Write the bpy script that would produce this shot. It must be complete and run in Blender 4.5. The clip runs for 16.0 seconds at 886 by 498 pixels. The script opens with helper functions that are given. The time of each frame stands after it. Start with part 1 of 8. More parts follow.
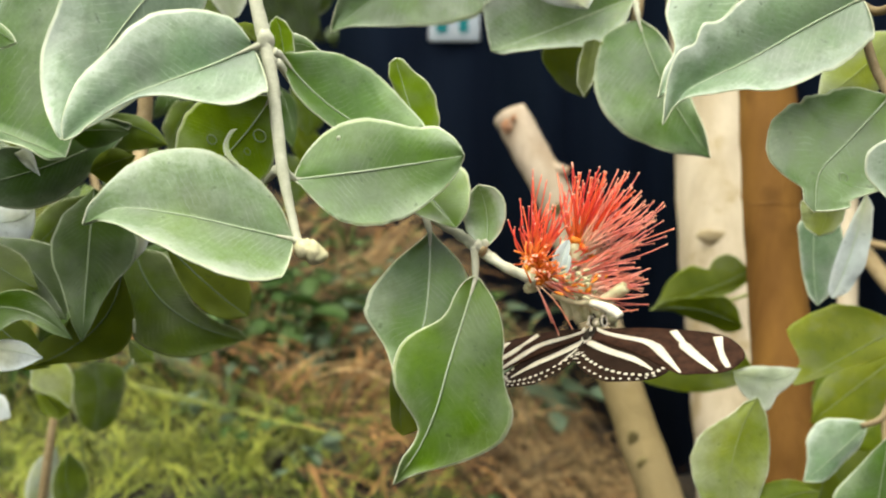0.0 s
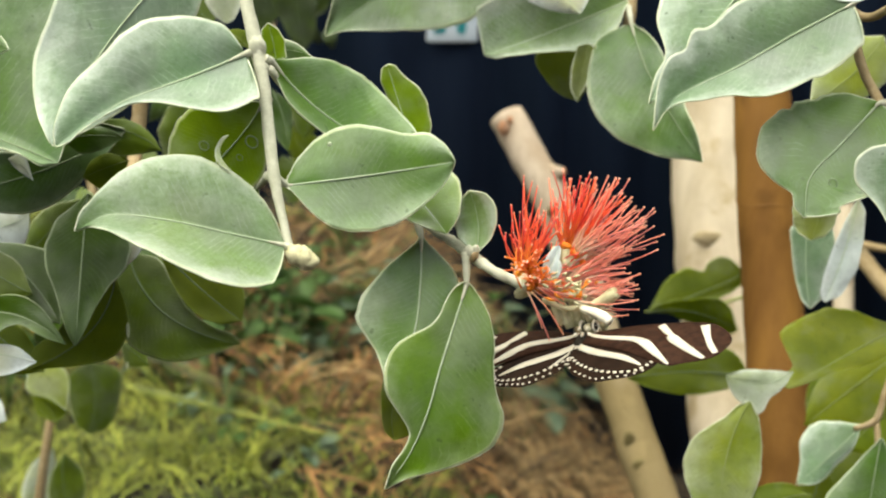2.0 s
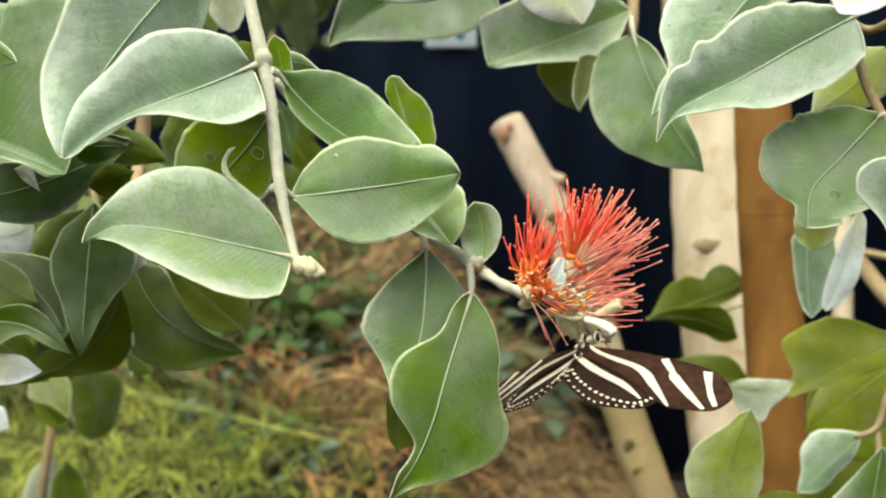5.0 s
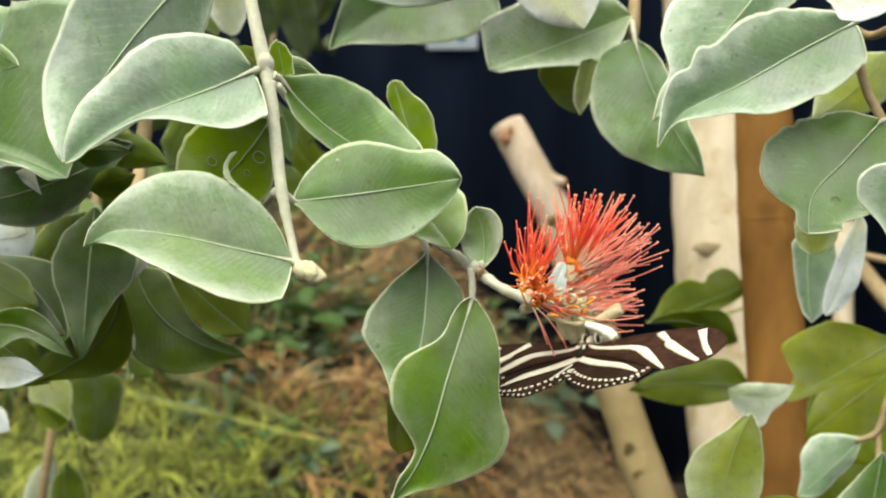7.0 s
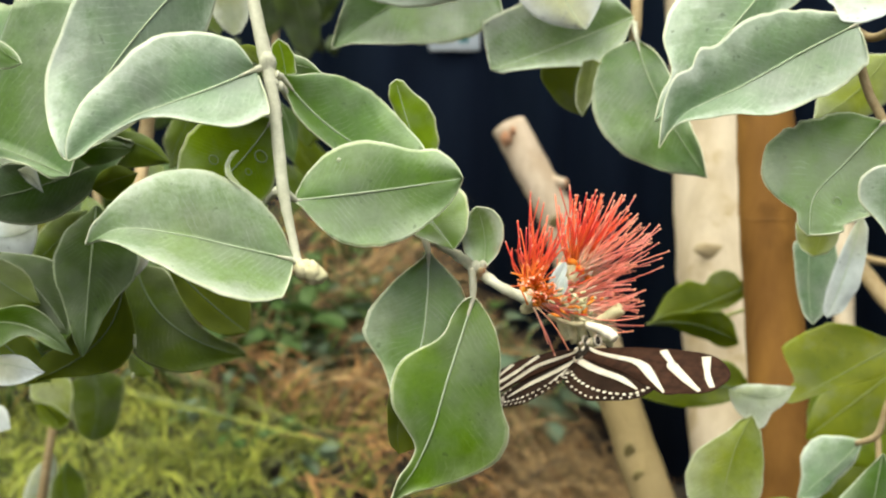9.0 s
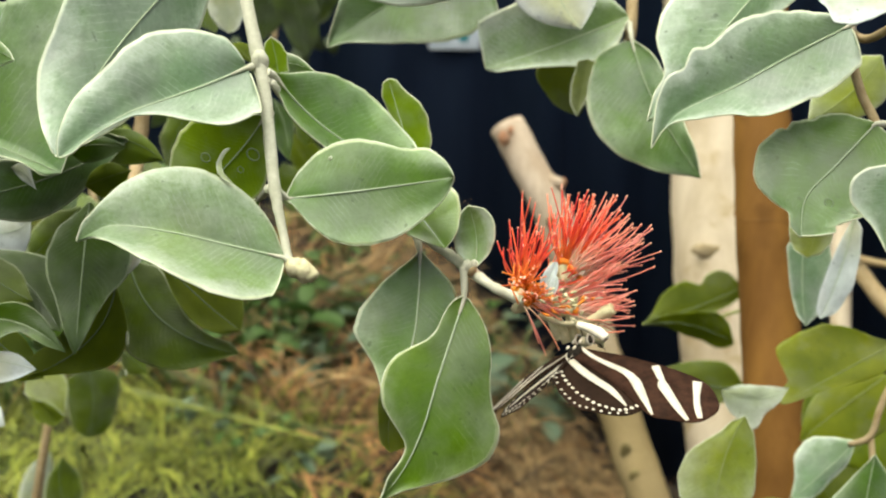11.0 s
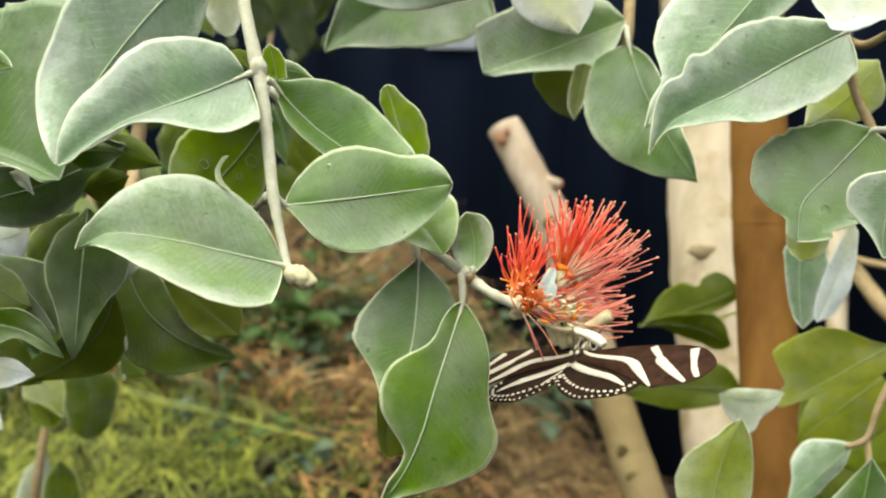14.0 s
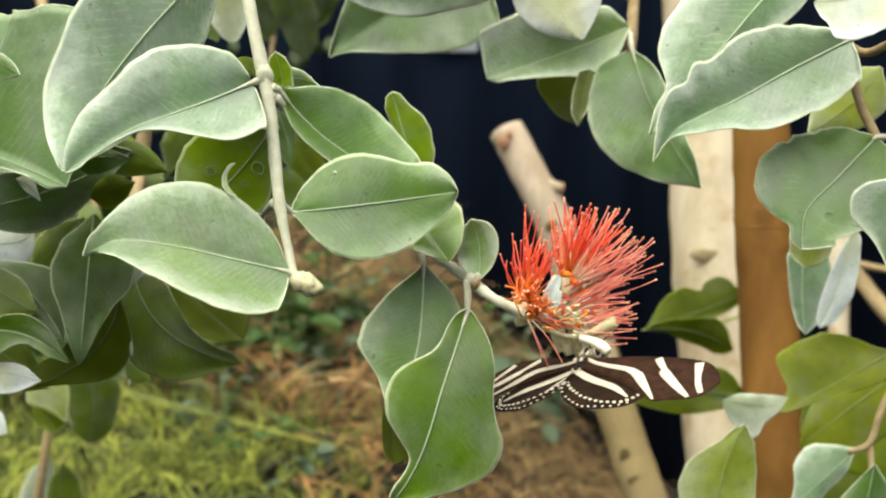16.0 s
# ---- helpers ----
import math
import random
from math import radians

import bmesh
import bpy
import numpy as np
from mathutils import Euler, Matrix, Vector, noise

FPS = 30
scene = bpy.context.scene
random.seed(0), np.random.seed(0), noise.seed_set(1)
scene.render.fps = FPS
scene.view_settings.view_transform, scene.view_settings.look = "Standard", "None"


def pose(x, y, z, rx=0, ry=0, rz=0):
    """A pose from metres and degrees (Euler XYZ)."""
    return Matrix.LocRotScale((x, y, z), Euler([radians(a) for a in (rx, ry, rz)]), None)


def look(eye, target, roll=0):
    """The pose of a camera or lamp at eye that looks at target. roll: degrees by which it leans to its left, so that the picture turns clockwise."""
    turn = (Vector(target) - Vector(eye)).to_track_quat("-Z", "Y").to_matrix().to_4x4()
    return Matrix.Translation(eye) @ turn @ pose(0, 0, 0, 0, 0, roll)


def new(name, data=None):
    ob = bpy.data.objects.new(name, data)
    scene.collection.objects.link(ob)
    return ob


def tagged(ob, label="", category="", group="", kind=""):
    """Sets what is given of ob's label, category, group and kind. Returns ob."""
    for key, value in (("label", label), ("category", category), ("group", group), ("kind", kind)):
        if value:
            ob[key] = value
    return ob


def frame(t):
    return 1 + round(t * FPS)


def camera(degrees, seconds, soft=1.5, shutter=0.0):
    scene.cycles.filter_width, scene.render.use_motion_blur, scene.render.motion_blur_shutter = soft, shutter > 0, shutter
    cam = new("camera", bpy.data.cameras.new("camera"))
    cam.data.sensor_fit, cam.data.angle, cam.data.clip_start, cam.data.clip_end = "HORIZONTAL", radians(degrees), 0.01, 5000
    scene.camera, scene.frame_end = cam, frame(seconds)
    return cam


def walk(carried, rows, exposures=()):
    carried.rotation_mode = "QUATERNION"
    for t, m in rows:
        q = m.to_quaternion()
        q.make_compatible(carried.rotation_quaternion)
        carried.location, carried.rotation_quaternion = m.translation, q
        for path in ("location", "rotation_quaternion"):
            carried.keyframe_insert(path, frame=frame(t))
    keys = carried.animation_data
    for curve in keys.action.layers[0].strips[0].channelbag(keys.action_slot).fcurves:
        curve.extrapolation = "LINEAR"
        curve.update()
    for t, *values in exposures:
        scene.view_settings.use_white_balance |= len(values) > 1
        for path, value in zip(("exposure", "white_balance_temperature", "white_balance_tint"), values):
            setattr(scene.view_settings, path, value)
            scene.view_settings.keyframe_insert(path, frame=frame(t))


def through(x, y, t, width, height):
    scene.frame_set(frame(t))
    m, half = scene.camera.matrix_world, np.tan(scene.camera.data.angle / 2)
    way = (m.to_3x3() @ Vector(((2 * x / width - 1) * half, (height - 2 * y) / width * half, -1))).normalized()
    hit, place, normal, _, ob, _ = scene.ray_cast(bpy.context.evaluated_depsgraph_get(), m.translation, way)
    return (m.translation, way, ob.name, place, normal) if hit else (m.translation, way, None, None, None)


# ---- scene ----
cam = camera(40, 16.0, soft=2.2)
cam.data.dof.use_dof = True
cam.data.dof.focus_distance = 0.30
cam.data.dof.aperture_fstop = 24.0
walk(cam, [
    (0.0, pose(0.00000, 0.00000, 1.10000, 75.0000, -0.0000, -0.0000)),
    (0.5, pose(0.00041, 0.00005, 1.09973, 74.9952, -0.0001, -0.0315)),
    (1.0, pose(0.00160, -0.00039, 1.10031, 74.9830, 0.0052, -0.0070)),
    (1.5, pose(0.00202, -0.00048, 1.10092, 74.9883, 0.0001, -0.0194)),
    (2.0, pose(0.00201, -0.00088, 1.10178, 74.9873, -0.0022, -0.0415)),
    (2.5, pose(0.00197, -0.00121, 1.10259, 75.0194, -0.0670, -0.0590)),
    (3.0, pose(0.00202, -0.00156, 1.10297, 75.0975, -0.1393, -0.0245)),
    (3.5, pose(0.00161, -0.00164, 1.10319, 75.1376, -0.1034, -0.0660)),
    (4.0, pose(0.00079, -0.00195, 1.10339, 75.1497, -0.0593, -0.1253)),
    (6.5, pose(0.00010, -0.00225, 1.10470, 75.2444, -0.1217, -0.0992)),
    (7.0, pose(0.00010, -0.00234, 1.10481, 75.2547, -0.1950, -0.0679)),
    (7.5, pose(0.00007, -0.00260, 1.10435, 75.3005, -0.2192, -0.0137)),
    (8.0, pose(0.00023, -0.00272, 1.10428, 75.3164, -0.3254, 0.0463)),
    (8.5, pose(0.00003, -0.00254, 1.10478, 75.3130, -0.3620, 0.0548)),
    (9.0, pose(0.00014, -0.00272, 1.10444, 75.3161, -0.4360, 0.0579)),
    (11.5, pose(0.00252, -0.00283, 1.10450, 75.2378, -0.7529, 0.1429)),
    (12.0, pose(0.00237, -0.00306, 1.10520, 75.1999, -0.7170, 0.1203)),
    (12.5, pose(0.00243, -0.00303, 1.10597, 75.1873, -0.6139, 0.0498)),
    (13.0, pose(0.00221, -0.00307, 1.10608, 75.1775, -0.6629, 0.0236)),
    (13.5, pose(0.00235, -0.00266, 1.10628, 75.1755, -0.7266, -0.0032)),
    (14.0, pose(0.00182, -0.00304, 1.10674, 75.1839, -0.7135, -0.0442)),
    (14.5, pose(0.00083, -0.00314, 1.10682, 75.2466, -0.7980, -0.0237)),
    (15.0, pose(0.00056, -0.00343, 1.10683, 75.2602, -0.8791, 0.0299)),
    (15.5, pose(0.00056, -0.00358, 1.10706, 75.3055, -0.7798, -0.0037)),
    (16.0, pose(0.00063, -0.00390, 1.10827, 75.2726, -0.7651, 0.0051)),
])

# ---- light ----
world = bpy.data.worlds.new("overcast_sky")
scene.world = world
world.use_nodes = True
wn = world.node_tree.nodes
sky = wn.new("ShaderNodeTexSky")
sky.sky_type = "NISHITA"
sky.sun_disc = False
sky.sun_elevation = radians(75)
sky.sun_rotation = radians(-130)
sky.air_density, sky.dust_density = 1.0, 4.0
grey = wn.new("ShaderNodeHueSaturation")      # cloud takes the blue out of the sky
grey.inputs["Saturation"].default_value = 0.20
world.node_tree.links.new(sky.outputs[0], grey.inputs["Color"])
world.node_tree.links.new(grey.outputs[0], wn["Background"].inputs[0])
wn["Background"].inputs[1].default_value = 0.25
sun = new("sun", bpy.data.lights.new("sun", "SUN"))
sun.data.energy = 2.1
sun.data.angle = radians(85)
sun.data.color = (0.99, 0.98, 0.65)
sun.matrix_world = look((-0.42, 0.15, 3.0), (0.0, 0.5, 1.0))
scene.view_settings.exposure = 0.33


# ---- materials ----
def mat(name):
    m = bpy.data.materials.new(name)
    m.use_nodes = True
    return m, m.node_tree, m.node_tree.nodes["Principled BSDF"]


def node(nt, kind, **inputs):
    n = nt.nodes.new("ShaderNode" + kind)
    for k, v in inputs.items():
        n.inputs[k.replace("_", " ")].default_value = v
    return n


def calc(nt, op, a, b=None, clamp=False):
    n = nt.nodes.new("ShaderNodeMath")
    n.operation, n.use_clamp = op, clamp
    for i, v in enumerate((a, b)):
        if v is None:
            continue
        if isinstance(v, (int, float)):
            n.inputs[i].default_value = v
        else:
            nt.links.new(v, n.inputs[i])
    return n.outputs[0]


def mix(nt, fac, a, b, how="MIX"):
    n = nt.nodes.new("ShaderNodeMix")
    n.data_type, n.blend_type = "RGBA", how
    for i, v in ((0, fac), (6, a), (7, b)):
        if isinstance(v, (int, float)):
            n.inputs[i].default_value = v
        elif isinstance(v, tuple):
            n.inputs[i].default_value = (*v, 1)
        else:
            nt.links.new(v, n.inputs[i])
    return n.outputs[2]


def ramp(nt, fac, lo, hi):
    n = nt.nodes.new("ShaderNodeMapRange")
    n.inputs[1].default_value, n.inputs[2].default_value = lo, hi
    nt.links.new(fac, n.inputs[0])
    return n.outputs[0]


def noise_tex(nt, scale, detail=4.0, rough=0.6, coord=None):
    n = node(nt, "TexNoise", Scale=scale, Detail=detail, Roughness=rough)
    if coord is None:
        coord = nt.nodes.new("ShaderNodeNewGeometry").outputs["Position"]
    nt.links.new(coord, n.inputs["Vector"])
    return n.outputs["Fac"]


def bump(nt, bsdf, height, strength, distance=0.001):
    n = node(nt, "Bump", Strength=strength, Distance=distance)
    nt.links.new(height, n.inputs["Height"])
    nt.links.new(n.outputs[0], bsdf.inputs["Normal"])


def leaf_material(name, base, second, frost, frost_amount, margin, through=0.18, rough=0.5, wax=0.65, gold=0.5):
    m, nt, bsdf = mat(name)
    uv = nt.nodes.new("ShaderNodeUVMap").outputs[0]
    sep = nt.nodes.new("ShaderNodeSeparateXYZ")
    nt.links.new(uv, sep.inputs[0])
    across = calc(nt, "ABSOLUTE", calc(nt, "SUBTRACT", sep.outputs[0], 0.5))
    rnd = nt.nodes.new("ShaderNodeObjectInfo").outputs["Random"]
    big = noise_tex(nt, 55.0, 3.0)
    fine = noise_tex(nt, 900.0, 3.0, 0.7)
    mid = noise_tex(nt, 210.0, 4.0, 0.65)
    col = mix(nt, ramp(nt, big, 0.38, 0.66), base, second)
    broad = noise_tex(nt, 30.0, 2.0, 0.5)
    col = mix(nt, calc(nt, "MULTIPLY", ramp(nt, broad, 0.44, 0.60), gold), col, (base[0] * 1.3, base[1] * 1.15, base[2] * 0.3))
    # side veins, slanting towards the tip
    slant = calc(nt, "SUBTRACT", sep.outputs[1], calc(nt, "MULTIPLY", across, 0.42))
    wob = calc(nt, "MULTIPLY", calc(nt, "SUBTRACT", mid, 0.5), 0.05)
    wave = calc(nt, "SINE", calc(nt, "MULTIPLY", calc(nt, "ADD", slant, wob), 170.0))
    vein = calc(nt, "MULTIPLY", ramp(nt, wave, 0.80, 1.0), ramp(nt, noise_tex(nt, 160.0, 3.0, 0.6), 0.42, 0.62))
    col = mix(nt, calc(nt, "MULTIPLY", calc(nt, "MULTIPLY", vein, big), 0.34), col, frost)
    # felt of fine white hair, patchy and rubbed
    felt = calc(nt, "MULTIPLY", ramp(nt, calc(nt, "ADD", calc(nt, "MULTIPLY", fine, 0.6), calc(nt, "MULTIPLY", mid, 0.5)), 0.26, 0.92), frost_amount)
    worn = calc(nt, "ADD", calc(nt, "MULTIPLY", across, 2.2), calc(nt, "MULTIPLY", sep.outputs[1], 0.35))
    felt = calc(nt, "MULTIPLY", felt, calc(nt, "ADD", worn, 0.35), True)
    col = mix(nt, felt, col, frost)
    # hair thickest towards margin and tip, its white sheen put into the colour
    rim_sheen = calc(nt, "ADD", calc(nt, "ADD", across, calc(nt, "MULTIPLY", sep.outputs[1], 0.15)), calc(nt, "MULTIPLY", calc(nt, "SUBTRACT", broad, 0.5), 0.5))
    col = mix(nt, calc(nt, "MULTIPLY", ramp(nt, calc(nt, "ADD", rim_sheen, calc(nt, "MULTIPLY", calc(nt, "SUBTRACT", mid, 0.5), 0.3)), 0.38, 0.58), min(frost_amount * 1.9, 0.55)), col, frost)
    speck = ramp(nt, noise_tex(nt, 420.0, 2.0), 0.66, 0.74)
    col = mix(nt, calc(nt, "MULTIPLY", speck, 0.6), col, tuple(c * 0.45 for c in base))
    edge = ramp(nt, calc(nt, "ADD", across, calc(nt, "MULTIPLY", calc(nt, "SUBTRACT", mid, 0.5), 0.02)), 0.466, 0.480)
    col = mix(nt, calc(nt, "MULTIPLY", calc(nt, "MULTIPLY", edge, ramp(nt, broad, 0.36, 0.56)), 0.6), col, margin)
    hue = node(nt, "HueSaturation", Hue=0.496)
    nt.links.new(col, hue.inputs["Color"])
    rubbed = noise_tex(nt, 62.0, 3.0, 0.55)
    lush = node(nt, "MapRange", **{"From Min": 0.36, "From Max": 0.64, "To Min": 0.84, "To Max": 1.28})
    nt.links.new(rubbed, lush.inputs[0])
    nt.links.new(lush.outputs[0], hue.inputs["Saturation"])
    mottle = ramp_to(nt, noise_tex(nt, 130.0, 5.0, 0.7), 0.60, 1.38)
    nt.links.new(calc(nt, "MULTIPLY", ramp_to(nt, rnd, 0.88, 1.10), mottle), hue.inputs["Value"])
    nt.links.new(hue.outputs[0], bsdf.inputs["Base Color"])
    bsdf.inputs["Roughness"].default_value = rough
    bsdf.inputs["Specular IOR Level"].default_value = 0.3
    bsdf.inputs["Coat Weight"].default_value = wax
    bsdf.inputs["Coat Roughness"].default_value = 0.30
    bsdf.inputs["Coat IOR"].default_value = 1.55
    bsdf.inputs["Sheen Weight"].default_value = min(frost_amount * 1.7, 0.8)
    bsdf.inputs["Sheen Roughness"].default_value = 0.35
    height = calc(nt, "ADD", calc(nt, "MULTIPLY", vein, 0.12), calc(nt, "MULTIPLY", fine, 0.5))
    bump(nt, bsdf, height, 0.3, 0.0005)
    nt.links.new(bsdf.inputs["Normal"].links[0].from_socket, bsdf.inputs["Coat Normal"])
    tr = node(nt, "BsdfTranslucent")
    nt.links.new(mix(nt, 0.4 if base[0] < 0.5 else 0.05, hue.outputs[0], (0.38, 0.5, 0.03)), tr.inputs["Color"])
    mx = nt.nodes.new("ShaderNodeMixShader")
    mx.inputs[0].default_value = through
    nt.links.new(bsdf.outputs[0], mx.inputs[1])
    nt.links.new(tr.outputs[0], mx.inputs[2])
    nt.links.new(mx.outputs[0], nt.nodes["Material Output"].inputs[0])
    return m


def ramp_to(nt, fac, lo, hi):
    n = nt.nodes.new("ShaderNodeMapRange")
    n.inputs[3].default_value, n.inputs[4].default_value = lo, hi
    nt.links.new(fac, n.inputs[0])
    return n.outputs[0]


def plain_material(name, a, b, scale, rough=0.7, relief=0.3, relief_scale=None, depth=0.001, stretch=None, gloss=0.4, spots=None, vary=(0.8, 1.2), low=None):
    """Two colours in patches, with fine grain and relief."""
    m, nt, bsdf = mat(name)
    pos = nt.nodes.new("ShaderNodeNewGeometry").outputs["Position"]
    if stretch:
        mp = nt.nodes.new("ShaderNodeMapping")
        mp.inputs["Scale"].default_value = stretch
        nt.links.new(pos, mp.inputs["Vector"])
        pos = mp.outputs[0]
    patch = noise_tex(nt, scale, 4.0, 0.6, pos)
    grain = noise_tex(nt, relief_scale or scale * 6, 4.0, 0.7, pos)
    col = mix(nt, ramp(nt, patch, 0.35, 0.65), a, b)
    col = mix(nt, ramp_to(nt, grain, 0.0, 0.5), col, tuple(c * 0.5 for c in a), "MULTIPLY") if relief > 0.4 else col
    if low:          # below a height: lichen tint, with the shade lower down darkened into it
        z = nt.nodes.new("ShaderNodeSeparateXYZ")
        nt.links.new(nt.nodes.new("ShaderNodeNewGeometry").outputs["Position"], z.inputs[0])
        lichen_shade = calc(nt, "SUBTRACT", 1.0, ramp(nt, calc(nt, "ADD", z.outputs[2], calc(nt, "MULTIPLY", patch, 0.05)), low[0], low[1]))
        col = mix(nt, calc(nt, "MULTIPLY", lichen_shade, 0.9), col, low[2])
    if spots:
        size, floor, tone = spots
        col = mix(nt, calc(nt, "MULTIPLY", ramp(nt, noise_tex(nt, size, 3.0, 0.55), floor, floor + 0.1), 0.8), col, tone)
    rnd = nt.nodes.new("ShaderNodeNewGeometry").outputs["Random Per Island"]
    hue = node(nt, "HueSaturation")
    nt.links.new(col, hue.inputs["Color"])
    nt.links.new(ramp_to(nt, rnd, *vary), hue.inputs["Value"])
    nt.links.new(hue.outputs[0], bsdf.inputs["Base Color"])
    bsdf.inputs["Roughness"].default_value = rough
    bsdf.inputs["Specular IOR Level"].default_value = gloss
    bump(nt, bsdf, grain, relief, depth)
    return m


LEAF = {
    "hoary": leaf_material("hoary_leaf", (0.090, 0.172, 0.074), (0.132, 0.218, 0.104), (0.66, 0.74, 0.62), 0.28, (0.82, 0.86, 0.66), 0.12, gold=0.15),
    "green": leaf_material("green_leaf", (0.064, 0.142, 0.018), (0.098, 0.184, 0.046), (0.45, 0.57, 0.36), 0.18, (0.78, 0.85, 0.56), 0.24, gold=0.55),
    "fresh": leaf_material("fresh_green_leaf", (0.084, 0.176, 0.012), (0.128, 0.222, 0.040), (0.47, 0.59, 0.30), 0.15, (0.80, 0.86, 0.52), 0.26, gold=0.6),
    "lime": leaf_material("lime_green_leaf", (0.110, 0.202, 0.056), (0.156, 0.256, 0.090), (0.74, 0.81, 0.68), 0.34, (0.82, 0.87, 0.62), 0.22, gold=0.5),
    "spring": leaf_material("spring_green_leaf", (0.19, 0.33, 0.015), (0.25, 0.39, 0.04), (0.50, 0.60, 0.25), 0.10, (0.75, 0.80, 0.45), 0.30, 0.5, 0.05),
    "deep": leaf_material("deep_green_leaf", (0.060, 0.134, 0.024), (0.092, 0.172, 0.050), (0.46, 0.56, 0.38), 0.16, (0.66, 0.74, 0.48), 0.16),
    "young": leaf_material("young_leaf", (0.150, 0.200, 0.003), (0.208, 0.248, 0.010), (0.42, 0.48, 0.10), 0.05, (0.36, 0.43, 0.10), 0.42, 0.6, 0.04),
    "faded": leaf_material("faded_leaf", (0.155, 0.205, 0.036), (0.23, 0.275, 0.08), (0.55, 0.61, 0.34), 0.18, (0.42, 0.48, 0.24), 0.25, 0.55, 0.15),
    "silver": leaf_material("silver_leaf", (0.28, 0.34, 0.20), (0.38, 0.44, 0.30), (0.66, 0.70, 0.58), 0.4, (0.80, 0.84, 0.70), 0.15, 0.6, 0.3),
    "olive": leaf_material("olive_leaf", (0.10, 0.155, 0.003), (0.17, 0.235, 0.008), (0.33, 0.40, 0.06), 0.05, (0.52, 0.62, 0.2), 0.42, 0.6, 0.04),
    # two dark greens below: shade inside the shrub is mixed into their colour
    "shade_green": leaf_material("shade_green_leaf", (0.036, 0.078, 0.008), (0.060, 0.112, 0.018), (0.38, 0.47, 0.28), 0.06, (0.58, 0.66, 0.42), 0.16, 0.38, 0.2),
    "shade_olive": leaf_material("shade_olive_leaf", (0.052, 0.088, 0.006), (0.085, 0.128, 0.018), (0.40, 0.46, 0.22), 0.06, (0.55, 0.60, 0.36), 0.18, 0.55, 0.10),
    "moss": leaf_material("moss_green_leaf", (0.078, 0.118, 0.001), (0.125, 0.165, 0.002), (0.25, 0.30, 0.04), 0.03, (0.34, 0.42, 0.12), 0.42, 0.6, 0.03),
    # leaf green darkened so its colour holds the shade on the far branch
    "far_shade": leaf_material("far_shade_leaf", (0.020, 0.036, 0.006), (0.034, 0.056, 0.011), (0.2, 0.25, 0.12), 0.06, (0.10, 0.13, 0.06), 0.12, 0.6, 0.1),
    "pale": leaf_material("felted_leaf", (0.42, 0.47, 0.44), (0.50, 0.55, 0.53), (0.70, 0.75, 0.74), 0.4, (0.76, 0.80, 0.75), 0.10, 0.75, 0.1),
}
RIB = {
    "light": plain_material("light_rib", (0.38, 0.47, 0.28), (0.46, 0.54, 0.35), 300.0, 0.6, 0.1),
    "lime": plain_material("lime_rib", (0.22, 0.27, 0.06), (0.28, 0.33, 0.09), 300.0, 0.6, 0.1),
    "mid": plain_material("mid_rib", (0.24, 0.31, 0.16), (0.30, 0.37, 0.20), 300.0, 0.6, 0.1),
    "dim": plain_material("dim_rib", (0.11, 0.16, 0.07), (0.15, 0.20, 0.09), 300.0, 0.6, 0.1),
}
RIM = plain_material("felted_margin", (0.50, 0.56, 0.35), (0.72, 0.75, 0.54), 260.0, 0.8, 0.3, 1500.0, 0.0003)
RIB_OF = {"hoary": "light", "green": "light", "young": "lime", "olive": "lime", "pale": "light", "lime": "light", "far_shade": "dim", "moss": "dim", "deep": "mid", "fresh": "light", "faded": "lime", "silver": "light", "spring": "light", "shade_green": "mid", "shade_olive": "dim"}
TWIG = plain_material("felted_twig", (0.60, 0.60, 0.44), (0.74, 0.73, 0.57), 320.0, 0.8, 0.5, 1400.0, 0.0006)
BROWN_TWIG = plain_material("brown_twig", (0.36, 0.26, 0.12), (0.48, 0.37, 0.20), 200.0, 0.75, 0.5, 900.0, 0.0008)
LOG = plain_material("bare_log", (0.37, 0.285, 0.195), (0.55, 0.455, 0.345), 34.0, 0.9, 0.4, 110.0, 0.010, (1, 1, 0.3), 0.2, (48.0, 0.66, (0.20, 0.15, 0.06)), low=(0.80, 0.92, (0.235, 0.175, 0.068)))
CUT = plain_material("cut_wood", (0.42, 0.19, 0.09), (0.52, 0.33, 0.21), 60.0, 0.85, 0.3)
KNOT = plain_material("knot_bark", (0.32, 0.25, 0.13), (0.42, 0.33, 0.19), 90.0, 0.9, 0.3)
SCAR = plain_material("dark_scar", (0.13, 0.10, 0.035), (0.20, 0.16, 0.06), 90.0, 0.9, 0.2)
TRUNK = plain_material("pale_bark", (0.46, 0.37, 0.235), (0.67, 0.57, 0.41), 30.0, 0.9, 0.40, 110.0, 0.006, (1, 1, 0.25), 0.2, (30.0, 0.56, (0.42, 0.32, 0.17)))
STAKE = plain_material("brown_bark", (0.148, 0.064, 0.010), (0.272, 0.132, 0.023), 24.0, 0.75, 0.30, 130.0, 0.005, (1, 1, 0.08), 0.25, (26.0, 0.58, (0.12, 0.052, 0.006)))
WALL = plain_material("navy_sheet", (0.0075, 0.0150, 0.030), (0.0160, 0.0265, 0.052), 5.0, 0.85, 0.1, 200.0, 0.0005, (1, 1, 0.15), 0.12)
SOIL = plain_material("soil", (0.014, 0.011, 0.006), (0.030, 0.020, 0.009), 14.0, 0.95, 0.6, 90.0, 0.01)
STRAW = plain_material("dry_needles", (0.060, 0.026, 0.007), (0.37, 0.195, 0.066), 34.0, 0.8, 0.1, vary=(0.06, 1.9))
TAN = plain_material("dry_stems", (0.080, 0.048, 0.016), (0.38, 0.255, 0.110), 40.0, 0.8, 0.1, vary=(0.06, 1.85))
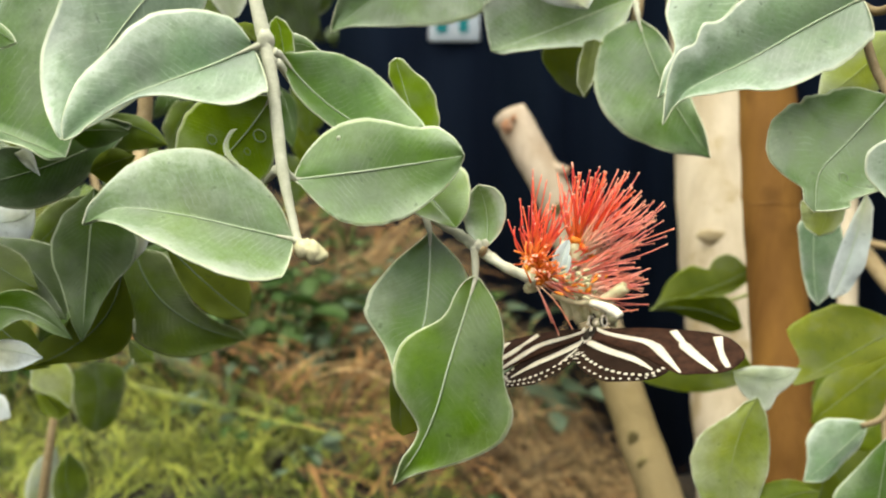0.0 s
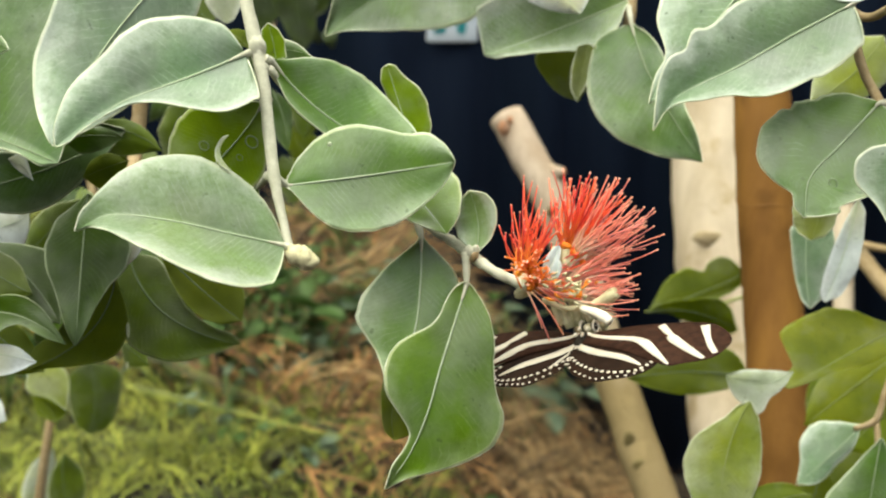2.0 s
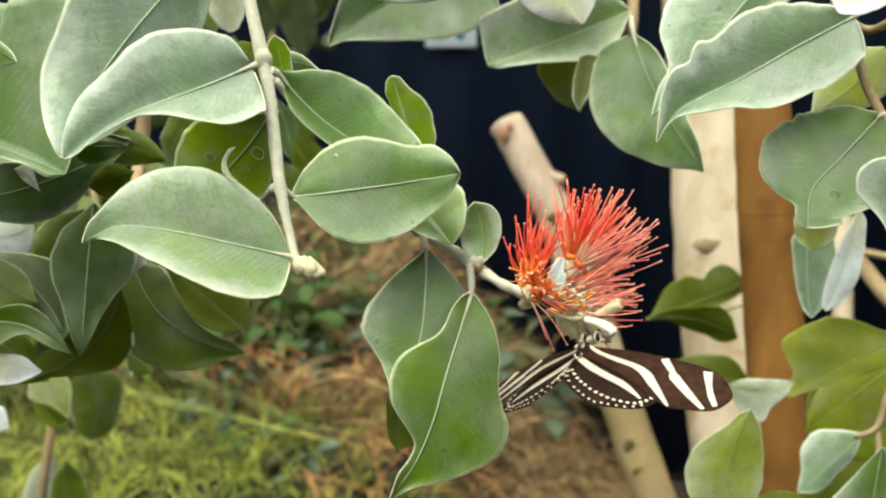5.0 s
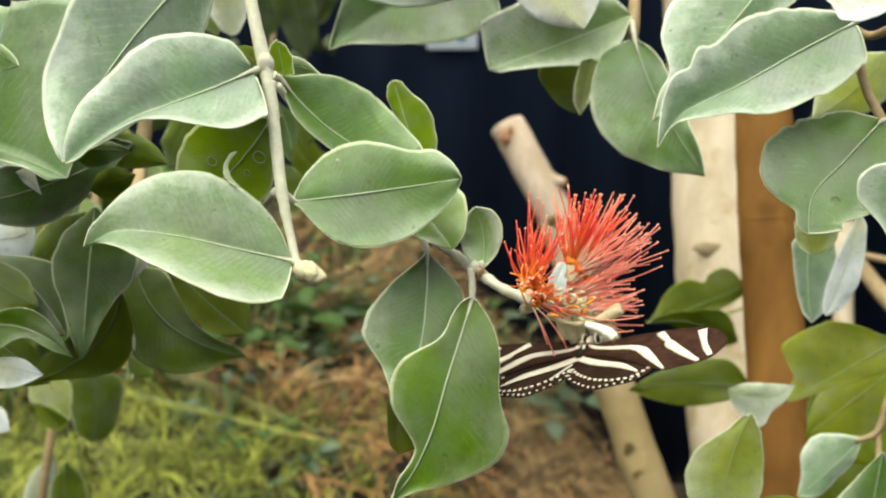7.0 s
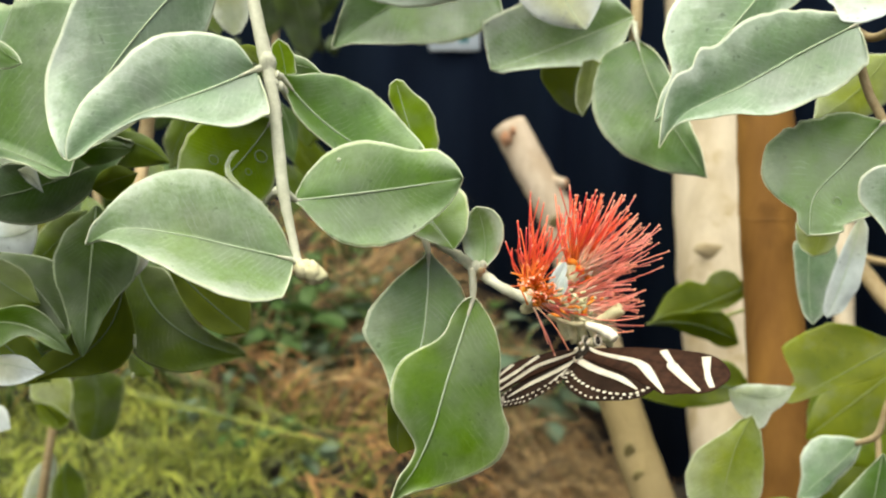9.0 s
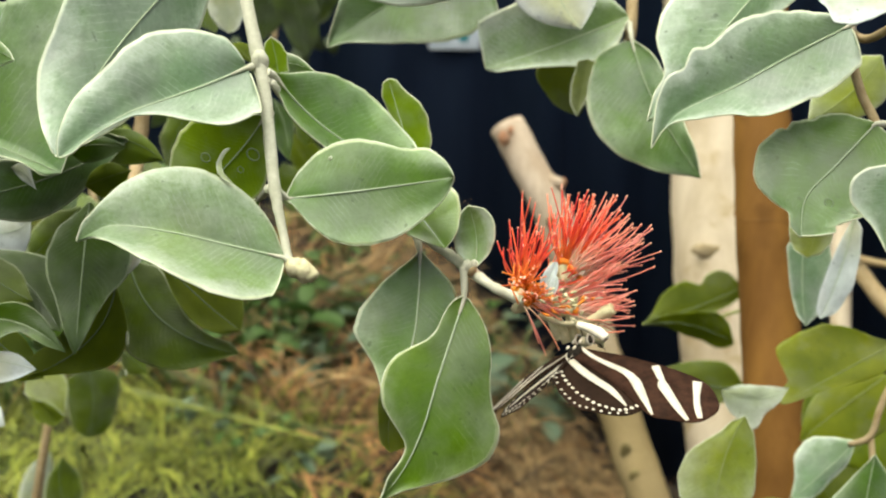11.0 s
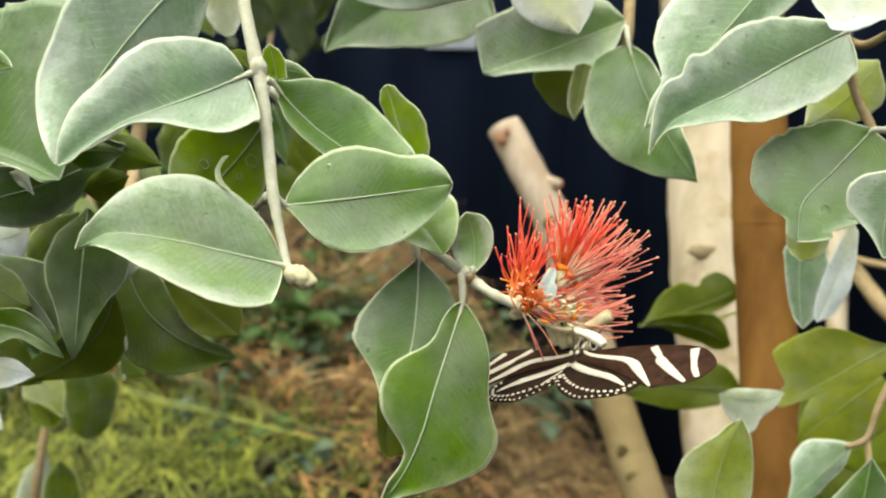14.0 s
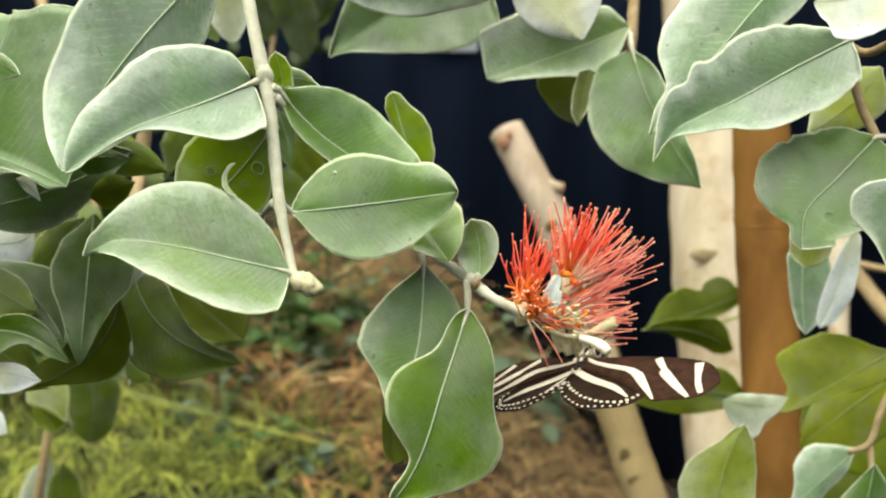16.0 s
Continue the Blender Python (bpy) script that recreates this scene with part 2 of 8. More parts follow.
GRASS = plain_material("grass_blades", (0.060, 0.088, 0.004), (0.255, 0.27, 0.036), 17.0, 0.6, 0.1, vary=(0.10, 1.9))
WEED = plain_material("weed_leaves", (0.06, 0.135, 0.02), (0.13, 0.215, 0.065), 12.0, 0.55, 0.15)
GREYWEED = plain_material("grey_weed_leaves", (0.13, 0.205, 0.12), (0.20, 0.275, 0.17), 12.0, 0.6, 0.15)


def stamen_material(name, low, high):
    m, nt, bsdf = mat(name)
    uv = nt.nodes.new("ShaderNodeUVMap").outputs[0]
    sep = nt.nodes.new("ShaderNodeSeparateXYZ")
    nt.links.new(uv, sep.inputs[0])
    rnd = nt.nodes.new("ShaderNodeObjectInfo").outputs["Random"]
    col = mix(nt, ramp(nt, sep.outputs[1], 0.0, 0.55), low, high)
    hue = node(nt, "HueSaturation")
    nt.links.new(ramp_to(nt, rnd, 0.485, 0.512), hue.inputs["Hue"])
    nt.links.new(ramp_to(nt, rnd, 0.85, 1.15), hue.inputs["Value"])
    nt.links.new(col, hue.inputs["Color"])
    nt.links.new(hue.outputs[0], bsdf.inputs["Base Color"])
    bsdf.inputs["Roughness"].default_value = 0.45
    tr = node(nt, "BsdfTranslucent")
    nt.links.new(hue.outputs[0], tr.inputs["Color"])
    mx = nt.nodes.new("ShaderNodeMixShader")
    mx.inputs[0].default_value = 0.4
    nt.links.new(bsdf.outputs[0], mx.inputs[1])
    nt.links.new(tr.outputs[0], mx.inputs[2])
    nt.links.new(mx.outputs[0], nt.nodes["Material Output"].inputs[0])
    return m


STAMEN = stamen_material("scarlet_filament", (0.97, 0.40, 0.07), (0.98, 0.17, 0.085))
PINK = stamen_material("coral_filament", (0.97, 0.90, 0.68), (1.0, 0.42, 0.31))
EMBER = stamen_material("orange_filament", (0.90, 0.26, 0.01), (0.96, 0.30, 0.05))
ANTHER = plain_material("anther", (0.80, 0.30, 0.18), (0.92, 0.52, 0.36), 900.0, 0.6, 0.1)
NECTAR = plain_material("orange_cup", (0.78, 0.20, 0.01), (0.85, 0.30, 0.02), 500.0, 0.45, 0.2)
CREAM = plain_material("felted_calyx", (0.52, 0.49, 0.26), (0.70, 0.64, 0.40), 420.0, 0.8, 0.4, 1500.0, 0.0005)
BLACKWING = plain_material("brown_scales", (0.026, 0.0125, 0.0075), (0.056, 0.0260, 0.0150), 420.0, 0.75, 0.25, 2500.0, 0.0003, gloss=0.06)
HINDWING = plain_material("black_scales", (0.016, 0.009, 0.006), (0.032, 0.018, 0.011), 120.0, 0.8, 0.25, 2500.0, 0.0003, gloss=0.05)
BAND = plain_material("cream_scales", (0.68, 0.61, 0.46), (0.78, 0.72, 0.58), 300.0, 0.7, 0.2, 2500.0, 0.0002)
BODY = plain_material("black_fur", (0.018, 0.014, 0.010), (0.055, 0.045, 0.032), 700.0, 0.8, 0.5, 2500.0, 0.0004, gloss=0.1)
FACE = plain_material("pale_face", (0.40, 0.36, 0.20), (0.60, 0.54, 0.36), 900.0, 0.7, 0.4, 2500.0, 0.0003)
EYE = plain_material("dark_eye", (0.02, 0.015, 0.012), (0.05, 0.035, 0.02), 900.0, 0.15, 0.1)
SIGN_WHITE = plain_material("sign_white", (0.60, 0.68, 0.74), (0.68, 0.75, 0.80), 40.0, 0.5, 0.1)
SIGN_TEAL = plain_material("sign_teal", (0.02, 0.28, 0.30), (0.03, 0.34, 0.36), 40.0, 0.5, 0.1)


# ---- mesh helpers ----
def part(name, bm, material, parent=None, label=""):
    me = bpy.data.meshes.new(name)
    bm.to_mesh(me)
    bm.free()
    for m in material if isinstance(material, (list, tuple)) else [material]:
        me.materials.append(m)
    for p in me.polygons:
        p.use_smooth = True
    ob = new(name, me)
    ob.parent = parent
    if label:
        ob["label"] = label
    return ob


def thing(name, label, category, group="", at=(0, 0, 0)):
    ob = tagged(new(name), label, category, group)
    ob.location = at
    ob.empty_display_size = 0.02
    return ob


def smooth_line(points, radii, per=5):
    """Catmull-Rom line through points, in metres, with radii."""
    p = [Vector(q) * 0.01 for q in points]
    r = [q * 0.01 for q in radii]
    out, rad = [], []
    for i in range(len(p) - 1):
        a, b, c, d = p[max(i - 1, 0)], p[i], p[i + 1], p[min(i + 2, len(p) - 1)]
        for k in range(per):
            t = k / per
            out.append(0.5 * (2 * b + (c - a) * t + (2 * a - 5 * b + 4 * c - d) * t * t + (3 * b - a - 3 * c + d) * t ** 3))
            rad.append(r[i] + (r[i + 1] - r[i]) * t)
    return out + [p[-1]], rad + [r[-1]]


def tube(bm, line, radii, sides=10, rough=0.0, seed=0.0, mat_end=None):
    """A tapered tube with closed, slightly domed ends."""
    rings, n = [], len(line)
    side = None
    for i, (c, r) in enumerate(zip(line, radii)):
        t = (line[min(i + 1, n - 1)] - line[max(i - 1, 0)]).normalized()
        side = (side - t * side.dot(t)).normalized() if side is not None else t.orthogonal().normalized()
        up = t.cross(side)
        ring = []
        for k in range(sides):
            a = 2 * math.pi * k / sides
            d = side * math.cos(a) + up * math.sin(a)
            q = c + d * r
            if rough:
                q += d * r * rough * noise.noise(q * (0.9 / max(r, 1e-4)) + Vector((seed, 0, 0)))
            ring.append(bm.verts.new(q))
        rings.append(ring)
    for a, b in zip(rings, rings[1:]):
        for k in range(sides):
            bm.faces.new((a[k], a[(k + 1) % sides], b[(k + 1) % sides], b[k]))
    for ring, flip, c in ((rings[0], True, line[0]), (rings[-1], False, line[-1])):
        tip = bm.verts.new(c)
        for k in range(sides):
            v = (ring[k], ring[(k + 1) % sides], tip)
            f = bm.faces.new(v[::-1] if flip else v)
            if mat_end is not None:
                f.material_index = mat_end
    bm.normal_update()


def blob(bm, centre, size, turn=None, rough=0.12, seed=0.0, seg=12):
    """A lumpy ellipsoid; size in metres, per axis."""
    m = Matrix.Translation(centre) @ (turn or Matrix()) @ Matrix.Diagonal((*size, 1))
    got = bmesh.ops.create_uvsphere(bm, u_segments=seg, v_segments=max(6, seg * 2 // 3), radius=1)
    for v in got["verts"]:
        v.co *= 1 + rough * noise.noise(v.co * 1.8 + Vector((seed, seed * 2.3, 0)))
        v.co = m @ v.co


STATIONS = (0.0, 0.03, 0.07, 0.12, 0.18, 0.24, 0.3, 0.36, 0.42, 0.48, 0.54, 0.6, 0.66, 0.72, 0.78, 0.83, 0.88, 0.93, 0.97, 1.0)
LAST = len(STATIONS) - 2


def profile(w, s):
    """Half width at s, by a smooth curve through the stations."""
    w = (0.0, *w, 0.0)
    i = max(k for k in range(LAST + 1) if STATIONS[k] <= s + 1e-9)
    a, b = STATIONS[i], STATIONS[i + 1]
    t = (s - a) / (b - a)
    if i == 0:
        return w[1] * math.sqrt(t)
    if i == LAST:
        return w[LAST] * (1 - t) ** 0.7

    def slope(k):
        k = min(max(k, 1), LAST)
        return (w[k + 1] - w[k - 1]) / (STATIONS[k + 1] - STATIONS[k - 1])
    m0, m1 = slope(i) * (b - a), slope(i + 1) * (b - a)
    h = (2 * t ** 3 - 3 * t * t + 1) * w[i] + (t ** 3 - 2 * t * t + t) * m0 + (3 * t * t - 2 * t ** 3) * w[i + 1] + (t ** 3 - t * t) * m1
    return max(h, 0.0)


COLUMNS = (-1.0, -0.94, -0.75, -0.5, -0.25, -0.06, 0.0, 0.06, 0.25, 0.5, 0.75, 0.94, 1.0)
count = [0]
LEAVES = []


def along(points, s):
    """A place on the smooth curve through points, at s of its length."""
    knot = [0.0]
    for p, q in zip(points, points[1:]):
        knot.append(knot[-1] + (q - p).length)
    knot = [k / knot[-1] for k in knot]
    n = len(points)
    i = max(k for k in range(n - 1) if knot[k] <= s + 1e-9)

    def slope(j):
        if 0 < j < n - 1:
            return (points[j + 1] - points[j - 1]) / (knot[j + 1] - knot[j - 1])
        k = 0 if j == 0 else n - 2
        chord = (points[k + 1] - points[k]) / (knot[k + 1] - knot[k])
        return chord if n > 3 else 2 * chord - slope(1)
    h = knot[i + 1] - knot[i]
    t = (s - knot[i]) / h
    return (2 * t ** 3 - 3 * t * t + 1) * points[i] + (t ** 3 - 2 * t * t + t) * h * slope(i) + (3 * t * t - 2 * t ** 3) * points[i + 1] + (t ** 3 - t * t) * h * slope(i + 1)


def leaf(parent, midline, face, wl, wr, lift, kind, stalk=None, nibble=0.0, name="leaf"):
    """A leaf in cm: the line of its midrib from base to tip, the way it faces, half widths to both sides, lift of both edges."""
    count[0] += 1
    seed = count[0] * 3.7
    points = [Vector(q) * 0.01 for q in midline]
    f = Vector(face).normalized()
    bm = bmesh.new()
    uvl = bm.loops.layers.uv.new("UVMap")
    rows, n = [], 80 if nibble else 52
    length = (points[-1] - points[0]).length
    spine = []
    for i in range(n + 1):
        s = 0.5 - 0.5 * math.cos(math.pi * i / n)
        p = along(points, s)
        tan = (along(points, min(s + 0.01, 1)) - along(points, max(s - 0.01, 0))).normalized()
        side = tan.cross(f).normalized()
        spine.append(p)
        row = []
        for u in COLUMNS:
            w = profile(wr if u > 0 else wl, s) * 0.01
            ripple = 1 + (0.03 * noise.noise(Vector((s * 9, seed, 0))) + 0.012 * noise.noise(Vector((s * 40, seed, u))) - nibble * (max(0, noise.noise(Vector((s * 13, seed, u * 0.6)))) + 0.35 * max(0, noise.noise(Vector((s * 33, seed, u * 0.6)))))) * u * u
            q = p + side * (w * u * ripple)
            e = lift[1] if u > 0 else lift[0]
            q += f * (e * w * (0.40 * u * u + 0.60 * abs(u)) - w * 0.03 * math.exp(-(u / 0.18) ** 2))
            q += f * (length * (0.050 * noise.noise(Vector((s * 3.0, u * 1.1, seed))) + 0.009 * noise.noise(Vector((s * 9.0, u * 1.5, seed + 9)))) * abs(u))
            row.append((bm.verts.new(q), u * 0.5 + 0.5, s))
        rows.append(row)
    thick = f * 0.0004
    under = [[(bm.verts.new(v.co - thick), u, s) for v, u, s in row] for row in rows]

    def quad(vs, mi):
        try:
            fc = bm.faces.new([v[0] for v in vs])
        except ValueError:
            return
        fc.material_index = mi
        for lp, v in zip(fc.loops, vs):
            lp[uvl].uv = (v[1], v[2])
    k = len(COLUMNS)
    for i in range(n):
        for j in range(k - 1):
            quad((rows[i][j], rows[i][j + 1], rows[i + 1][j + 1], rows[i + 1][j]), 0)
            quad((under[i][j], under[i + 1][j], under[i + 1][j + 1], under[i][j + 1]), 0)
        quad((rows[i][0], rows[i + 1][0], under[i + 1][0], under[i][0]), 0)
        quad((rows[i][-1], under[i][-1], under[i + 1][-1], rows[i + 1][-1]), 0)
    edge_rows = [((row[0][0].co - thick * 0.5,), (row[-1][0].co - thick * 0.5,)) for row in rows[1:-1]]
    bmesh.ops.recalc_face_normals(bm, faces=bm.faces)
    ob = part(name, bm, LEAF[kind], parent)
    LEAVES.append(ob)
    bm = bmesh.new()
    r0 = min(0.00038, length * 0.008)
    tube(bm, [p - f * r0 * 0.55 for p in spine[:-3]], [r0 * (1 - 0.75 * i / n) for i in range(n - 2)], 6)
    part("midrib", bm, RIB[RIB_OF[kind]], ob)
    if kind in ("hoary", "green", "fresh", "lime", "deep", "spring", "faded"):      # thickened, felted margin
        loop = [row[0][0] for row in edge_rows] + [row[1][0] for row in edge_rows[::-1]]
        bm = bmesh.new()
        tube(bm, loop, [0.00020] * len(loop), 5, 0.4, seed)
        part("margin", bm, RIM, ob)
    if stalk:
        bm = bmesh.new()
        a, e = Vector(stalk) * 0.01, spine[6]
        knee = spine[0] + (a - spine[0]) * 0.25
        line, rad = smooth_line([a * 100, (a * 0.5 + knee * 0.5) * 100, knee * 100, spine[4] * 100, spine[10] * 100], [0.125, 0.098, 0.092, 0.062, r0 * 70], 4)
        tube(bm, line, rad, 8, 0.15, seed)
        part("stalk", bm, TWIG, ob)
    return ob


def twig(name, parent, points, radii, material, rough=0.12, sides=12, per=6, label=""):
    bm = bmesh.new()
    line, rad = smooth_line(points, radii, per)
    tube(bm, line, rad, sides, rough, count[0])
    count[0] += 1
    return part(name, bm, material, parent, label)


# ---- ground, wall ----
def ground_height(x, y):
    """A weedy bank that falls away to the right, in front of the wall."""
    edge = 0.16 + 0.03 * math.sin(y * 5)
    t = min(max((x - edge + 0.35) / 0.62, 0), 1)
    bank = 0.53 * (1 - t * t * (3 - 2 * t)) + 0.05 * min(max((y - 1.5) / 0.7, 0), 1) * (1 - t)
    far = min(max((abs(x) - 3.0) / 3.0, 0), 1)
    back = min(max((0.9 - y) / 0.6, 0), 1)
    h = bank * (1 - far) * (1 - back * 0.8)
    return h + 0.035 * noise.noise(Vector((x * 3.1, y * 3.1, 0))) + 0.014 * noise.noise(Vector((x * 11, y * 11, 5)))


def build_ground():
    bm = bmesh.new()
    def axis(lo, hi):
        inner = [lo + (hi - lo) * i / 110 for i in range(111)]
        outer = [4, 7, 14, 30, 80, 250, 900]
        return [lo - o for o in outer[::-1]] + inner + [hi + o for o in outer]
    xs, ys = axis(-1.6, 1.6), axis(-0.6, 2.6)
    grid = [[bm.verts.new((x, y, ground_height(x, y))) for x in xs] for y in ys]
    for a, b in zip(grid, grid[1:]):
        for i in range(len(xs) - 1):
            bm.faces.new((a[i], a[i + 1], b[i + 1], b[i]))
    return tagged(part("ground", bm, SOIL), "dark crumbly soil bank under dry needles and grass", "ground", kind="structure")


def sheet_wall(name, label, place, turn, first, last):
    """Navy corrugated sheets, upright, lapped at the joints, along x at the place given."""
    root = tagged(new(name), label, "wall", kind="structure")
    root.matrix_basis = Matrix.Translation(place) @ Matrix.Rotation(radians(turn), 4, "Z")
    for k in range(first, last + 1):
        bm = bmesh.new()
        n, wide = 72, 0.46
        prev = None
        for i in range(n + 1):
            x = k * 0.45 + wide * (i / n - 0.5)
            ph = (i / n) * 3 * 2 * math.pi
            y = 0.016 * math.sin(ph) + 0.010 * noise.noise(Vector((x * 7, k, 0))) + (0.003 if k % 2 else 0)
            col = [bm.verts.new((x, y, -0.1)), bm.verts.new((x, y, 2.6)), bm.verts.new((x, y + 0.0012, 2.6)), bm.verts.new((x, y + 0.0012, -0.1))]
            if prev:
                for j in range(4):
                    bm.faces.new((prev[j], col[j], col[(j + 1) % 4], prev[(j + 1) % 4]))
            else:
                bm.faces.new(col[::-1])
            prev = col
        bm.faces.new(prev)
        bmesh.ops.recalc_face_normals(bm, faces=bm.faces)
        part("panel", bm, WALL, root)


def build_walls():
    sheet_wall("wall_north", "dark navy corrugated sheet wall behind the planting", (0, 2.30, 0), 0, -8, 8)
    # three unseen walls, added to block sky light from near the horizon
    sheet_wall("added_wall_south", "unseen navy corrugated sheet wall behind, added to cut low sky light", (0, -3.50, 0), 180, -8, 8)
    sheet_wall("added_wall_east", "unseen navy corrugated sheet wall at the side, added to cut low sky light", (3.84, -0.60, 0), -90, -6, 6)
    sheet_wall("added_wall_west", "unseen navy corrugated sheet wall at the side, added to cut low sky light", (-3.84, -0.60, 0), 90, -6, 6)


build_ground()
build_walls()


# ---- cover on the bank ----
def ribbon(verts, faces, root, direction, length, width, bend, seg=3):
    """One narrow blade of three sides that droops."""
    d = Vector(direction).normalized()
    s = d.cross(Vector((0, 0, 1)))
    s = s.normalized() if s.length > 0.05 else Vector((1, 0, 0))
    nrm = s.cross(d)
    i0 = len(verts)
    for k in range(seg + 1):
        t = k / seg
        p = Vector(root) + d * (length * t) + Vector((0, 0, -bend * length * t * t))
        w = width * (1 - 0.85 * t ** 2)
        verts += [p - s * w, p + s * w, p + nrm * w * 0.8]
    for k in range(seg):
        a = i0 + 3 * k
        for u, v in ((0, 1), (1, 2), (2, 0)):
            faces.append((a + u, a + v, a + 3 + v, a + 3 + u))


def stuff(name, verts, faces, material, label, category):
    me = bpy.data.meshes.new(name)
    me.from_pydata([tuple(v) for v in verts], [], faces)
    me.materials.append(material)
    return tagged(new(name, me), label, category, kind="stuff")


def green_edge(y):
    """Where the grass mat ends and the dry needles begin, left to right."""
    return -0.117 - (y - 1.27) * 0.5 if y > 1.27 else -0.117 + (1.27 - y) * 1.07


def build_cover():
    rng = random.Random(11)
    v, f = [], []
    for _ in range(330):      # tufts of dry needles that hang and sprawl down the bank
        x, y = rng.uniform(-0.5, 0.42), rng.uniform(1.0, 2.27)
        if x < green_edge(y) + rng.uniform(-0.16, 0.10) and rng.random() > 0.16:
            continue
        if y > 1.60 and rng.random() < 0.80:
            continue
        c = Vector((x, y, ground_height(x, y) + rng.uniform(0.02, 0.09)))
        lean = rng.uniform(-2.6, -0.5)
        tone = rng.uniform(0.4, 1.0)
        for _ in range(rng.randint(9, 22)):
            a = lean + rng.gauss(0, 0.45)
            ribbon(v, f, c + Vector((rng.gauss(0, 0.012), rng.gauss(0, 0.012), rng.gauss(0, 0.006))), (math.cos(a), math.sin(a) * 0.8, rng.uniform(-0.25, 0.5) * tone),
                   rng.uniform(0.06, 0.2), rng.choice((0.0005, 0.0007, 0.0010, 0.0015)), rng.uniform(0.2, 0.9), 4)
    for _ in range(260):      # thicker stems that arch clear of the mat
        x, y = rng.uniform(-0.32, 0.36), rng.uniform(1.1, 2.2)
        if x < green_edge(y) - 0.02:
            continue
        a = rng.uniform(0, 2 * math.pi)
        ribbon(v, f, (x, y, ground_height(x, y) + rng.uniform(0.02, 0.09)), (math.cos(a), math.sin(a) * 0.4, rng.uniform(-0.2, 1.2)), rng.uniform(0.08, 0.2), rng.uniform(0.0008, 0.0017), rng.uniform(0.3, 1.2), 6)
    stuff("dry_needles", v, f, STRAW, "tangled reddish brown dry needles and stems on the bank", "dry needles")
    v, f = [], []
    for _ in range(560):      # pale curled stems in loose bundles that arch over the falling edge
        x, y = rng.uniform(0.0, 0.40), rng.uniform(1.35, 2.25)
        c = Vector((x, y, ground_height(x, y) + rng.uniform(0.0, 0.09)))
        a = rng.uniform(-2.8, 0.6)
        for _ in range(rng.randint(2, 6)):
            b_ = a + rng.gauss(0, 0.25)
            ribbon(v, f, c + Vector((rng.gauss(0, 0.008), rng.gauss(0, 0.008), 0)), (math.cos(b_), math.sin(b_), rng.uniform(0.3, 1.8)), rng.uniform(0.08, 0.22), rng.uniform(0.0007, 0.0019), rng.uniform(0.7, 1.7), 7)
    for _ in range(260):      # stout leaning stalks in crossed bunches on the upper bank
        x, y = rng.uniform(-0.30, 0.08), rng.uniform(1.35, 2.1)
        c = Vector((x, y, ground_height(x, y) - 0.01))
        a = rng.choice((0.3, 0.5, 2.5, 2.8)) + rng.gauss(0, 0.25)
        for _ in range(rng.randint(1, 4)):
            b_ = a + rng.gauss(0, 0.15)
            ribbon(v, f, c + Vector((rng.gauss(0, 0.012), rng.gauss(0, 0.012), 0)), (math.cos(b_), math.sin(b_) * 0.5, rng.uniform(0.7, 1.6)), rng.uniform(0.12, 0.26), rng.uniform(0.0011, 0.0030), rng.uniform(0.2, 0.7), 6)
    for _ in range(60):
        x, y = rng.uniform(-0.3, 0.1), rng.uniform(1.3, 2.1)
        a = rng.uniform(0, 2 * math.pi)
        ribbon(v, f, (x, y, ground_height(x, y) + rng.uniform(0.02, 0.08)), (math.cos(a), math.sin(a) * 0.4, rng.uniform(0.0, 1.0)), rng.uniform(0.1, 0.22), rng.uniform(0.0012, 0.0024), rng.uniform(0.3, 1.0), 6)
    stuff("dry_stems", v, f, TAN, "pale curled dry stems arching over the edge of the bank", "dry stems")
    v, f = [], []
    for _ in range(3700):     # fine yellow-green grass in small fans, thinning out to the side and the front
        x, y = rng.uniform(-1.35, 0.15), rng.uniform(0.7, 2.2)
        if rng.random() < max((-0.85 - x) / 0.45, (1.02 - y) / 0.28):
            continue
        if x > green_edge(y) + rng.gauss(0, 0.06) and rng.random() > 0.10:
            continue
        z = ground_height(x, y)
        lean = rng.uniform(0, 2 * math.pi)
        for _ in range(rng.randint(5, 12)):
            a = lean + rng.gauss(0, 0.7)
            ribbon(v, f, (x + rng.gauss(0, 0.006), y + rng.gauss(0, 0.006), z + rng.uniform(0, 0.012)), (math.cos(a), math.sin(a), rng.uniform(0.3, 1.8)), rng.uniform(0.03, 0.12), rng.uniform(0.0006, 0.0018), rng.uniform(0.2, 0.9))
    for x0, y0, x1, y1 in ((-0.42, 1.42, -0.05, 1.22), (-0.60, 1.36, -0.30, 1.33), (-0.34, 1.25, -0.12, 1.19)):   # long pale runners
        for k in range(3):
            p = Vector((x0, y0, ground_height(x0, y0) + 0.05)) + Vector((rng.gauss(0, 0.008), rng.gauss(0, 0.008), rng.gauss(0, 0.004)))
            q = Vector((x1, y1, ground_height(x1, y1) + 0.05))
            ribbon(v, f, p + Vector((0, 0, 0.03)), q - p, (q - p).length * rng.uniform(0.8, 1.1), rng.uniform(0.0015, 0.003), 0.03, 6)
    stuff("grass", v, f, GRASS, "fine yellow-green grass in a ragged mat", "grass")


build_cover()


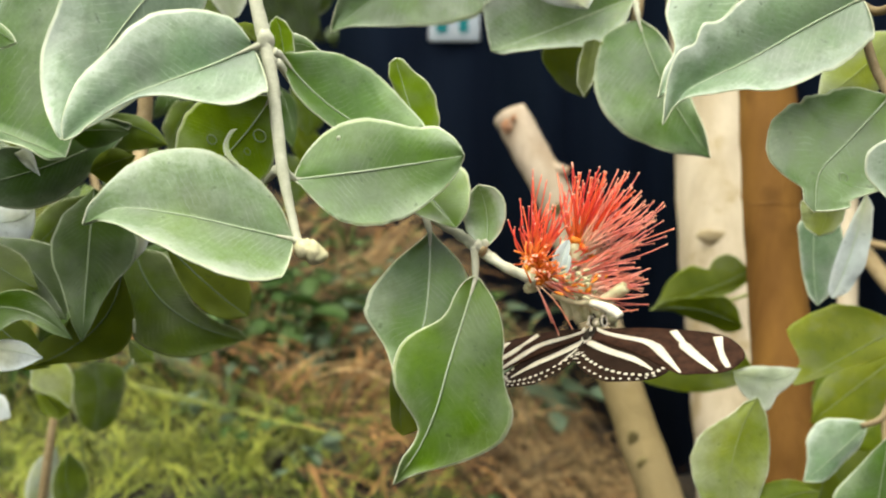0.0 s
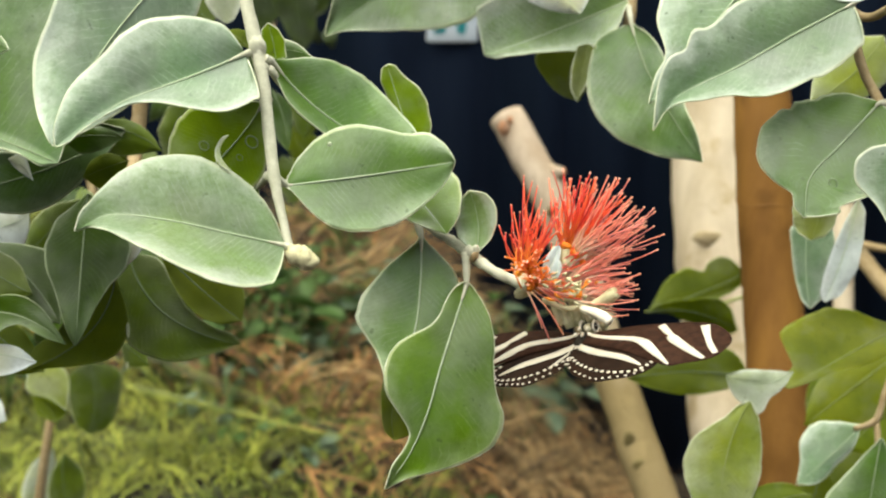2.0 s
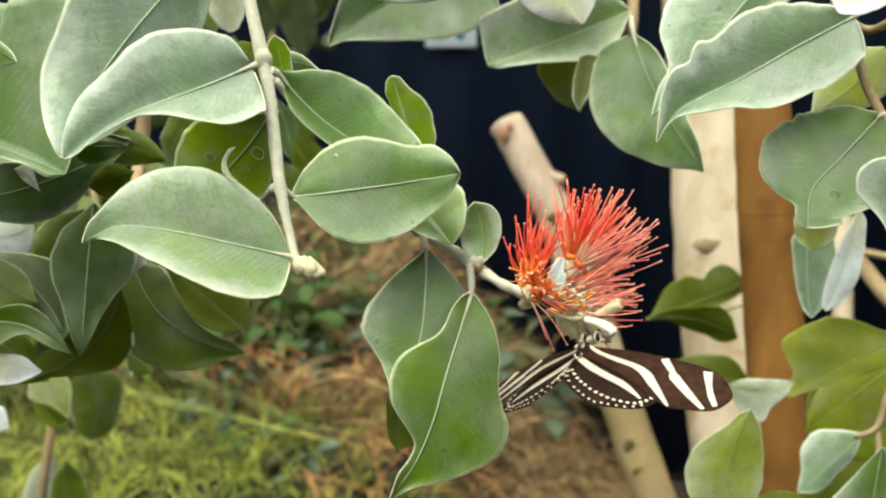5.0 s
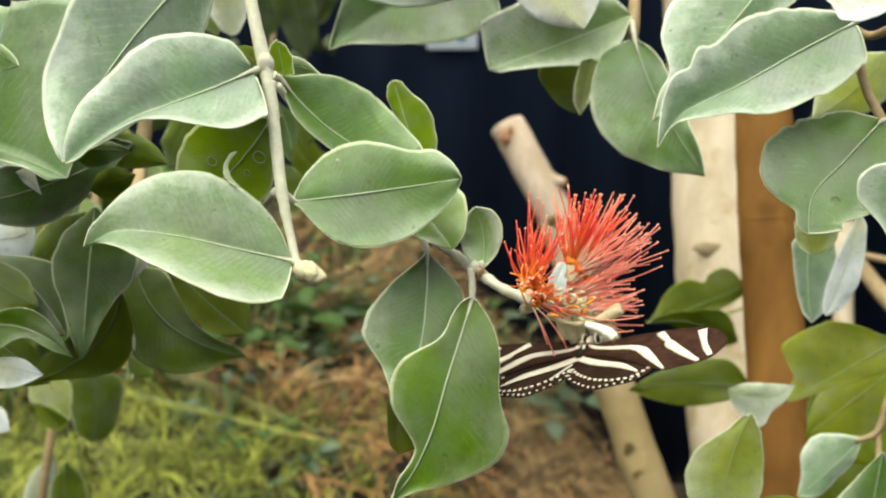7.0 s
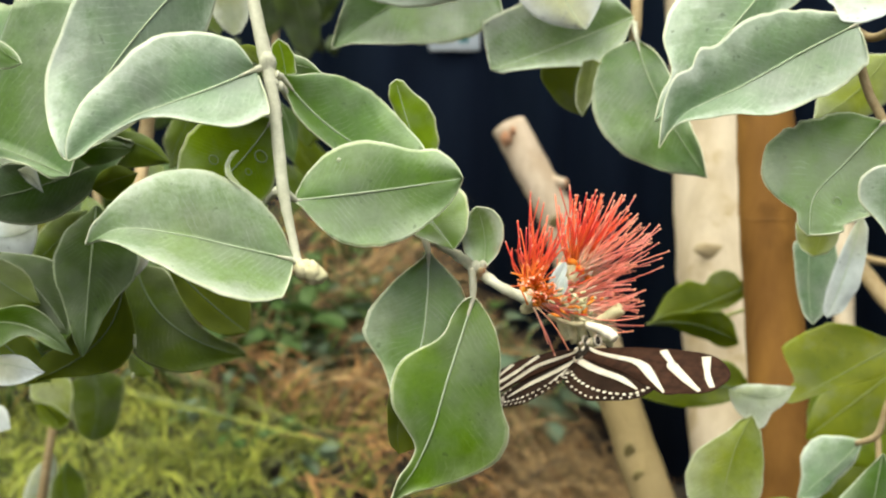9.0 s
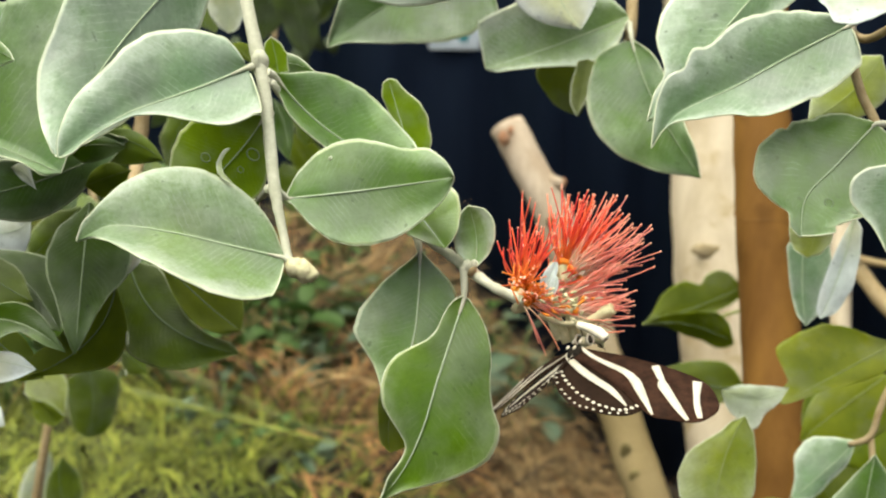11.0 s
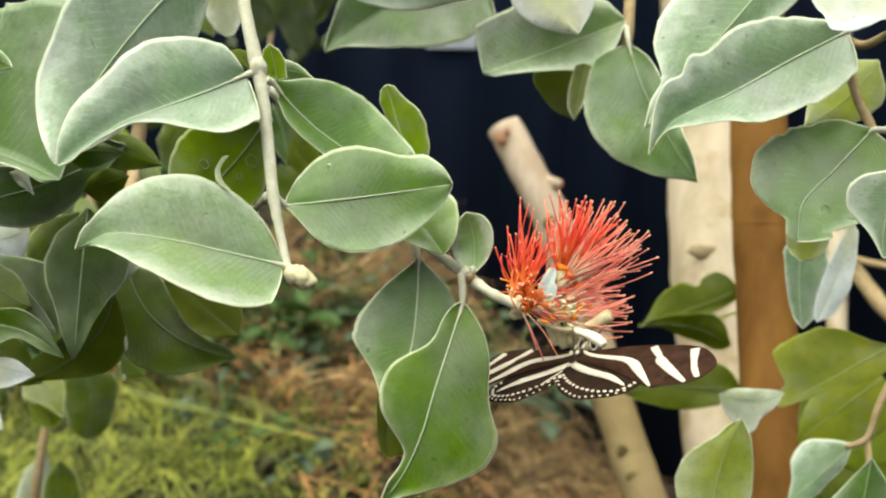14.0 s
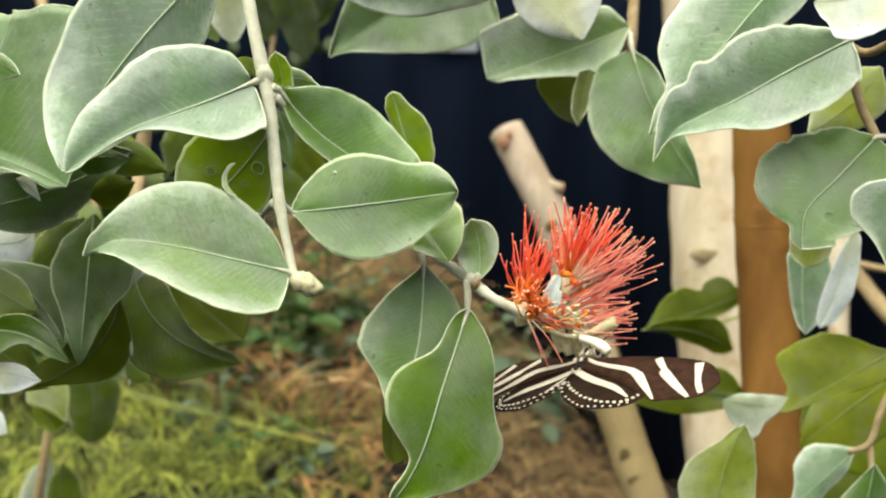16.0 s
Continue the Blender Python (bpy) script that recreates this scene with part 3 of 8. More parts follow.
def weed(x, y, n, size, material, seed, label):
    """A low weed: a few stems from one foot, each with broad leaves."""
    rng = random.Random(seed)
    z = ground_height(x, y)
    root = thing("weed", label, "weed", "weeds on the bank", (x, y, z - 0.005))
    for i in range(n + 3):
        a = rng.uniform(0, 2 * math.pi)
        out, up = rng.uniform(0.2, 0.9) * size, rng.uniform(0.6, 1.5) * size
        end = Vector((math.cos(a) * out, math.sin(a) * out, up))
        bm = bmesh.new()
        tube(bm, [Vector((0, 0, 0)), end * 0.5 + Vector((0, 0, 0.15 * size)), end], [0.0016, 0.0013, 0.0009], 5)
        stem = part("stem", bm, WEED, root)
        bm = bmesh.new()
        d = Vector((math.cos(a + rng.uniform(-1, 1)), math.sin(a + rng.uniform(-1, 1)), rng.uniform(-0.3, 0.4))).normalized()
        s = d.cross(Vector((0, 0, 1))).normalized()
        s = (s + Vector((0, 0, rng.uniform(-0.6, 0.6)))).normalized()
        up_v = s.cross(d)
        ln, wd = rng.uniform(0.30, 0.65) * size, rng.uniform(0.12, 0.26) * size
        rings = []
        for k in range(7):
            t = k / 6
            w = wd * math.sin(math.pi * min(t * 0.94 + 0.05, 1)) ** 0.8
            p = end + d * ln * t - Vector((0, 0, 0.25 * ln * t * t))
            rings.append([bm.verts.new(p + s * w * u + up_v * abs(u) * w * 0.3) for u in (-1, -0.5, 0, 0.5, 1)])
        for r0, r1 in zip(rings, rings[1:]):
            for j in range(4):
                bm.faces.new((r0[j], r0[j + 1], r1[j + 1], r1[j]))
        bmesh.ops.solidify(bm, geom=bm.faces[:], thickness=0.0006)
        part("leaf", bm, material, stem)
    return root


def build_weeds():
    spots = [(-0.20, 1.62, 9, 0.085), (-0.30, 1.75, 8, 0.08), (-0.42, 1.55, 9, 0.08), (-0.10, 1.72, 6, 0.06), (-0.16, 1.95, 8, 0.07),
             (-0.34, 1.42, 8, 0.06), (-0.52, 1.35, 9, 0.07), (0.09, 1.64, 9, 0.13), (0.12, 1.72, 7, 0.13), (-0.62, 1.7, 9, 0.09),
             (-0.02, 2.0, 7, 0.07), (0.03, 1.35, 6, 0.05), (-0.25, 1.3, 7, 0.05), (-0.5, 1.95, 9, 0.1), (0.02, 1.85, 8, 0.09), (-0.235, 1.47, 9, 0.11), (-0.165, 1.50, 6, 0.08), (-0.20, 1.60, 7, 0.08), (0.14, 1.82, 7, 0.12), (-0.36, 1.62, 8, 0.09), (-0.29, 1.50, 7, 0.08),
             (-0.237, 1.553, 9, 0.075), (-0.226, 1.643, 8, 0.07), (-0.247, 1.465, 7, 0.06), (-0.192, 1.522, 8, 0.07), (-0.134, 1.505, 6, 0.06), (-0.146, 1.753, 7, 0.06), (-0.091, 2.043, 6, 0.06),
             (-0.213, 1.209, 4, 0.04), (-0.179, 1.274, 4, 0.04), (-0.144, 1.184, 4, 0.04), (-0.287, 1.338, 4, 0.045)]
    for i, (x, y, n, s) in enumerate(spots):
        grey = i in (3, 7, 8, 5, 12, 16, 18, 24, 25, 30)
        weed(x, y, n, s, GREYWEED if grey else WEED, 40 + i, "low grey-green weed growing among dry needles" if grey else "low fresh green weed growing among dry needles")


build_weeds()


# ---- log, trunk, stake, sign ----
def build_solids():
    root = thing("log", "bare pale log with a sawn end leaning on the bank", "log")
    bm = bmesh.new()
    line, rad = smooth_line([(5.28, 94.98, 95.48), (6.62, 93.31, 93.13), (8.16, 91.56, 90.45), (10.05, 89.36, 86.10), (12.05, 85.69, 80.12), (14.05, 82.09, 74.43), (15.80, 78.78, 69.81), (18.80, 74.18, 62.31)], [1.374, 1.404, 1.440, 1.540, 1.560, 1.520, 1.510, 1.530], 6)
    line.append(Vector((line[-1].x + 0.08, line[-1].y - 0.05, 0.0)))
    rad.append(rad[-1])
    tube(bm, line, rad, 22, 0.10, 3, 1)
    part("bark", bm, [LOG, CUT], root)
    bm = bmesh.new()
    line, rad = smooth_line([(7.86, 91.90, 91.71), (9.49, 90.89, 91.82)], [0.738, 0.344], 4)
    tube(bm, line, rad, 12, 0.25, 8, 1)
    part("branch_stub", bm, [LOG, CUT], root)

    for p in ((13.54, 80.36, 74.53), (14.17, 79.32, 72.96), (8.54, 89.14, 89.15)):
        bm = bmesh.new()
        blob(bm, Vector(p) * 0.01, (0.0040, 0.0009, 0.0052), None, 0.5, p[0])
        part("knot", bm, SCAR, root, "small dark knot")

    for p, size in (((4.93, 92.91, 94.85), (0.0042, 0.0020, 0.0055)), ((5.43, 92.78, 95.49), (0.0025, 0.0015, 0.0035))):
        bm = bmesh.new()
        blob(bm, Vector(p) * 0.01, size, None, 0.5, p[2], 14)
        part("stain", bm, CUT, root, "rusty brown stain below the sawn end")

    root = thing("tree_trunk", "smooth pale tan tree trunk with a small knot", "tree trunk")
    bm = bmesh.new()
    line, rad = smooth_line([(21.97, 104.44, 117.27), (21.75, 99.85, 104.02), (21.80, 96.50, 95.38), (22.08, 92.49, 86.18), (22.76, 89.49, 76.93), (23.17, 86.06, 68.01), (23.57, 80.79, 52.19)], [3.677, 3.594, 3.512, 3.503, 3.528, 3.578, 3.799], 6)
    line.append(Vector((line[-1].x, line[-1].y, -0.02)))
    rad.append(rad[-1] * 1.1)
    tube(bm, line, rad, 30, 0.09, 5)
    part("bark", bm, TRUNK, root)
    bm = bmesh.new()
    k = Vector((20.46, 89.29, 87.01)) * 0.01
    blob(bm, k + Vector((0, 0.001, 0)), (0.0120, 0.0016, 0.0060), None, 0.5, 4)
    part("knot", bm, KNOT, root, "dark oval branch scar")

    root = thing("tree_trunk", "slender tan trunk behind the leaves", "tree trunk")
    bm = bmesh.new()
    line, rad = smooth_line([(30.58, 95.95, 112.63), (29.25, 84.59, 85.68), (29.08, 81.33, 77.38), (28.91, 77.81, 68.11)], [0.812, 0.735, 0.747, 0.799], 6)
    line.append(Vector((line[-1].x, line[-1].y, -0.02)))
    rad.append(rad[-1] * 1.1)
    tube(bm, line, rad, 20, 0.12, 15)
    part("bark", bm, TRUNK, root)
    for points, radii in (([(29.46, 85.28, 88.25), (30.18, 82.87, 87.01), (31.24, 80.39, 85.47), (32.98, 78.89, 83.72)], [0.531, 0.559, 0.585, 0.578]), ([(29.46, 85.22, 88.05), (30.03, 82.20, 88.34), (31.06, 80.18, 88.56)], [0.245, 0.237, 0.231])):
        bm = bmesh.new()
        line, rad = smooth_line(points, radii, 5)
        tube(bm, line, rad, 12, 0.15, 4)
        part("limb", bm, BROWN_TWIG, root)

    root = thing("stake", "upright brown barked stake with a ring scar", "stake")
    bm = bmesh.new()
    line, rad = smooth_line([(17.50, 69.63, 114.85), (17.27, 66.74, 106.00), (17.32, 64.98, 101.37), (17.40, 62.91, 95.96), (17.65, 61.06, 90.59), (17.78, 58.44, 84.68), (17.87, 56.92, 80.96), (18.01, 52.63, 70.71)], [1.501, 1.490, 1.509, 1.540, 1.545, 1.550, 1.567, 1.586], 8)
    line.append(Vector((line[-1].x + 0.004, line[-1].y - 0.02, -0.02)))
    rad.append(rad[-1])
    tube(bm, line, rad, 28, 0.05, 9)
    part("bark", bm, STAKE, root)
    c = Vector((17.40, 62.89, 95.90)) * 0.01
    bm = bmesh.new()
    loop = [c + Vector((math.cos(a) * 0.0150, math.sin(a) * 0.0150, 0.001 * math.sin(3 * a))) for a in [i * math.pi / 14 for i in range(29)]]
    tube(bm, loop, [0.0012] * 29, 6, 0.3, 4)
    part("ring_scar", bm, STAKE, root)


def box(bm, lo, hi, bevel=0.0):
    got = bmesh.ops.create_cube(bm, size=1)
    for v in got["verts"]:
        v.co = Vector([lo[i] + (hi[i] - lo[i]) * (v.co[i] + 0.5) for i in range(3)])
    if bevel:
        bmesh.ops.bevel(bm, geom=bm.edges[:], offset=bevel, segments=2, affect="EDGES", profile=0.5)


def build_sign():
    root = thing("sign", "small white sign with teal blocks fixed to the navy wall", "sign")
    bm = bmesh.new()
    box(bm, (-0.027, 2.268, 0.888), (0.068, 2.284, 0.98), 0.004)
    part("board", bm, SIGN_WHITE, root)
    for x0, x1 in ((-0.012, 0.008), (0.030, 0.046)):
        bm = bmesh.new()
        box(bm, (x0, 2.2655, 0.905), (x1, 2.2675, 0.97), 0.0005)
        part("teal_block", bm, SIGN_TEAL, root, "teal printed block")


build_solids()
build_sign()

# ---- hanging branch with its leaves ----
b = thing("leafy_branch", "hanging branch of a shrub with felted grey-green leaves and a bud", "branch", "branches of the shrub")
twig("twig", b, [(-5.08, 31.59, 110.05), (-4.84, 31.09, 108.97), (-4.64, 30.67, 108.16), (-4.41, 30.33, 107.28), (-4.22, 30.00, 106.43), (-4.05, 29.48, 105.26), (-3.89, 28.99, 104.23), (-3.69, 28.66, 103.35), (-3.50, 28.36, 102.64), (-3.37, 28.32, 102.48)], [0.170, 0.169, 0.161, 0.188, 0.160, 0.152, 0.151, 0.109, 0.102, 0.116], TWIG)
leaf(b, ((-3.58, 28.26, 102.67), (-4.72, 27.84, 103.05), (-6.24, 27.48, 103.49), (-7.54, 27.32, 103.64), (-8.28, 27.19, 103.29)), (0.21, -0.95, 0.23),
     (0.8, 0.94, 1.04, 1.11, 1.12, 1.1, 1.06, 1.0, 0.93, 0.86, 0.77, 0.68, 0.58, 0.47, 0.37, 0.28, 0.1, 0.02),
     (0.24, 0.53, 0.82, 1.08, 1.27, 1.39, 1.48, 1.54, 1.58, 1.58, 1.55, 1.44, 1.25, 1.0, 0.71, 0.42, 0.31, 0.16), (1.5, -0.35), 'lime', stalk=(-3.41, 28.33, 102.53))
leaf(b, ((-4.65, 30.06, 107.06), (-5.57, 29.63, 106.69), (-6.59, 29.15, 106.34), (-7.35, 28.79, 106.08), (-8.12, 28.34, 105.63), (-8.78, 27.89, 105.14)), (0.23, -0.97, 0.12),
     (0.98, 1.04, 1.07, 1.06, 0.98, 0.81, 0.63, 0.45, 0.29, 0.19, 0.12, 0.09, 0.07, 0.06, 0.06, 0.06, 0.09, 0.06),
     (0.78, 0.99, 1.2, 1.37, 1.48, 1.55, 1.59, 1.58, 1.54, 1.43, 1.21, 1.08, 1.03, 0.92, 0.79, 0.62, 0.45, 0.26), (0.9, -0.2), 'hoary', stalk=(-4.37, 30.29, 107.12))
leaf(b, ((-5.30, 33.27, 110.53), (-8.05, 31.25, 107.54), (-9.12, 28.69, 105.03)), (0.24, -0.97, 0.07),
     (0.08, 0.17, 0.34, 0.65, 0.92, 1.15, 1.33, 1.45, 1.52, 1.55, 1.54, 1.47, 1.34, 1.17, 0.99, 0.77, 0.48, 0.21),
     (0.14, 0.33, 0.62, 0.97, 1.30, 1.54, 1.69, 1.74, 1.75, 1.70, 1.59, 1.47, 1.37, 1.24, 1.07, 0.85, 0.57, 0.28), (-0.3, -0.1), 'hoary')
leaf(b, ((-15.50, 34.10, 105.88), (-13.56, 33.02, 104.96), (-11.67, 32.01, 104.63), (-9.64, 30.65, 104.22)), (0.36, -0.92, 0.15),
     (3.43, 3.63, 3.80, 3.96, 4.06, 4.11, 4.07, 4.00, 4.00, 4.07, 4.26, 4.46, 4.51, 4.25, 3.69, 3.10, 2.28, 1.32),
     (0.10, 0.23, 0.40, 0.56, 0.62, 0.58, 0.48, 0.40, 0.35, 0.30, 0.25, 0.21, 0.19, 0.17, 0.19, 0.23, 0.22, 0.10), (0, 0.1), 'deep')
leaf(b, ((-11.48, 30.48, 107.83), (-10.99, 30.37, 107.43), (-10.52, 30.29, 107.15)), (0.34, -0.94, 0.08),
     (0.02, 0.04, 0.06, 0.09, 0.12, 0.14, 0.16, 0.18, 0.19, 0.19, 0.19, 0.18, 0.17, 0.15, 0.13, 0.10, 0.06, 0.02),
     (0.03, 0.07, 0.13, 0.21, 0.29, 0.37, 0.43, 0.47, 0.49, 0.48, 0.45, 0.42, 0.37, 0.32, 0.27, 0.20, 0.12, 0.05), (-0.25, -0.1), 'deep')
leaf(b, ((-3.99, 30.26, 106.85), (-2.32, 30.70, 105.16), (-0.27, 30.96, 104.45)), (0.06, -0.85, 0.52),
     (0.40, 0.78, 1.08, 1.31, 1.46, 1.58, 1.66, 1.72, 1.73, 1.72, 1.66, 1.58, 1.46, 1.34, 1.19, 1.00, 0.77, 0.39),
     (0.07, 0.17, 0.26, 0.37, 0.42, 0.45, 0.46, 0.45, 0.46, 0.49, 0.51, 0.51, 0.45, 0.34, 0.25, 0.17, 0.08, 0.03), (-0.4, 0.4), 'green', stalk=(-4.16, 30.14, 106.94))
leaf(b, ((-0.50, 32.91, 104.01), (-0.94, 33.11, 105.27), (-1.29, 33.27, 106.44)), (0.03, -0.99, 0.15),
     (0.0, 0.01, 0.02, 0.03, 0.04, 0.07, 0.09, 0.12, 0.16, 0.18, 0.21, 0.24, 0.26, 0.27, 0.29, 0.27, 0.22, 0.18),
     (0.4, 0.45, 0.5, 0.56, 0.63, 0.67, 0.69, 0.71, 0.73, 0.72, 0.68, 0.64, 0.56, 0.44, 0.35, 0.29, 0.23, 0.18), (-0.2, 0.2), 'spring')
leaf(b, ((-3.62, 29.20, 103.94), (-1.59, 29.13, 104.21), (0.51, 28.94, 104.58)), (0.05, -0.98, 0.19),
     (0.31, 0.56, 0.76, 0.96, 1.11, 1.21, 1.26, 1.28, 1.26, 1.18, 1.1, 0.99, 0.9, 0.84, 0.83, 0.77, 0.6, 0.39),
     (0.15, 0.37, 0.65, 0.91, 1.1, 1.22, 1.3, 1.33, 1.33, 1.3, 1.25, 1.16, 1.05, 0.91, 0.77, 0.61, 0.43, 0.22), (-0.3, 0.3), 'green', stalk=(-3.85, 28.99, 104.20), nibble=0.03)
leaf(b, ((-1.00, 30.83, 103.86), (-0.27, 30.09, 103.25), (0.31, 29.43, 102.66)), (0.01, -0.98, 0.22),
     (0.1, 0.24, 0.44, 0.65, 0.81, 0.92, 1.0, 1.06, 1.1, 1.1, 1.06, 0.99, 0.91, 0.81, 0.71, 0.6, 0.46, 0.26),
     (0.15, 0.35, 0.55, 0.65, 0.68, 0.68, 0.66, 0.63, 0.59, 0.55, 0.51, 0.45, 0.38, 0.32, 0.25, 0.19, 0.12, 0.05), (-0.2, 0.1), 'fresh')
leaf(b, ((-4.35, 30.75, 105.74), (-5.37, 30.71, 104.45), (-6.55, 30.46, 103.50)), (0.17, -0.97, 0.17),
     (0.06, 0.15, 0.27, 0.42, 0.57, 0.75, 0.92, 1.04, 1.09, 1.10, 1.07, 1.02, 0.93, 0.80, 0.67, 0.50, 0.29, 0.11),
     (0.23, 0.51, 0.76, 0.97, 1.13, 1.25, 1.34, 1.40, 1.42, 1.42, 1.41, 1.37, 1.31, 1.22, 1.12, 0.98, 0.73, 0.34), (0.1, -0.2), 'spring', stalk=(-4.14, 30.27, 105.91))
leaf(b, ((-4.85, 28.54, 104.46), (-5.12, 28.65, 104.87), (-4.90, 28.75, 105.26)), (0.17, -0.97, 0.17),
     (0.02, 0.05, 0.07, 0.09, 0.11, 0.12, 0.13, 0.13, 0.12, 0.12, 0.11, 0.10, 0.09, 0.09, 0.09, 0.09, 0.07, 0.04),
     (0.01, 0.01, 0.01, 0.01, 0.01, 0.01, 0.01, 0.01, 0.01, 0.01, 0.00, 0.00, 0.00, 0.00, 0.00, 0.00, 0.00, 0.00), (0, 0), 'silver')
leaf(b, ((-4.03, 31.06, 106.82), (-4.09, 31.10, 107.28), (-4.20, 31.13, 107.72)), (0.13, -0.99, 0.10),
     (0.08, 0.18, 0.25, 0.27, 0.29, 0.30, 0.32, 0.34, 0.35, 0.33, 0.31, 0.28, 0.26, 0.23, 0.21, 0.19, 0.12, 0.05),
     (0.24, 0.26, 0.26, 0.26, 0.26, 0.27, 0.27, 0.28, 0.28, 0.26, 0.24, 0.22, 0.20, 0.19, 0.15, 0.10, 0.06, 0.02), (0.1, 0.1), 'spring')
leaf(b, ((-4.39, 31.89, 106.94), (-3.76, 31.90, 106.97), (-3.17, 31.85, 106.77)), (0.12, -0.99, 0.09),
     (0.02, 0.06, 0.11, 0.17, 0.22, 0.25, 0.25, 0.24, 0.23, 0.21, 0.19, 0.16, 0.13, 0.10, 0.07, 0.04, 0.02, 0.01),
     (0.04, 0.08, 0.14, 0.20, 0.24, 0.27, 0.30, 0.31, 0.32, 0.32, 0.31, 0.30, 0.28, 0.25, 0.22, 0.17, 0.11, 0.05), (-0.25, -0.1), 'green')
leaf(b, ((-4.73, 31.31, 107.06), (-4.98, 31.37, 107.30), (-5.27, 31.43, 107.52)), (0.16, -0.98, 0.08),
     (0.01, 0.03, 0.05, 0.07, 0.09, 0.11, 0.12, 0.13, 0.13, 0.12, 0.11, 0.10, 0.08, 0.07, 0.05, 0.04, 0.02, 0.01),
     (0.02, 0.05, 0.10, 0.16, 0.21, 0.25, 0.27, 0.27, 0.26, 0.25, 0.23, 0.21, 0.19, 0.16, 0.13, 0.09, 0.05, 0.02), (-0.1, -0.25), 'olive')
leaf(b, ((-4.49, 30.39, 103.66), (-4.95, 30.30, 103.31), (-5.53, 30.20, 102.94)), (0.16, -0.96, 0.21),
     (0.04, 0.10, 0.18, 0.25, 0.29, 0.31, 0.32, 0.32, 0.32, 0.31, 0.30, 0.27, 0.24, 0.19, 0.15, 0.10, 0.06, 0.02),
     (0.02, 0.04, 0.07, 0.10, 0.12, 0.14, 0.15, 0.17, 0.17, 0.17, 0.17, 0.16, 0.14, 0.12, 0.09, 0.07, 0.04, 0.02), (-0.25, -0.1), 'green', stalk=(-4.04, 29.09, 104.21))


def build_bud(parent):
    c = Vector((-3.31, 28.21, 102.46)) * 0.01
    for dx, dz, r in ((0.0, 0.0, 0.0021), (0.0022, -0.0008, 0.0022), (0.0043, -0.0016, 0.0018), (0.0026, -0.0026, 0.0013)):
        bm = bmesh.new()
        blob(bm, c + Vector((dx * 0.75, 0, dz)), (r * 1.2, r * 1.1, r * 1.2), Euler((0, 0.5, 0)).to_matrix().to_4x4(), 0.24, dx * 900, 18)
        part("bud_scale", bm, CREAM, parent, "knobbly cream flower bud")
    for p, s in (((-4.37, 30.26, 107.20), 0.2), ((-4.20, 30.12, 106.69), 0.13), ((-3.89, 28.99, 104.23), 0.12), ((0.89, 29.77, 102.10), 0.13), ((1.06, 29.74, 102.17), 0.09)):
        bm = bmesh.new()
        blob(bm, Vector(p) * 0.01, (s * 0.011, s * 0.010, s * 0.014), None, 0.3, s * 7)
        part("node", bm, TWIG, parent)


build_bud(b)

# ---- flowering branch ----
b = thing("flowering_branch", "shrub branch with green leaves and a scarlet brush flower", "branch", "branches of the shrub")
twig("twig", b, [(-4.09, 30.13, 106.72), (-3.25, 31.16, 105.42), (-1.40, 31.56, 103.56), (-0.18, 31.04, 102.49), (0.35, 30.56, 102.24), (0.88, 30.16, 101.97), (1.40, 29.56, 101.71), (2.00, 29.39, 101.45), (2.29, 29.36, 101.34)], [0.105, 0.108, 0.112, 0.118, 0.128, 0.165, 0.122, 0.135, 0.170], TWIG, 0.30)
bm = bmesh.new()
blob(bm, Vector((0.0102, 0.2970, 1.0198)), (0.0016, 0.0016, 0.0006), Vector((0.692, -0.615, -0.377)).to_track_quat("Z", "Y").to_matrix().to_4x4(), 0.3, 2.0)
part("node", bm, BROWN_TWIG, b, "brown ring at a joint of the twig")
leaf(b, ((-0.34, 30.47, 102.29), (-0.35, 29.98, 101.32), (-0.50, 29.19, 100.18), (-1.11, 28.15, 98.87)), (0.02, -0.86, 0.50),
     (0.15, 0.33, 0.55, 0.8, 0.94, 1.05, 1.08, 1.08, 1.1, 1.02, 0.93, 0.87, 0.78, 0.67, 0.58, 0.5, 0.34, 0.15),
     (0.11, 0.28, 0.53, 0.81, 1.01, 1.2, 1.36, 1.44, 1.5, 1.52, 1.52, 1.39, 1.11, 0.78, 0.58, 0.39, 0.23, 0.11), (-0.1, 0.15), 'green', stalk=(-0.47, 31.27, 102.61))
leaf(b, ((0.83, 29.54, 101.35), (0.54, 29.01, 100.55), (0.15, 28.39, 99.46), (-0.18, 27.93, 98.41), (-0.61, 27.63, 97.50), (-1.21, 27.44, 96.66)), (-0.00, -0.93, 0.36),
     (0.28, 0.55, 0.78, 0.98, 1.14, 1.21, 1.31, 1.45, 1.6, 1.83, 1.91, 1.79, 1.44, 1.07, 0.72, 0.4, 0.21, 0.09),
     (0.21, 0.31, 0.37, 0.4, 0.54, 0.86, 1.17, 1.3, 1.3, 1.21, 1.05, 0.66, 0.24, 0.17, 0.18, 0.2, 0.14, 0.06), (-0.2, 0.25), 'fresh', stalk=(0.80, 29.77, 102.08))
leaf(b, ((-0.58, 29.96, 98.93), (-1.06, 29.73, 98.08), (-1.06, 29.45, 97.05)), (0.03, -0.93, 0.37),
     (0.11, 0.26, 0.40, 0.52, 0.59, 0.64, 0.68, 0.70, 0.71, 0.71, 0.70, 0.69, 0.67, 0.63, 0.59, 0.55, 0.48, 0.41),
     (0.09, 0.24, 0.41, 0.48, 0.48, 0.45, 0.42, 0.39, 0.36, 0.32, 0.29, 0.27, 0.26, 0.25, 0.23, 0.20, 0.12, 0.05), (0.1, 0.2), 'young')
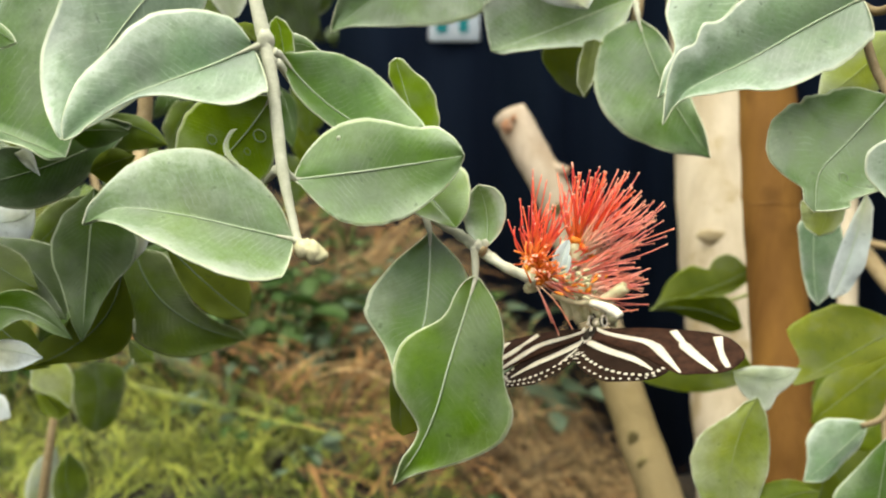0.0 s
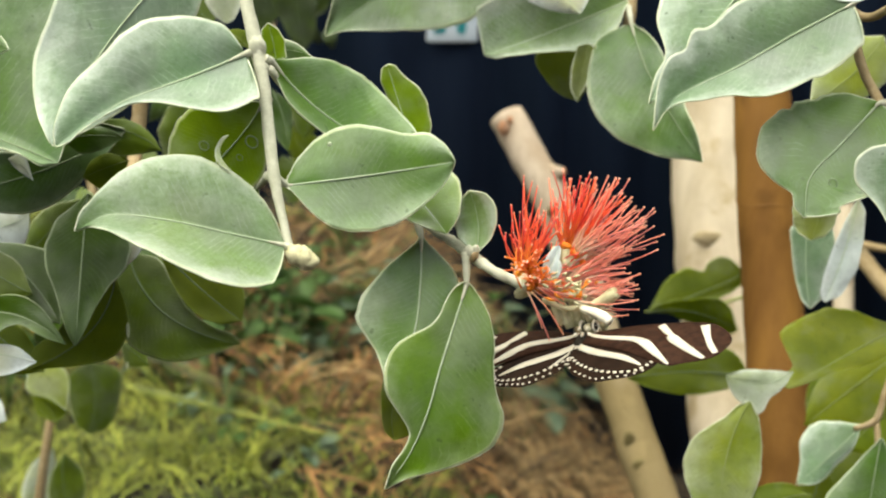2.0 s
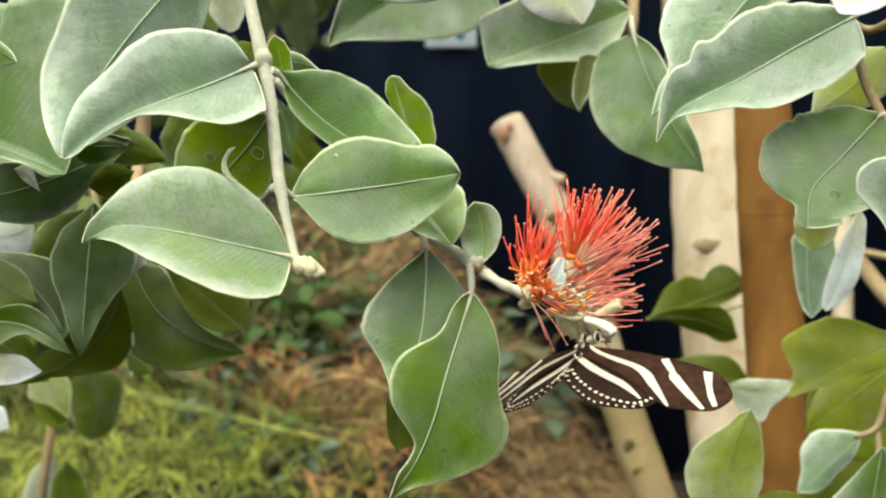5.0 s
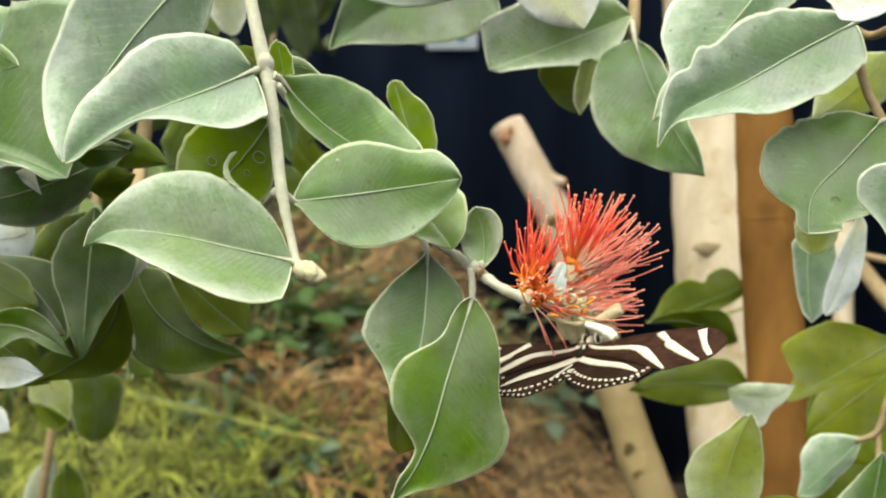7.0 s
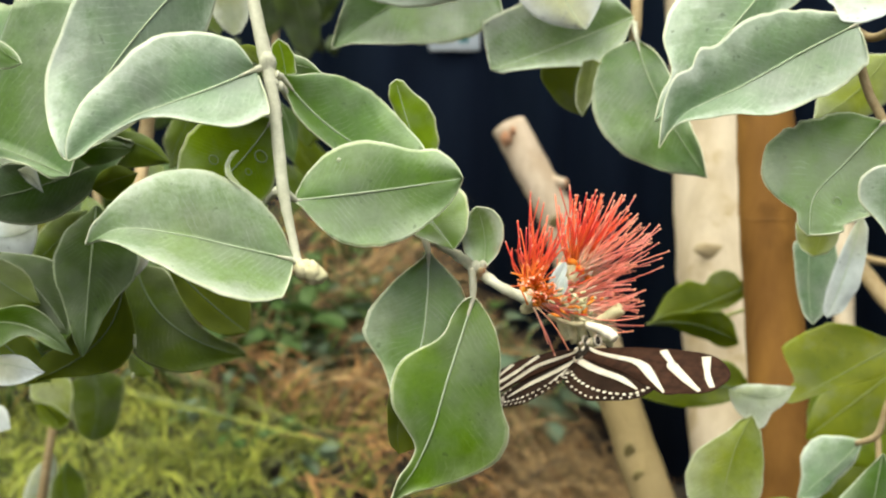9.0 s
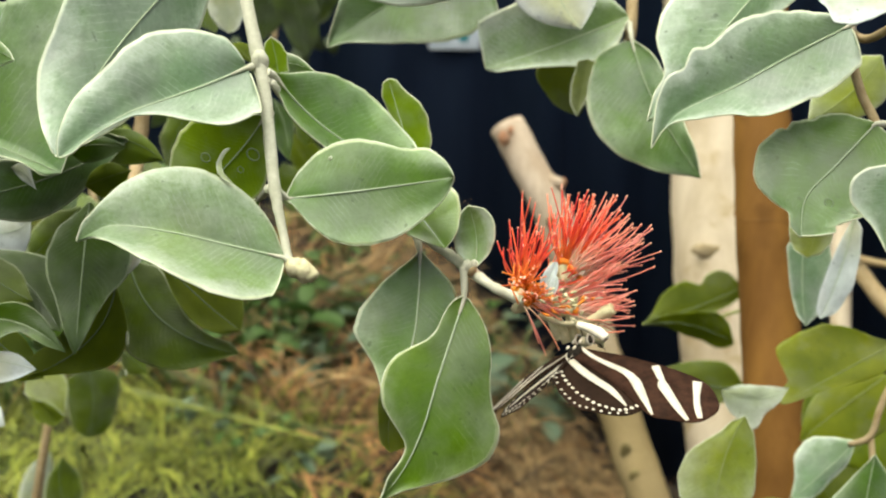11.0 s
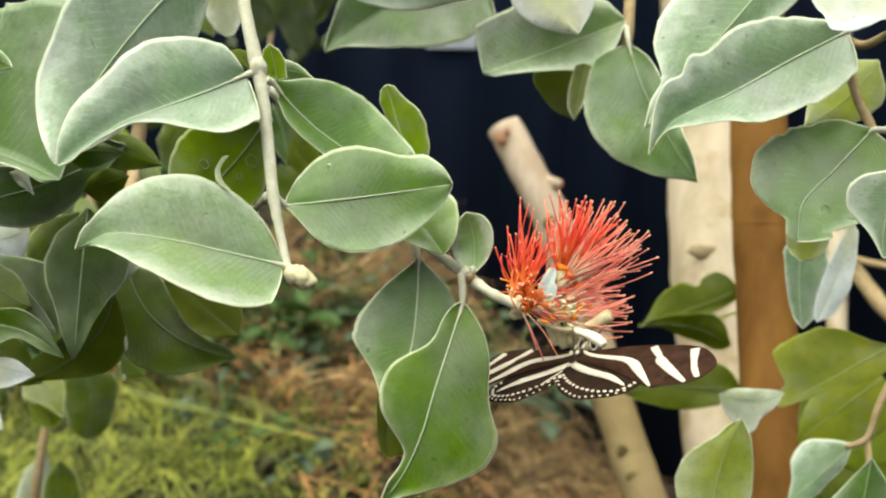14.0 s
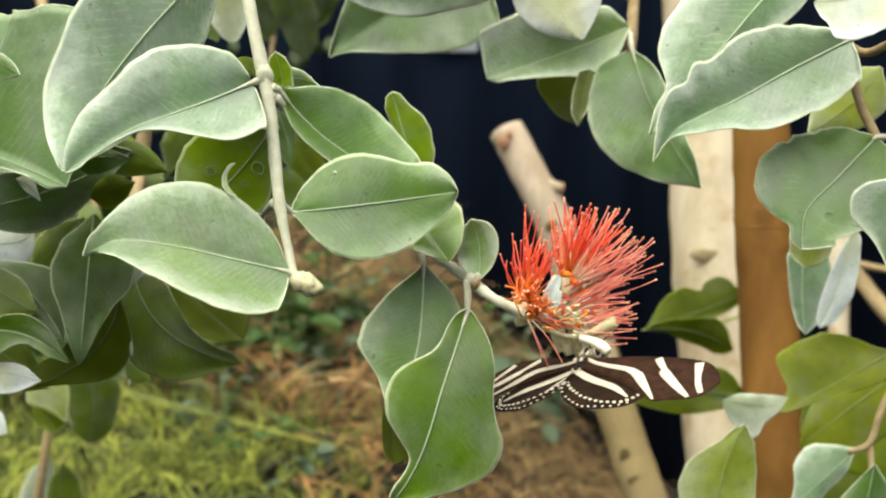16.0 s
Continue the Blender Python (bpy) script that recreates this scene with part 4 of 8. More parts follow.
leaf(b, ((1.06, 29.75, 102.04), (1.12, 30.15, 102.76), (0.89, 30.17, 103.59)), (-0.04, -0.97, 0.23),
     (0.09, 0.21, 0.33, 0.43, 0.50, 0.54, 0.56, 0.58, 0.59, 0.59, 0.59, 0.57, 0.55, 0.51, 0.47, 0.41, 0.31, 0.15),
     (0.03, 0.08, 0.14, 0.22, 0.29, 0.35, 0.40, 0.44, 0.47, 0.49, 0.50, 0.50, 0.48, 0.45, 0.40, 0.34, 0.22, 0.09), (-0.1, 0.1), 'lime', stalk=(0.94, 29.77, 102.10))


def stamen_mesh(name, bow, material):
    """A filament of unit length along z with an anther at its end."""
    bm = bmesh.new()
    uvl = bm.loops.layers.uv.new("UVMap")
    line = [Vector((bow * math.sin(math.pi * t) * 0.5 + bow * 0.35 * t * t, bow * 0.12 * math.sin(4 * t), t)) for t in (0, 0.2, 0.4, 0.6, 0.8, 1.0)]
    tube(bm, line, [0.018, 0.0155, 0.014, 0.013, 0.012, 0.011], 4)
    n = len(bm.faces)
    blob(bm, line[-1], (0.020, 0.020, 0.016), None, 0, 0, 5)
    for i, fc in enumerate(bm.faces):
        fc.material_index = 1 if i >= n else 0
        for lp in fc.loops:
            lp[uvl].uv = (0.5, min(max(lp.vert.co.z, 0), 1))
    me = bpy.data.meshes.new(name)
    bm.to_mesh(me)
    bm.free()
    for m in (material, ANTHER):
        me.materials.append(m)
    for p in me.polygons:
        p.use_smooth = True
    return me


def build_flower(parent):
    """Florets in a loose head; each has a felted cup, an orange disc and a brush of stamens."""
    rng = random.Random(21)
    scarlet = [stamen_mesh("scarlet_stamen", k, STAMEN) for k in (-0.22, -0.08, 0.07, 0.2)]
    coral = [stamen_mesh("coral_stamen", k, PINK) for k in (-0.2, 0.05, 0.22)]
    short = stamen_mesh("orange_stamen", 0.1, EMBER)
    right, up, near = Vector((1, 0, 0)), Vector((0, 0.259, 0.966)), Vector((0, -0.966, 0.259))
    # foot of the floret in cm, mean angle, spread, shortest and longest stamen in cm, how many, coral or scarlet
    florets = [
        ((2.18, 29.77, 101.71), 84, 30, 0.8, 1.45, 24, 0),
        ((2.29, 29.44, 101.63), 80, 20, 1.5, 2.6, 19, 0),
        ((2.40, 29.93, 101.55), 62, 20, 0.9, 1.7, 16, 0),
        ((3.42, 30.47, 102.00), 82, 22, 1.1, 2.2, 44, 0),
        ((3.60, 30.75, 101.90), 64, 22, 1.3, 2.2, 38, 0),
        ((3.60, 30.42, 101.83), 44, 26, 1.5, 2.55, 40, 1),
        ((3.87, 30.73, 101.44), 30, 18, 1.3, 2.4, 26, 1),
        ((3.34, 30.31, 101.01), 17, 22, 1.2, 2.05, 40, 1),
        ((3.66, 30.06, 100.87), 6, 18, 1.0, 1.75, 35, 1),
        ((2.37, 29.48, 101.41), -6, 26, 0.7, 1.3, 28, 1),
        ((2.53, 29.72, 101.16), 22, 30, 0.7, 1.3, 18, 0),
        ((3.17, 30.41, 101.41), 55, 40, 0.5, 1.1, 22, 0)]
    for foot, mean, spread, lo, hi, n, kind in florets:
        c = Vector(foot) * 0.01
        axis = (right * math.cos(radians(mean)) + up * math.sin(radians(mean))).normalized()
        bm = bmesh.new()
        turn = axis.to_track_quat("Z", "Y").to_matrix().to_4x4()
        blob(bm, c - axis * 0.0022, (0.0016, 0.0016, 0.0032), turn, 0.3, mean)
        cup = part("floret", bm, CREAM, parent, "felted cream cup with scarlet stamens")
        bm = bmesh.new()
        blob(bm, c + axis * 0.0006, (0.0017, 0.0017, 0.0012), turn, 0.3, mean + 1)
        part("disc", bm, NECTAR, cup, "orange nectar disc")
        for i in range(n):
            a = radians(mean + spread * ((i + rng.random()) / n - 0.5) * 2)
            deep = rng.uniform(-0.55, 0.55)
            d = (right * math.cos(a) + up * math.sin(a) + near * deep).normalized()
            ln = rng.uniform(lo, hi) * 0.01 * (1 - 0.10 * abs(deep))
            me = rng.choice(coral if kind else scarlet)
            s = new("stamen", me)
            s.parent = cup
            side = (right * rng.uniform(-1, 1) + up * rng.uniform(-1, 1)) * 0.0011
            s.matrix_basis = Matrix.Translation(c + side) @ d.to_track_quat("Z", "Y").to_matrix().to_4x4() @ Matrix.Rotation(rng.uniform(0, 6.28), 4, "Z") @ Matrix.Diagonal((0.0145, 0.0145, ln, 1))
    for p, s in (((2.18, 29.46, 101.62), 0.62), ((2.36, 29.40, 101.27), 0.55), ((2.06, 29.50, 101.50), 0.5), ((2.42, 29.52, 101.50), 0.45)):
        bm = bmesh.new()
        blob(bm, Vector(p) * 0.01, (0.0022 * s, 0.0014, 0.0020 * s), None, 0.3, s * 11)
        part("disc", bm, NECTAR, parent, "open orange nectar disc")
    # spent cups, a club-shaped young pod and white sepals
    bm = bmesh.new()
    line, rad = smooth_line([(2.79, 30.12, 100.70), (3.37, 29.97, 100.54), (3.89, 29.88, 100.58), (4.26, 29.82, 100.75), (4.50, 29.76, 100.92), (4.66, 29.69, 101.05)], [0.066, 0.066, 0.080, 0.138, 0.188, 0.151], 6)
    tube(bm, line, rad, 12, 0.12, 2)
    part("pod", bm, CREAM, parent, "pale green club-shaped young pod")
    for p, q, r in (((2.90, 30.00, 101.41), (3.15, 30.09, 102.13), 0.14), ((3.09, 30.61, 100.58), (3.38, 30.33, 99.96), 0.12), ((3.33, 30.60, 100.56), (3.58, 30.31, 99.87), 0.13), ((3.60, 30.59, 100.51), (3.79, 30.33, 99.93), 0.13), ((3.87, 30.43, 100.33), (4.10, 30.25, 100.04), 0.14), ((3.97, 30.41, 100.26), (4.53, 30.14, 100.02), 0.17), ((4.52, 30.45, 100.01), (4.47, 30.29, 99.78), 0.1), ((3.22, 30.78, 100.84), (3.65, 30.61, 100.58), 0.12)):
        bm = bmesh.new()
        a, c = Vector(p) * 0.01, Vector(q) * 0.01
        tube(bm, [a, a.lerp(c, 0.35), a.lerp(c, 0.75), c], [r * 0.005, r * 0.010, r * 0.011, r * 0.008], 12, 0.25, r * 9)
        part("spent_cup", bm, CREAM, parent, "cream felted spent flower cup")
    # thick white cup beside the head of the butterfly, papery sepals and crowded small lobes
    bm = bmesh.new()
    line, rad = smooth_line([(3.61, 28.22, 101.07), (3.87, 27.87, 101.10), (4.06, 27.62, 101.07), (4.21, 27.47, 100.98)], [0.075, 0.115, 0.135, 0.105], 5)
    tube(bm, line, rad, 14, 0.15, 7)
    part("spent_cup", bm, BAND, parent, "thick white felted cup")
    for base, tip, wide in (((2.68, 28.62, 101.70), (3.09, 28.91, 102.49), 0.20), ((2.92, 28.50, 101.71), (3.07, 28.72, 102.17), 0.15)):
        a, c = Vector(base), Vector(tip)
        m = a.lerp(c, 0.5) + Vector((0.03, -0.04, 0))
        leaf(parent, (a, m, c), (-0.15, -0.95, 0.25), [wide * math.sin(math.pi * k / 19) ** 0.7 for k in range(1, 19)], [wide * 0.6 * math.sin(math.pi * k / 19) ** 0.7 for k in range(1, 19)], (0.3, 0.1), "pale", name="sepal")
    c = Vector((3.27, 28.43, 101.62)) * 0.01
    for i in range(46):
        q = c + right * rng.gauss(0, 0.0036) + up * (rng.gauss(0, 0.0016)) + near * rng.uniform(-0.002, 0.002)
        bm = bmesh.new()
        d = (right * rng.uniform(0.2, 1) + up * rng.uniform(-0.5, 0.8) + near * rng.uniform(-0.2, 0.5)).normalized()
        blob(bm, q, (0.00035, 0.00035, rng.uniform(0.0006, 0.0013)), d.to_track_quat("Z", "Y").to_matrix().to_4x4(), 0.4, i, 8)
        part("calyx_lobe", bm, CREAM if i % 4 else NECTAR, parent)
    for cx in ((2.23, 28.44, 102.00), (2.38, 28.32, 101.65)):
        c = Vector(cx) * 0.01
        for i in range(34):
            d = (right * rng.uniform(-0.5, 0.9) + up * rng.uniform(-0.1, 1.0) + near * rng.uniform(-0.2, 0.7)).normalized()
            s = new("stamen", short)
            s.parent = parent
            s.matrix_basis = Matrix.Translation(c + right * rng.gauss(0, 0.0009) + up * rng.gauss(0, 0.0009)) @ d.to_track_quat("Z", "Y").to_matrix().to_4x4() @ Matrix.Diagonal((0.017, 0.017, rng.uniform(0.002, 0.006), 1))
    for p, q in (((2.29, 29.35, 101.30), (2.88, 28.81, 100.07)), ((2.32, 29.34, 101.27), (3.23, 28.94, 100.16)), ((2.30, 29.34, 101.28), (2.70, 28.89, 100.35)), ((3.85, 29.75, 100.47), (4.97, 29.64, 100.46)), ((3.85, 29.78, 100.61), (4.88, 29.82, 100.34))):
        a, c = Vector(p) * 0.01, Vector(q) * 0.01
        s = new("stamen", rng.choice(coral))
        s.parent = parent
        s.matrix_basis = Matrix.Translation(a) @ (c - a).to_track_quat("Z", "Y").to_matrix().to_4x4() @ Matrix.Diagonal((0.014, 0.014, (c - a).length, 1))


build_flower(b)

# ---- branches behind and beside ----
b = thing("leafy_branch", "shrub branch with large grey-green felted leaves, some nibbled", "branch", "branches of the shrub")
twig("twig", b, [(10.96, 34.15, 109.16), (11.12, 33.54, 107.69), (11.39, 33.29, 107.11), (11.56, 32.75, 106.26), (11.82, 32.14, 105.55), (12.05, 31.45, 104.49), (12.52, 30.88, 103.56)], [0.154, 0.138, 0.130, 0.129, 0.135, 0.133, 0.117], BROWN_TWIG)
twig("twig", b, [(11.15, 33.62, 107.98), (11.71, 33.04, 107.72), (11.92, 30.68, 108.57)], [0.138, 0.121, 0.097], BROWN_TWIG)
leaf(b, ((11.23, 33.23, 108.06), (9.68, 32.82, 107.33), (8.01, 32.35, 106.47), (7.01, 32.09, 106.05), (6.34, 31.90, 105.69), (5.75, 31.56, 104.92)), (-0.25, -0.96, 0.10),
     (0.95, 1.09, 1.21, 1.28, 1.3, 1.29, 1.24, 1.16, 1.07, 0.92, 0.68, 0.53, 0.44, 0.32, 0.19, 0.06, 0.0, 0.0),
     (0.31, 0.6, 0.83, 1.05, 1.23, 1.37, 1.46, 1.49, 1.45, 1.37, 1.32, 1.37, 1.03, 1.02, 0.68, 0.41, 0.23, 0.1), (0.75, 0.0), 'hoary', stalk=(11.56, 33.49, 108.27), nibble=0.1)
leaf(b, ((10.29, 35.74, 110.09), (8.16, 34.30, 107.93), (5.81, 32.74, 105.45)), (-0.23, -0.97, 0.06),
     (0.95, 0.97, 0.97, 0.97, 0.93, 0.88, 0.82, 0.76, 0.68, 0.60, 0.51, 0.44, 0.38, 0.32, 0.27, 0.20, 0.12, 0.05),
     (0.17, 0.41, 0.73, 1.09, 1.38, 1.56, 1.67, 1.72, 1.73, 1.69, 1.62, 1.47, 1.25, 0.61, 0.41, 0.37, 0.25, 0.11), (-0.3, -0.1), 'hoary')
leaf(b, ((12.26, 30.97, 109.68), (10.84, 30.89, 109.36), (9.42, 30.83, 109.16)), (-0.33, -0.94, 0.02),
     (0.10, 0.25, 0.45, 0.65, 0.78, 0.84, 0.85, 0.86, 0.90, 0.94, 0.98, 0.99, 0.97, 0.93, 0.86, 0.53, 0.39, 0.20),
     (0.11, 0.27, 0.44, 0.58, 0.68, 0.75, 0.80, 0.83, 0.85, 0.85, 0.84, 0.80, 0.73, 0.62, 0.49, 0.35, 0.20, 0.08), (1.0, -1.0), 'pale')
leaf(b, ((11.70, 31.83, 105.60), (10.65, 31.48, 104.54), (9.82, 31.16, 103.70), (9.63, 30.68, 102.79)), (-0.30, -0.83, 0.46),
     (1.10, 1.21, 1.34, 1.51, 1.67, 1.63, 1.58, 1.54, 1.49, 1.47, 1.39, 1.34, 1.35, 1.52, 1.56, 1.30, 0.85, 0.79),
     (0.41, 0.81, 1.07, 1.25, 1.40, 1.55, 1.69, 1.76, 1.80, 1.87, 1.87, 1.79, 1.50, 0.88, 0.38, 0.31, 0.27, 0.14), (0.0, 0.0), 'green', stalk=(12.30, 32.35, 105.51), nibble=0.10)
leaf(b, ((12.67, 29.68, 104.87), (11.61, 29.51, 104.24), (11.34, 29.13, 102.79)), (-0.36, -0.92, 0.18),
     (0.38, 0.73, 0.92, 1.03, 1.08, 1.10, 1.11, 1.11, 1.12, 1.13, 1.13, 1.13, 1.13, 1.11, 1.08, 1.04, 0.98, 0.90),
     (0.03, 0.08, 0.15, 0.26, 0.39, 0.55, 0.72, 0.94, 1.05, 1.09, 1.05, 0.92, 0.64, 0.40, 0.27, 0.17, 0.09, 0.04), (0.1, 0.1), 'hoary')
leaf(b, ((14.77, 40.49, 106.55), (13.74, 40.16, 105.35), (12.34, 39.91, 104.42)), (-0.32, -0.94, 0.11),
     (0.09, 0.24, 0.44, 0.68, 0.84, 0.92, 0.94, 0.92, 0.90, 0.85, 0.77, 0.67, 0.56, 0.44, 0.34, 0.24, 0.13, 0.06),
     (0.17, 0.40, 0.64, 0.83, 0.94, 1.01, 1.05, 1.07, 1.07, 1.05, 1.02, 0.97, 0.90, 0.81, 0.70, 0.54, 0.33, 0.14), (-0.1, -0.25), 'faded')
b = thing("leafy_branch", "overhead shrub branch with round green and white-backed leaves", "branch", "branches of the shrub")
twig("twig", b, [(7.44, 46.72, 110.48), (7.19, 45.66, 108.48), (7.03, 44.78, 107.12), (6.99, 44.62, 106.52), (7.17, 44.36, 105.54)], [0.209, 0.207, 0.225, 0.204, 0.163], BROWN_TWIG)
twig("twig", b, [(7.19, 45.66, 108.48), (4.41, 45.31, 109.09), (2.32, 44.33, 109.30), (1.41, 41.21, 109.26)], [0.165, 0.143, 0.120, 0.093], BROWN_TWIG)
leaf(b, ((6.91, 43.64, 106.72), (7.55, 42.23, 104.78), (9.13, 40.99, 102.26)), (-0.18, -0.97, 0.13),
     (0.14, 0.33, 0.50, 0.62, 0.68, 0.70, 0.70, 0.70, 0.68, 0.64, 0.60, 0.55, 0.50, 0.45, 0.39, 0.31, 0.19, 0.08),
     (1.10, 1.40, 1.62, 1.84, 2.04, 2.19, 2.27, 2.28, 2.24, 2.16, 2.03, 1.85, 1.61, 1.33, 1.07, 0.78, 0.44, 0.18), (0.1, -0.1), 'deep', stalk=(6.89, 44.30, 107.25))
leaf(b, ((5.96, 46.74, 105.87), (5.06, 46.47, 104.83), (5.41, 46.13, 103.59)), (-0.11, -0.99, 0.11),
     (0.32, 0.61, 0.78, 0.87, 0.92, 0.96, 0.97, 0.97, 0.97, 0.97, 0.96, 0.93, 0.9, 0.84, 0.75, 0.62, 0.43, 0.21),
     (0.06, 0.15, 0.27, 0.46, 0.67, 0.89, 1.07, 1.24, 1.39, 1.3, 1.09, 0.9, 0.76, 0.62, 0.49, 0.36, 0.2, 0.08), (-0.1, -0.1), 'moss')
leaf(b, ((5.40, 43.68, 106.00), (5.22, 43.60, 105.08), (5.04, 43.47, 103.99)), (-0.12, -0.99, 0.12),
     (0.30, 0.30, 0.30, 0.30, 0.30, 0.29, 0.29, 0.28, 0.27, 0.26, 0.24, 0.23, 0.21, 0.17, 0.13, 0.09, 0.05, 0.02),
     (0.13, 0.31, 0.35, 0.35, 0.36, 0.37, 0.38, 0.38, 0.39, 0.38, 0.36, 0.34, 0.33, 0.31, 0.27, 0.19, 0.11, 0.05), (0.3, 0.3), 'faded')
leaf(b, ((6.89, 44.61, 107.46), (4.28, 44.85, 106.37), (1.77, 44.92, 105.48)), (-0.10, -0.98, 0.19),
     (0.19, 0.45, 0.75, 0.88, 1.01, 1.05, 1.07, 1.04, 0.92, 0.80, 0.69, 0.58, 0.50, 0.42, 0.35, 0.29, 0.25, 0.13),
     (0.49, 0.94, 1.12, 1.33, 1.53, 1.73, 1.90, 1.92, 1.94, 1.96, 1.98, 1.99, 1.96, 1.91, 1.87, 1.83, 1.74, 1.54), (0.6, -0.1), 'lime')
leaf(b, ((3.89, 44.06, 110.16), (4.10, 43.50, 108.54), (4.98, 42.72, 107.12)), (-0.09, -0.99, 0.03),
     (0.37, 0.9, 1.3, 1.52, 1.62, 1.69, 1.7, 1.69, 1.67, 1.63, 1.58, 1.52, 1.42, 1.31, 1.17, 0.97, 0.7, 0.36),
     (0.23, 0.64, 1.18, 1.5, 1.58, 1.59, 1.57, 1.53, 1.49, 1.41, 1.31, 1.17, 1.0, 0.8, 0.63, 0.45, 0.26, 0.1), (0.5, -0.5), 'pale')
leaf(b, ((1.62, 47.19, 109.43), (-1.49, 47.14, 107.95), (-4.24, 46.83, 106.01)), (0.03, -1.00, 0.06),
     (2.12, 2.23, 2.32, 2.40, 2.46, 2.42, 2.34, 2.24, 2.05, 1.86, 1.65, 1.43, 1.18, 0.90, 0.66, 0.40, 0.20, 0.09),
     (0.24, 0.56, 0.98, 1.33, 1.39, 1.47, 1.55, 1.64, 1.69, 1.63, 1.59, 1.55, 1.42, 1.14, 0.91, 0.66, 0.42, 0.21), (0.6, -0.1), 'deep')
leaf(b, ((2.34, 44.38, 109.53), (-0.79, 44.29, 109.20), (-4.04, 44.31, 109.25)), (0.02, -1.00, 0.01),
     (0.35, 0.78, 1.05, 1.16, 1.2, 1.25, 1.3, 1.37, 1.43, 1.43, 1.4, 1.34, 1.26, 1.16, 1.02, 0.84, 0.6, 0.28),
     (0.41, 0.94, 1.33, 1.57, 1.71, 1.81, 1.85, 1.88, 1.89, 1.88, 1.83, 1.78, 1.68, 1.54, 1.36, 1.11, 0.7, 0.29), (0.1, -0.2), 'hoary')
leaf(b, ((-8.32, 49.02, 109.77), (-8.45, 48.93, 107.70), (-8.36, 48.85, 106.32)), (0.17, -0.98, 0.05),
     (0.11, 0.26, 0.43, 0.64, 0.75, 0.77, 0.78, 0.79, 0.80, 0.81, 0.81, 0.78, 0.74, 0.69, 0.65, 0.55, 0.43, 0.32),
     (0.09, 0.22, 0.39, 0.59, 0.76, 0.77, 0.78, 0.79, 0.80, 0.82, 0.83, 0.77, 0.72, 0.67, 0.57, 0.46, 0.35, 0.15), (0.2, -0.2), 'silver')
leaf(b, ((-9.65, 51.55, 109.22), (-10.21, 51.09, 107.50), (-9.25, 50.73, 106.15)), (0.20, -0.98, 0.05),
     (0.84, 1.07, 1.22, 1.32, 1.37, 1.40, 1.42, 1.42, 1.42, 1.42, 1.41, 1.40, 1.38, 1.33, 1.25, 1.11, 0.88, 0.52),
     (0.03, 0.07, 0.15, 0.25, 0.34, 0.42, 0.46, 0.49, 0.53, 0.56, 0.59, 0.57, 0.49, 0.36, 0.25, 0.15, 0.07, 0.03), (-0.1, -0.25), 'shade_olive')
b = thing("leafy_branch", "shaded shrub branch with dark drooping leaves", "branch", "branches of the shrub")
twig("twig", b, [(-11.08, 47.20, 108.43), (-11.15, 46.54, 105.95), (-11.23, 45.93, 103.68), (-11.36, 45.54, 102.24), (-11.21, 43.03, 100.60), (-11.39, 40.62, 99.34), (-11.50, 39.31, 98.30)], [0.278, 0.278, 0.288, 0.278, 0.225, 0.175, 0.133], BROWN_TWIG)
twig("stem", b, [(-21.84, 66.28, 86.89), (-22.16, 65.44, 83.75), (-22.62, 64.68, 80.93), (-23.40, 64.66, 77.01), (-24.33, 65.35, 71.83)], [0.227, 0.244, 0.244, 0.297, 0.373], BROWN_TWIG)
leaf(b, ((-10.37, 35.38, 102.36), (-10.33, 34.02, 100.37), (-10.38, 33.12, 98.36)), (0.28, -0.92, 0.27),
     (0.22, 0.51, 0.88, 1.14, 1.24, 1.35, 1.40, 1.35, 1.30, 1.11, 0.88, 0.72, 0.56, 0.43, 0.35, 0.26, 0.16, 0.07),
     (0.13, 0.30, 0.52, 0.78, 0.88, 0.97, 1.06, 1.07, 1.03, 0.96, 0.83, 0.70, 0.59, 0.50, 0.42, 0.33, 0.22, 0.12), (-0.15, -0.15), 'shade_green')
leaf(b, ((-9.22, 35.68, 102.12), (-9.12, 35.35, 100.90), (-9.42, 35.13, 100.08)), (0.24, -0.94, 0.24),
     (0.03, 0.06, 0.12, 0.18, 0.24, 0.28, 0.30, 0.31, 0.32, 0.31, 0.30, 0.29, 0.26, 0.21, 0.15, 0.10, 0.05, 0.02),
     (0.04, 0.09, 0.15, 0.21, 0.27, 0.31, 0.35, 0.37, 0.38, 0.38, 0.37, 0.35, 0.32, 0.28, 0.23, 0.17, 0.11, 0.05), (-0.1, -0.25), 'pale')
leaf(b, ((-14.20, 33.26, 98.92), (-12.24, 32.90, 99.46), (-10.48, 32.57, 98.63)), (0.33, -0.90, 0.29),
     (0.04, 0.11, 0.20, 0.31, 0.38, 0.38, 0.37, 0.41, 0.49, 0.56, 0.57, 0.54, 0.48, 0.39, 0.29, 0.20, 0.11, 0.05),
     (0.21, 0.46, 0.68, 0.82, 0.85, 0.83, 0.78, 0.69, 0.57, 0.43, 0.30, 0.23, 0.23, 0.25, 0.25, 0.22, 0.15, 0.07), (0.1, 0.2), 'shade_green')
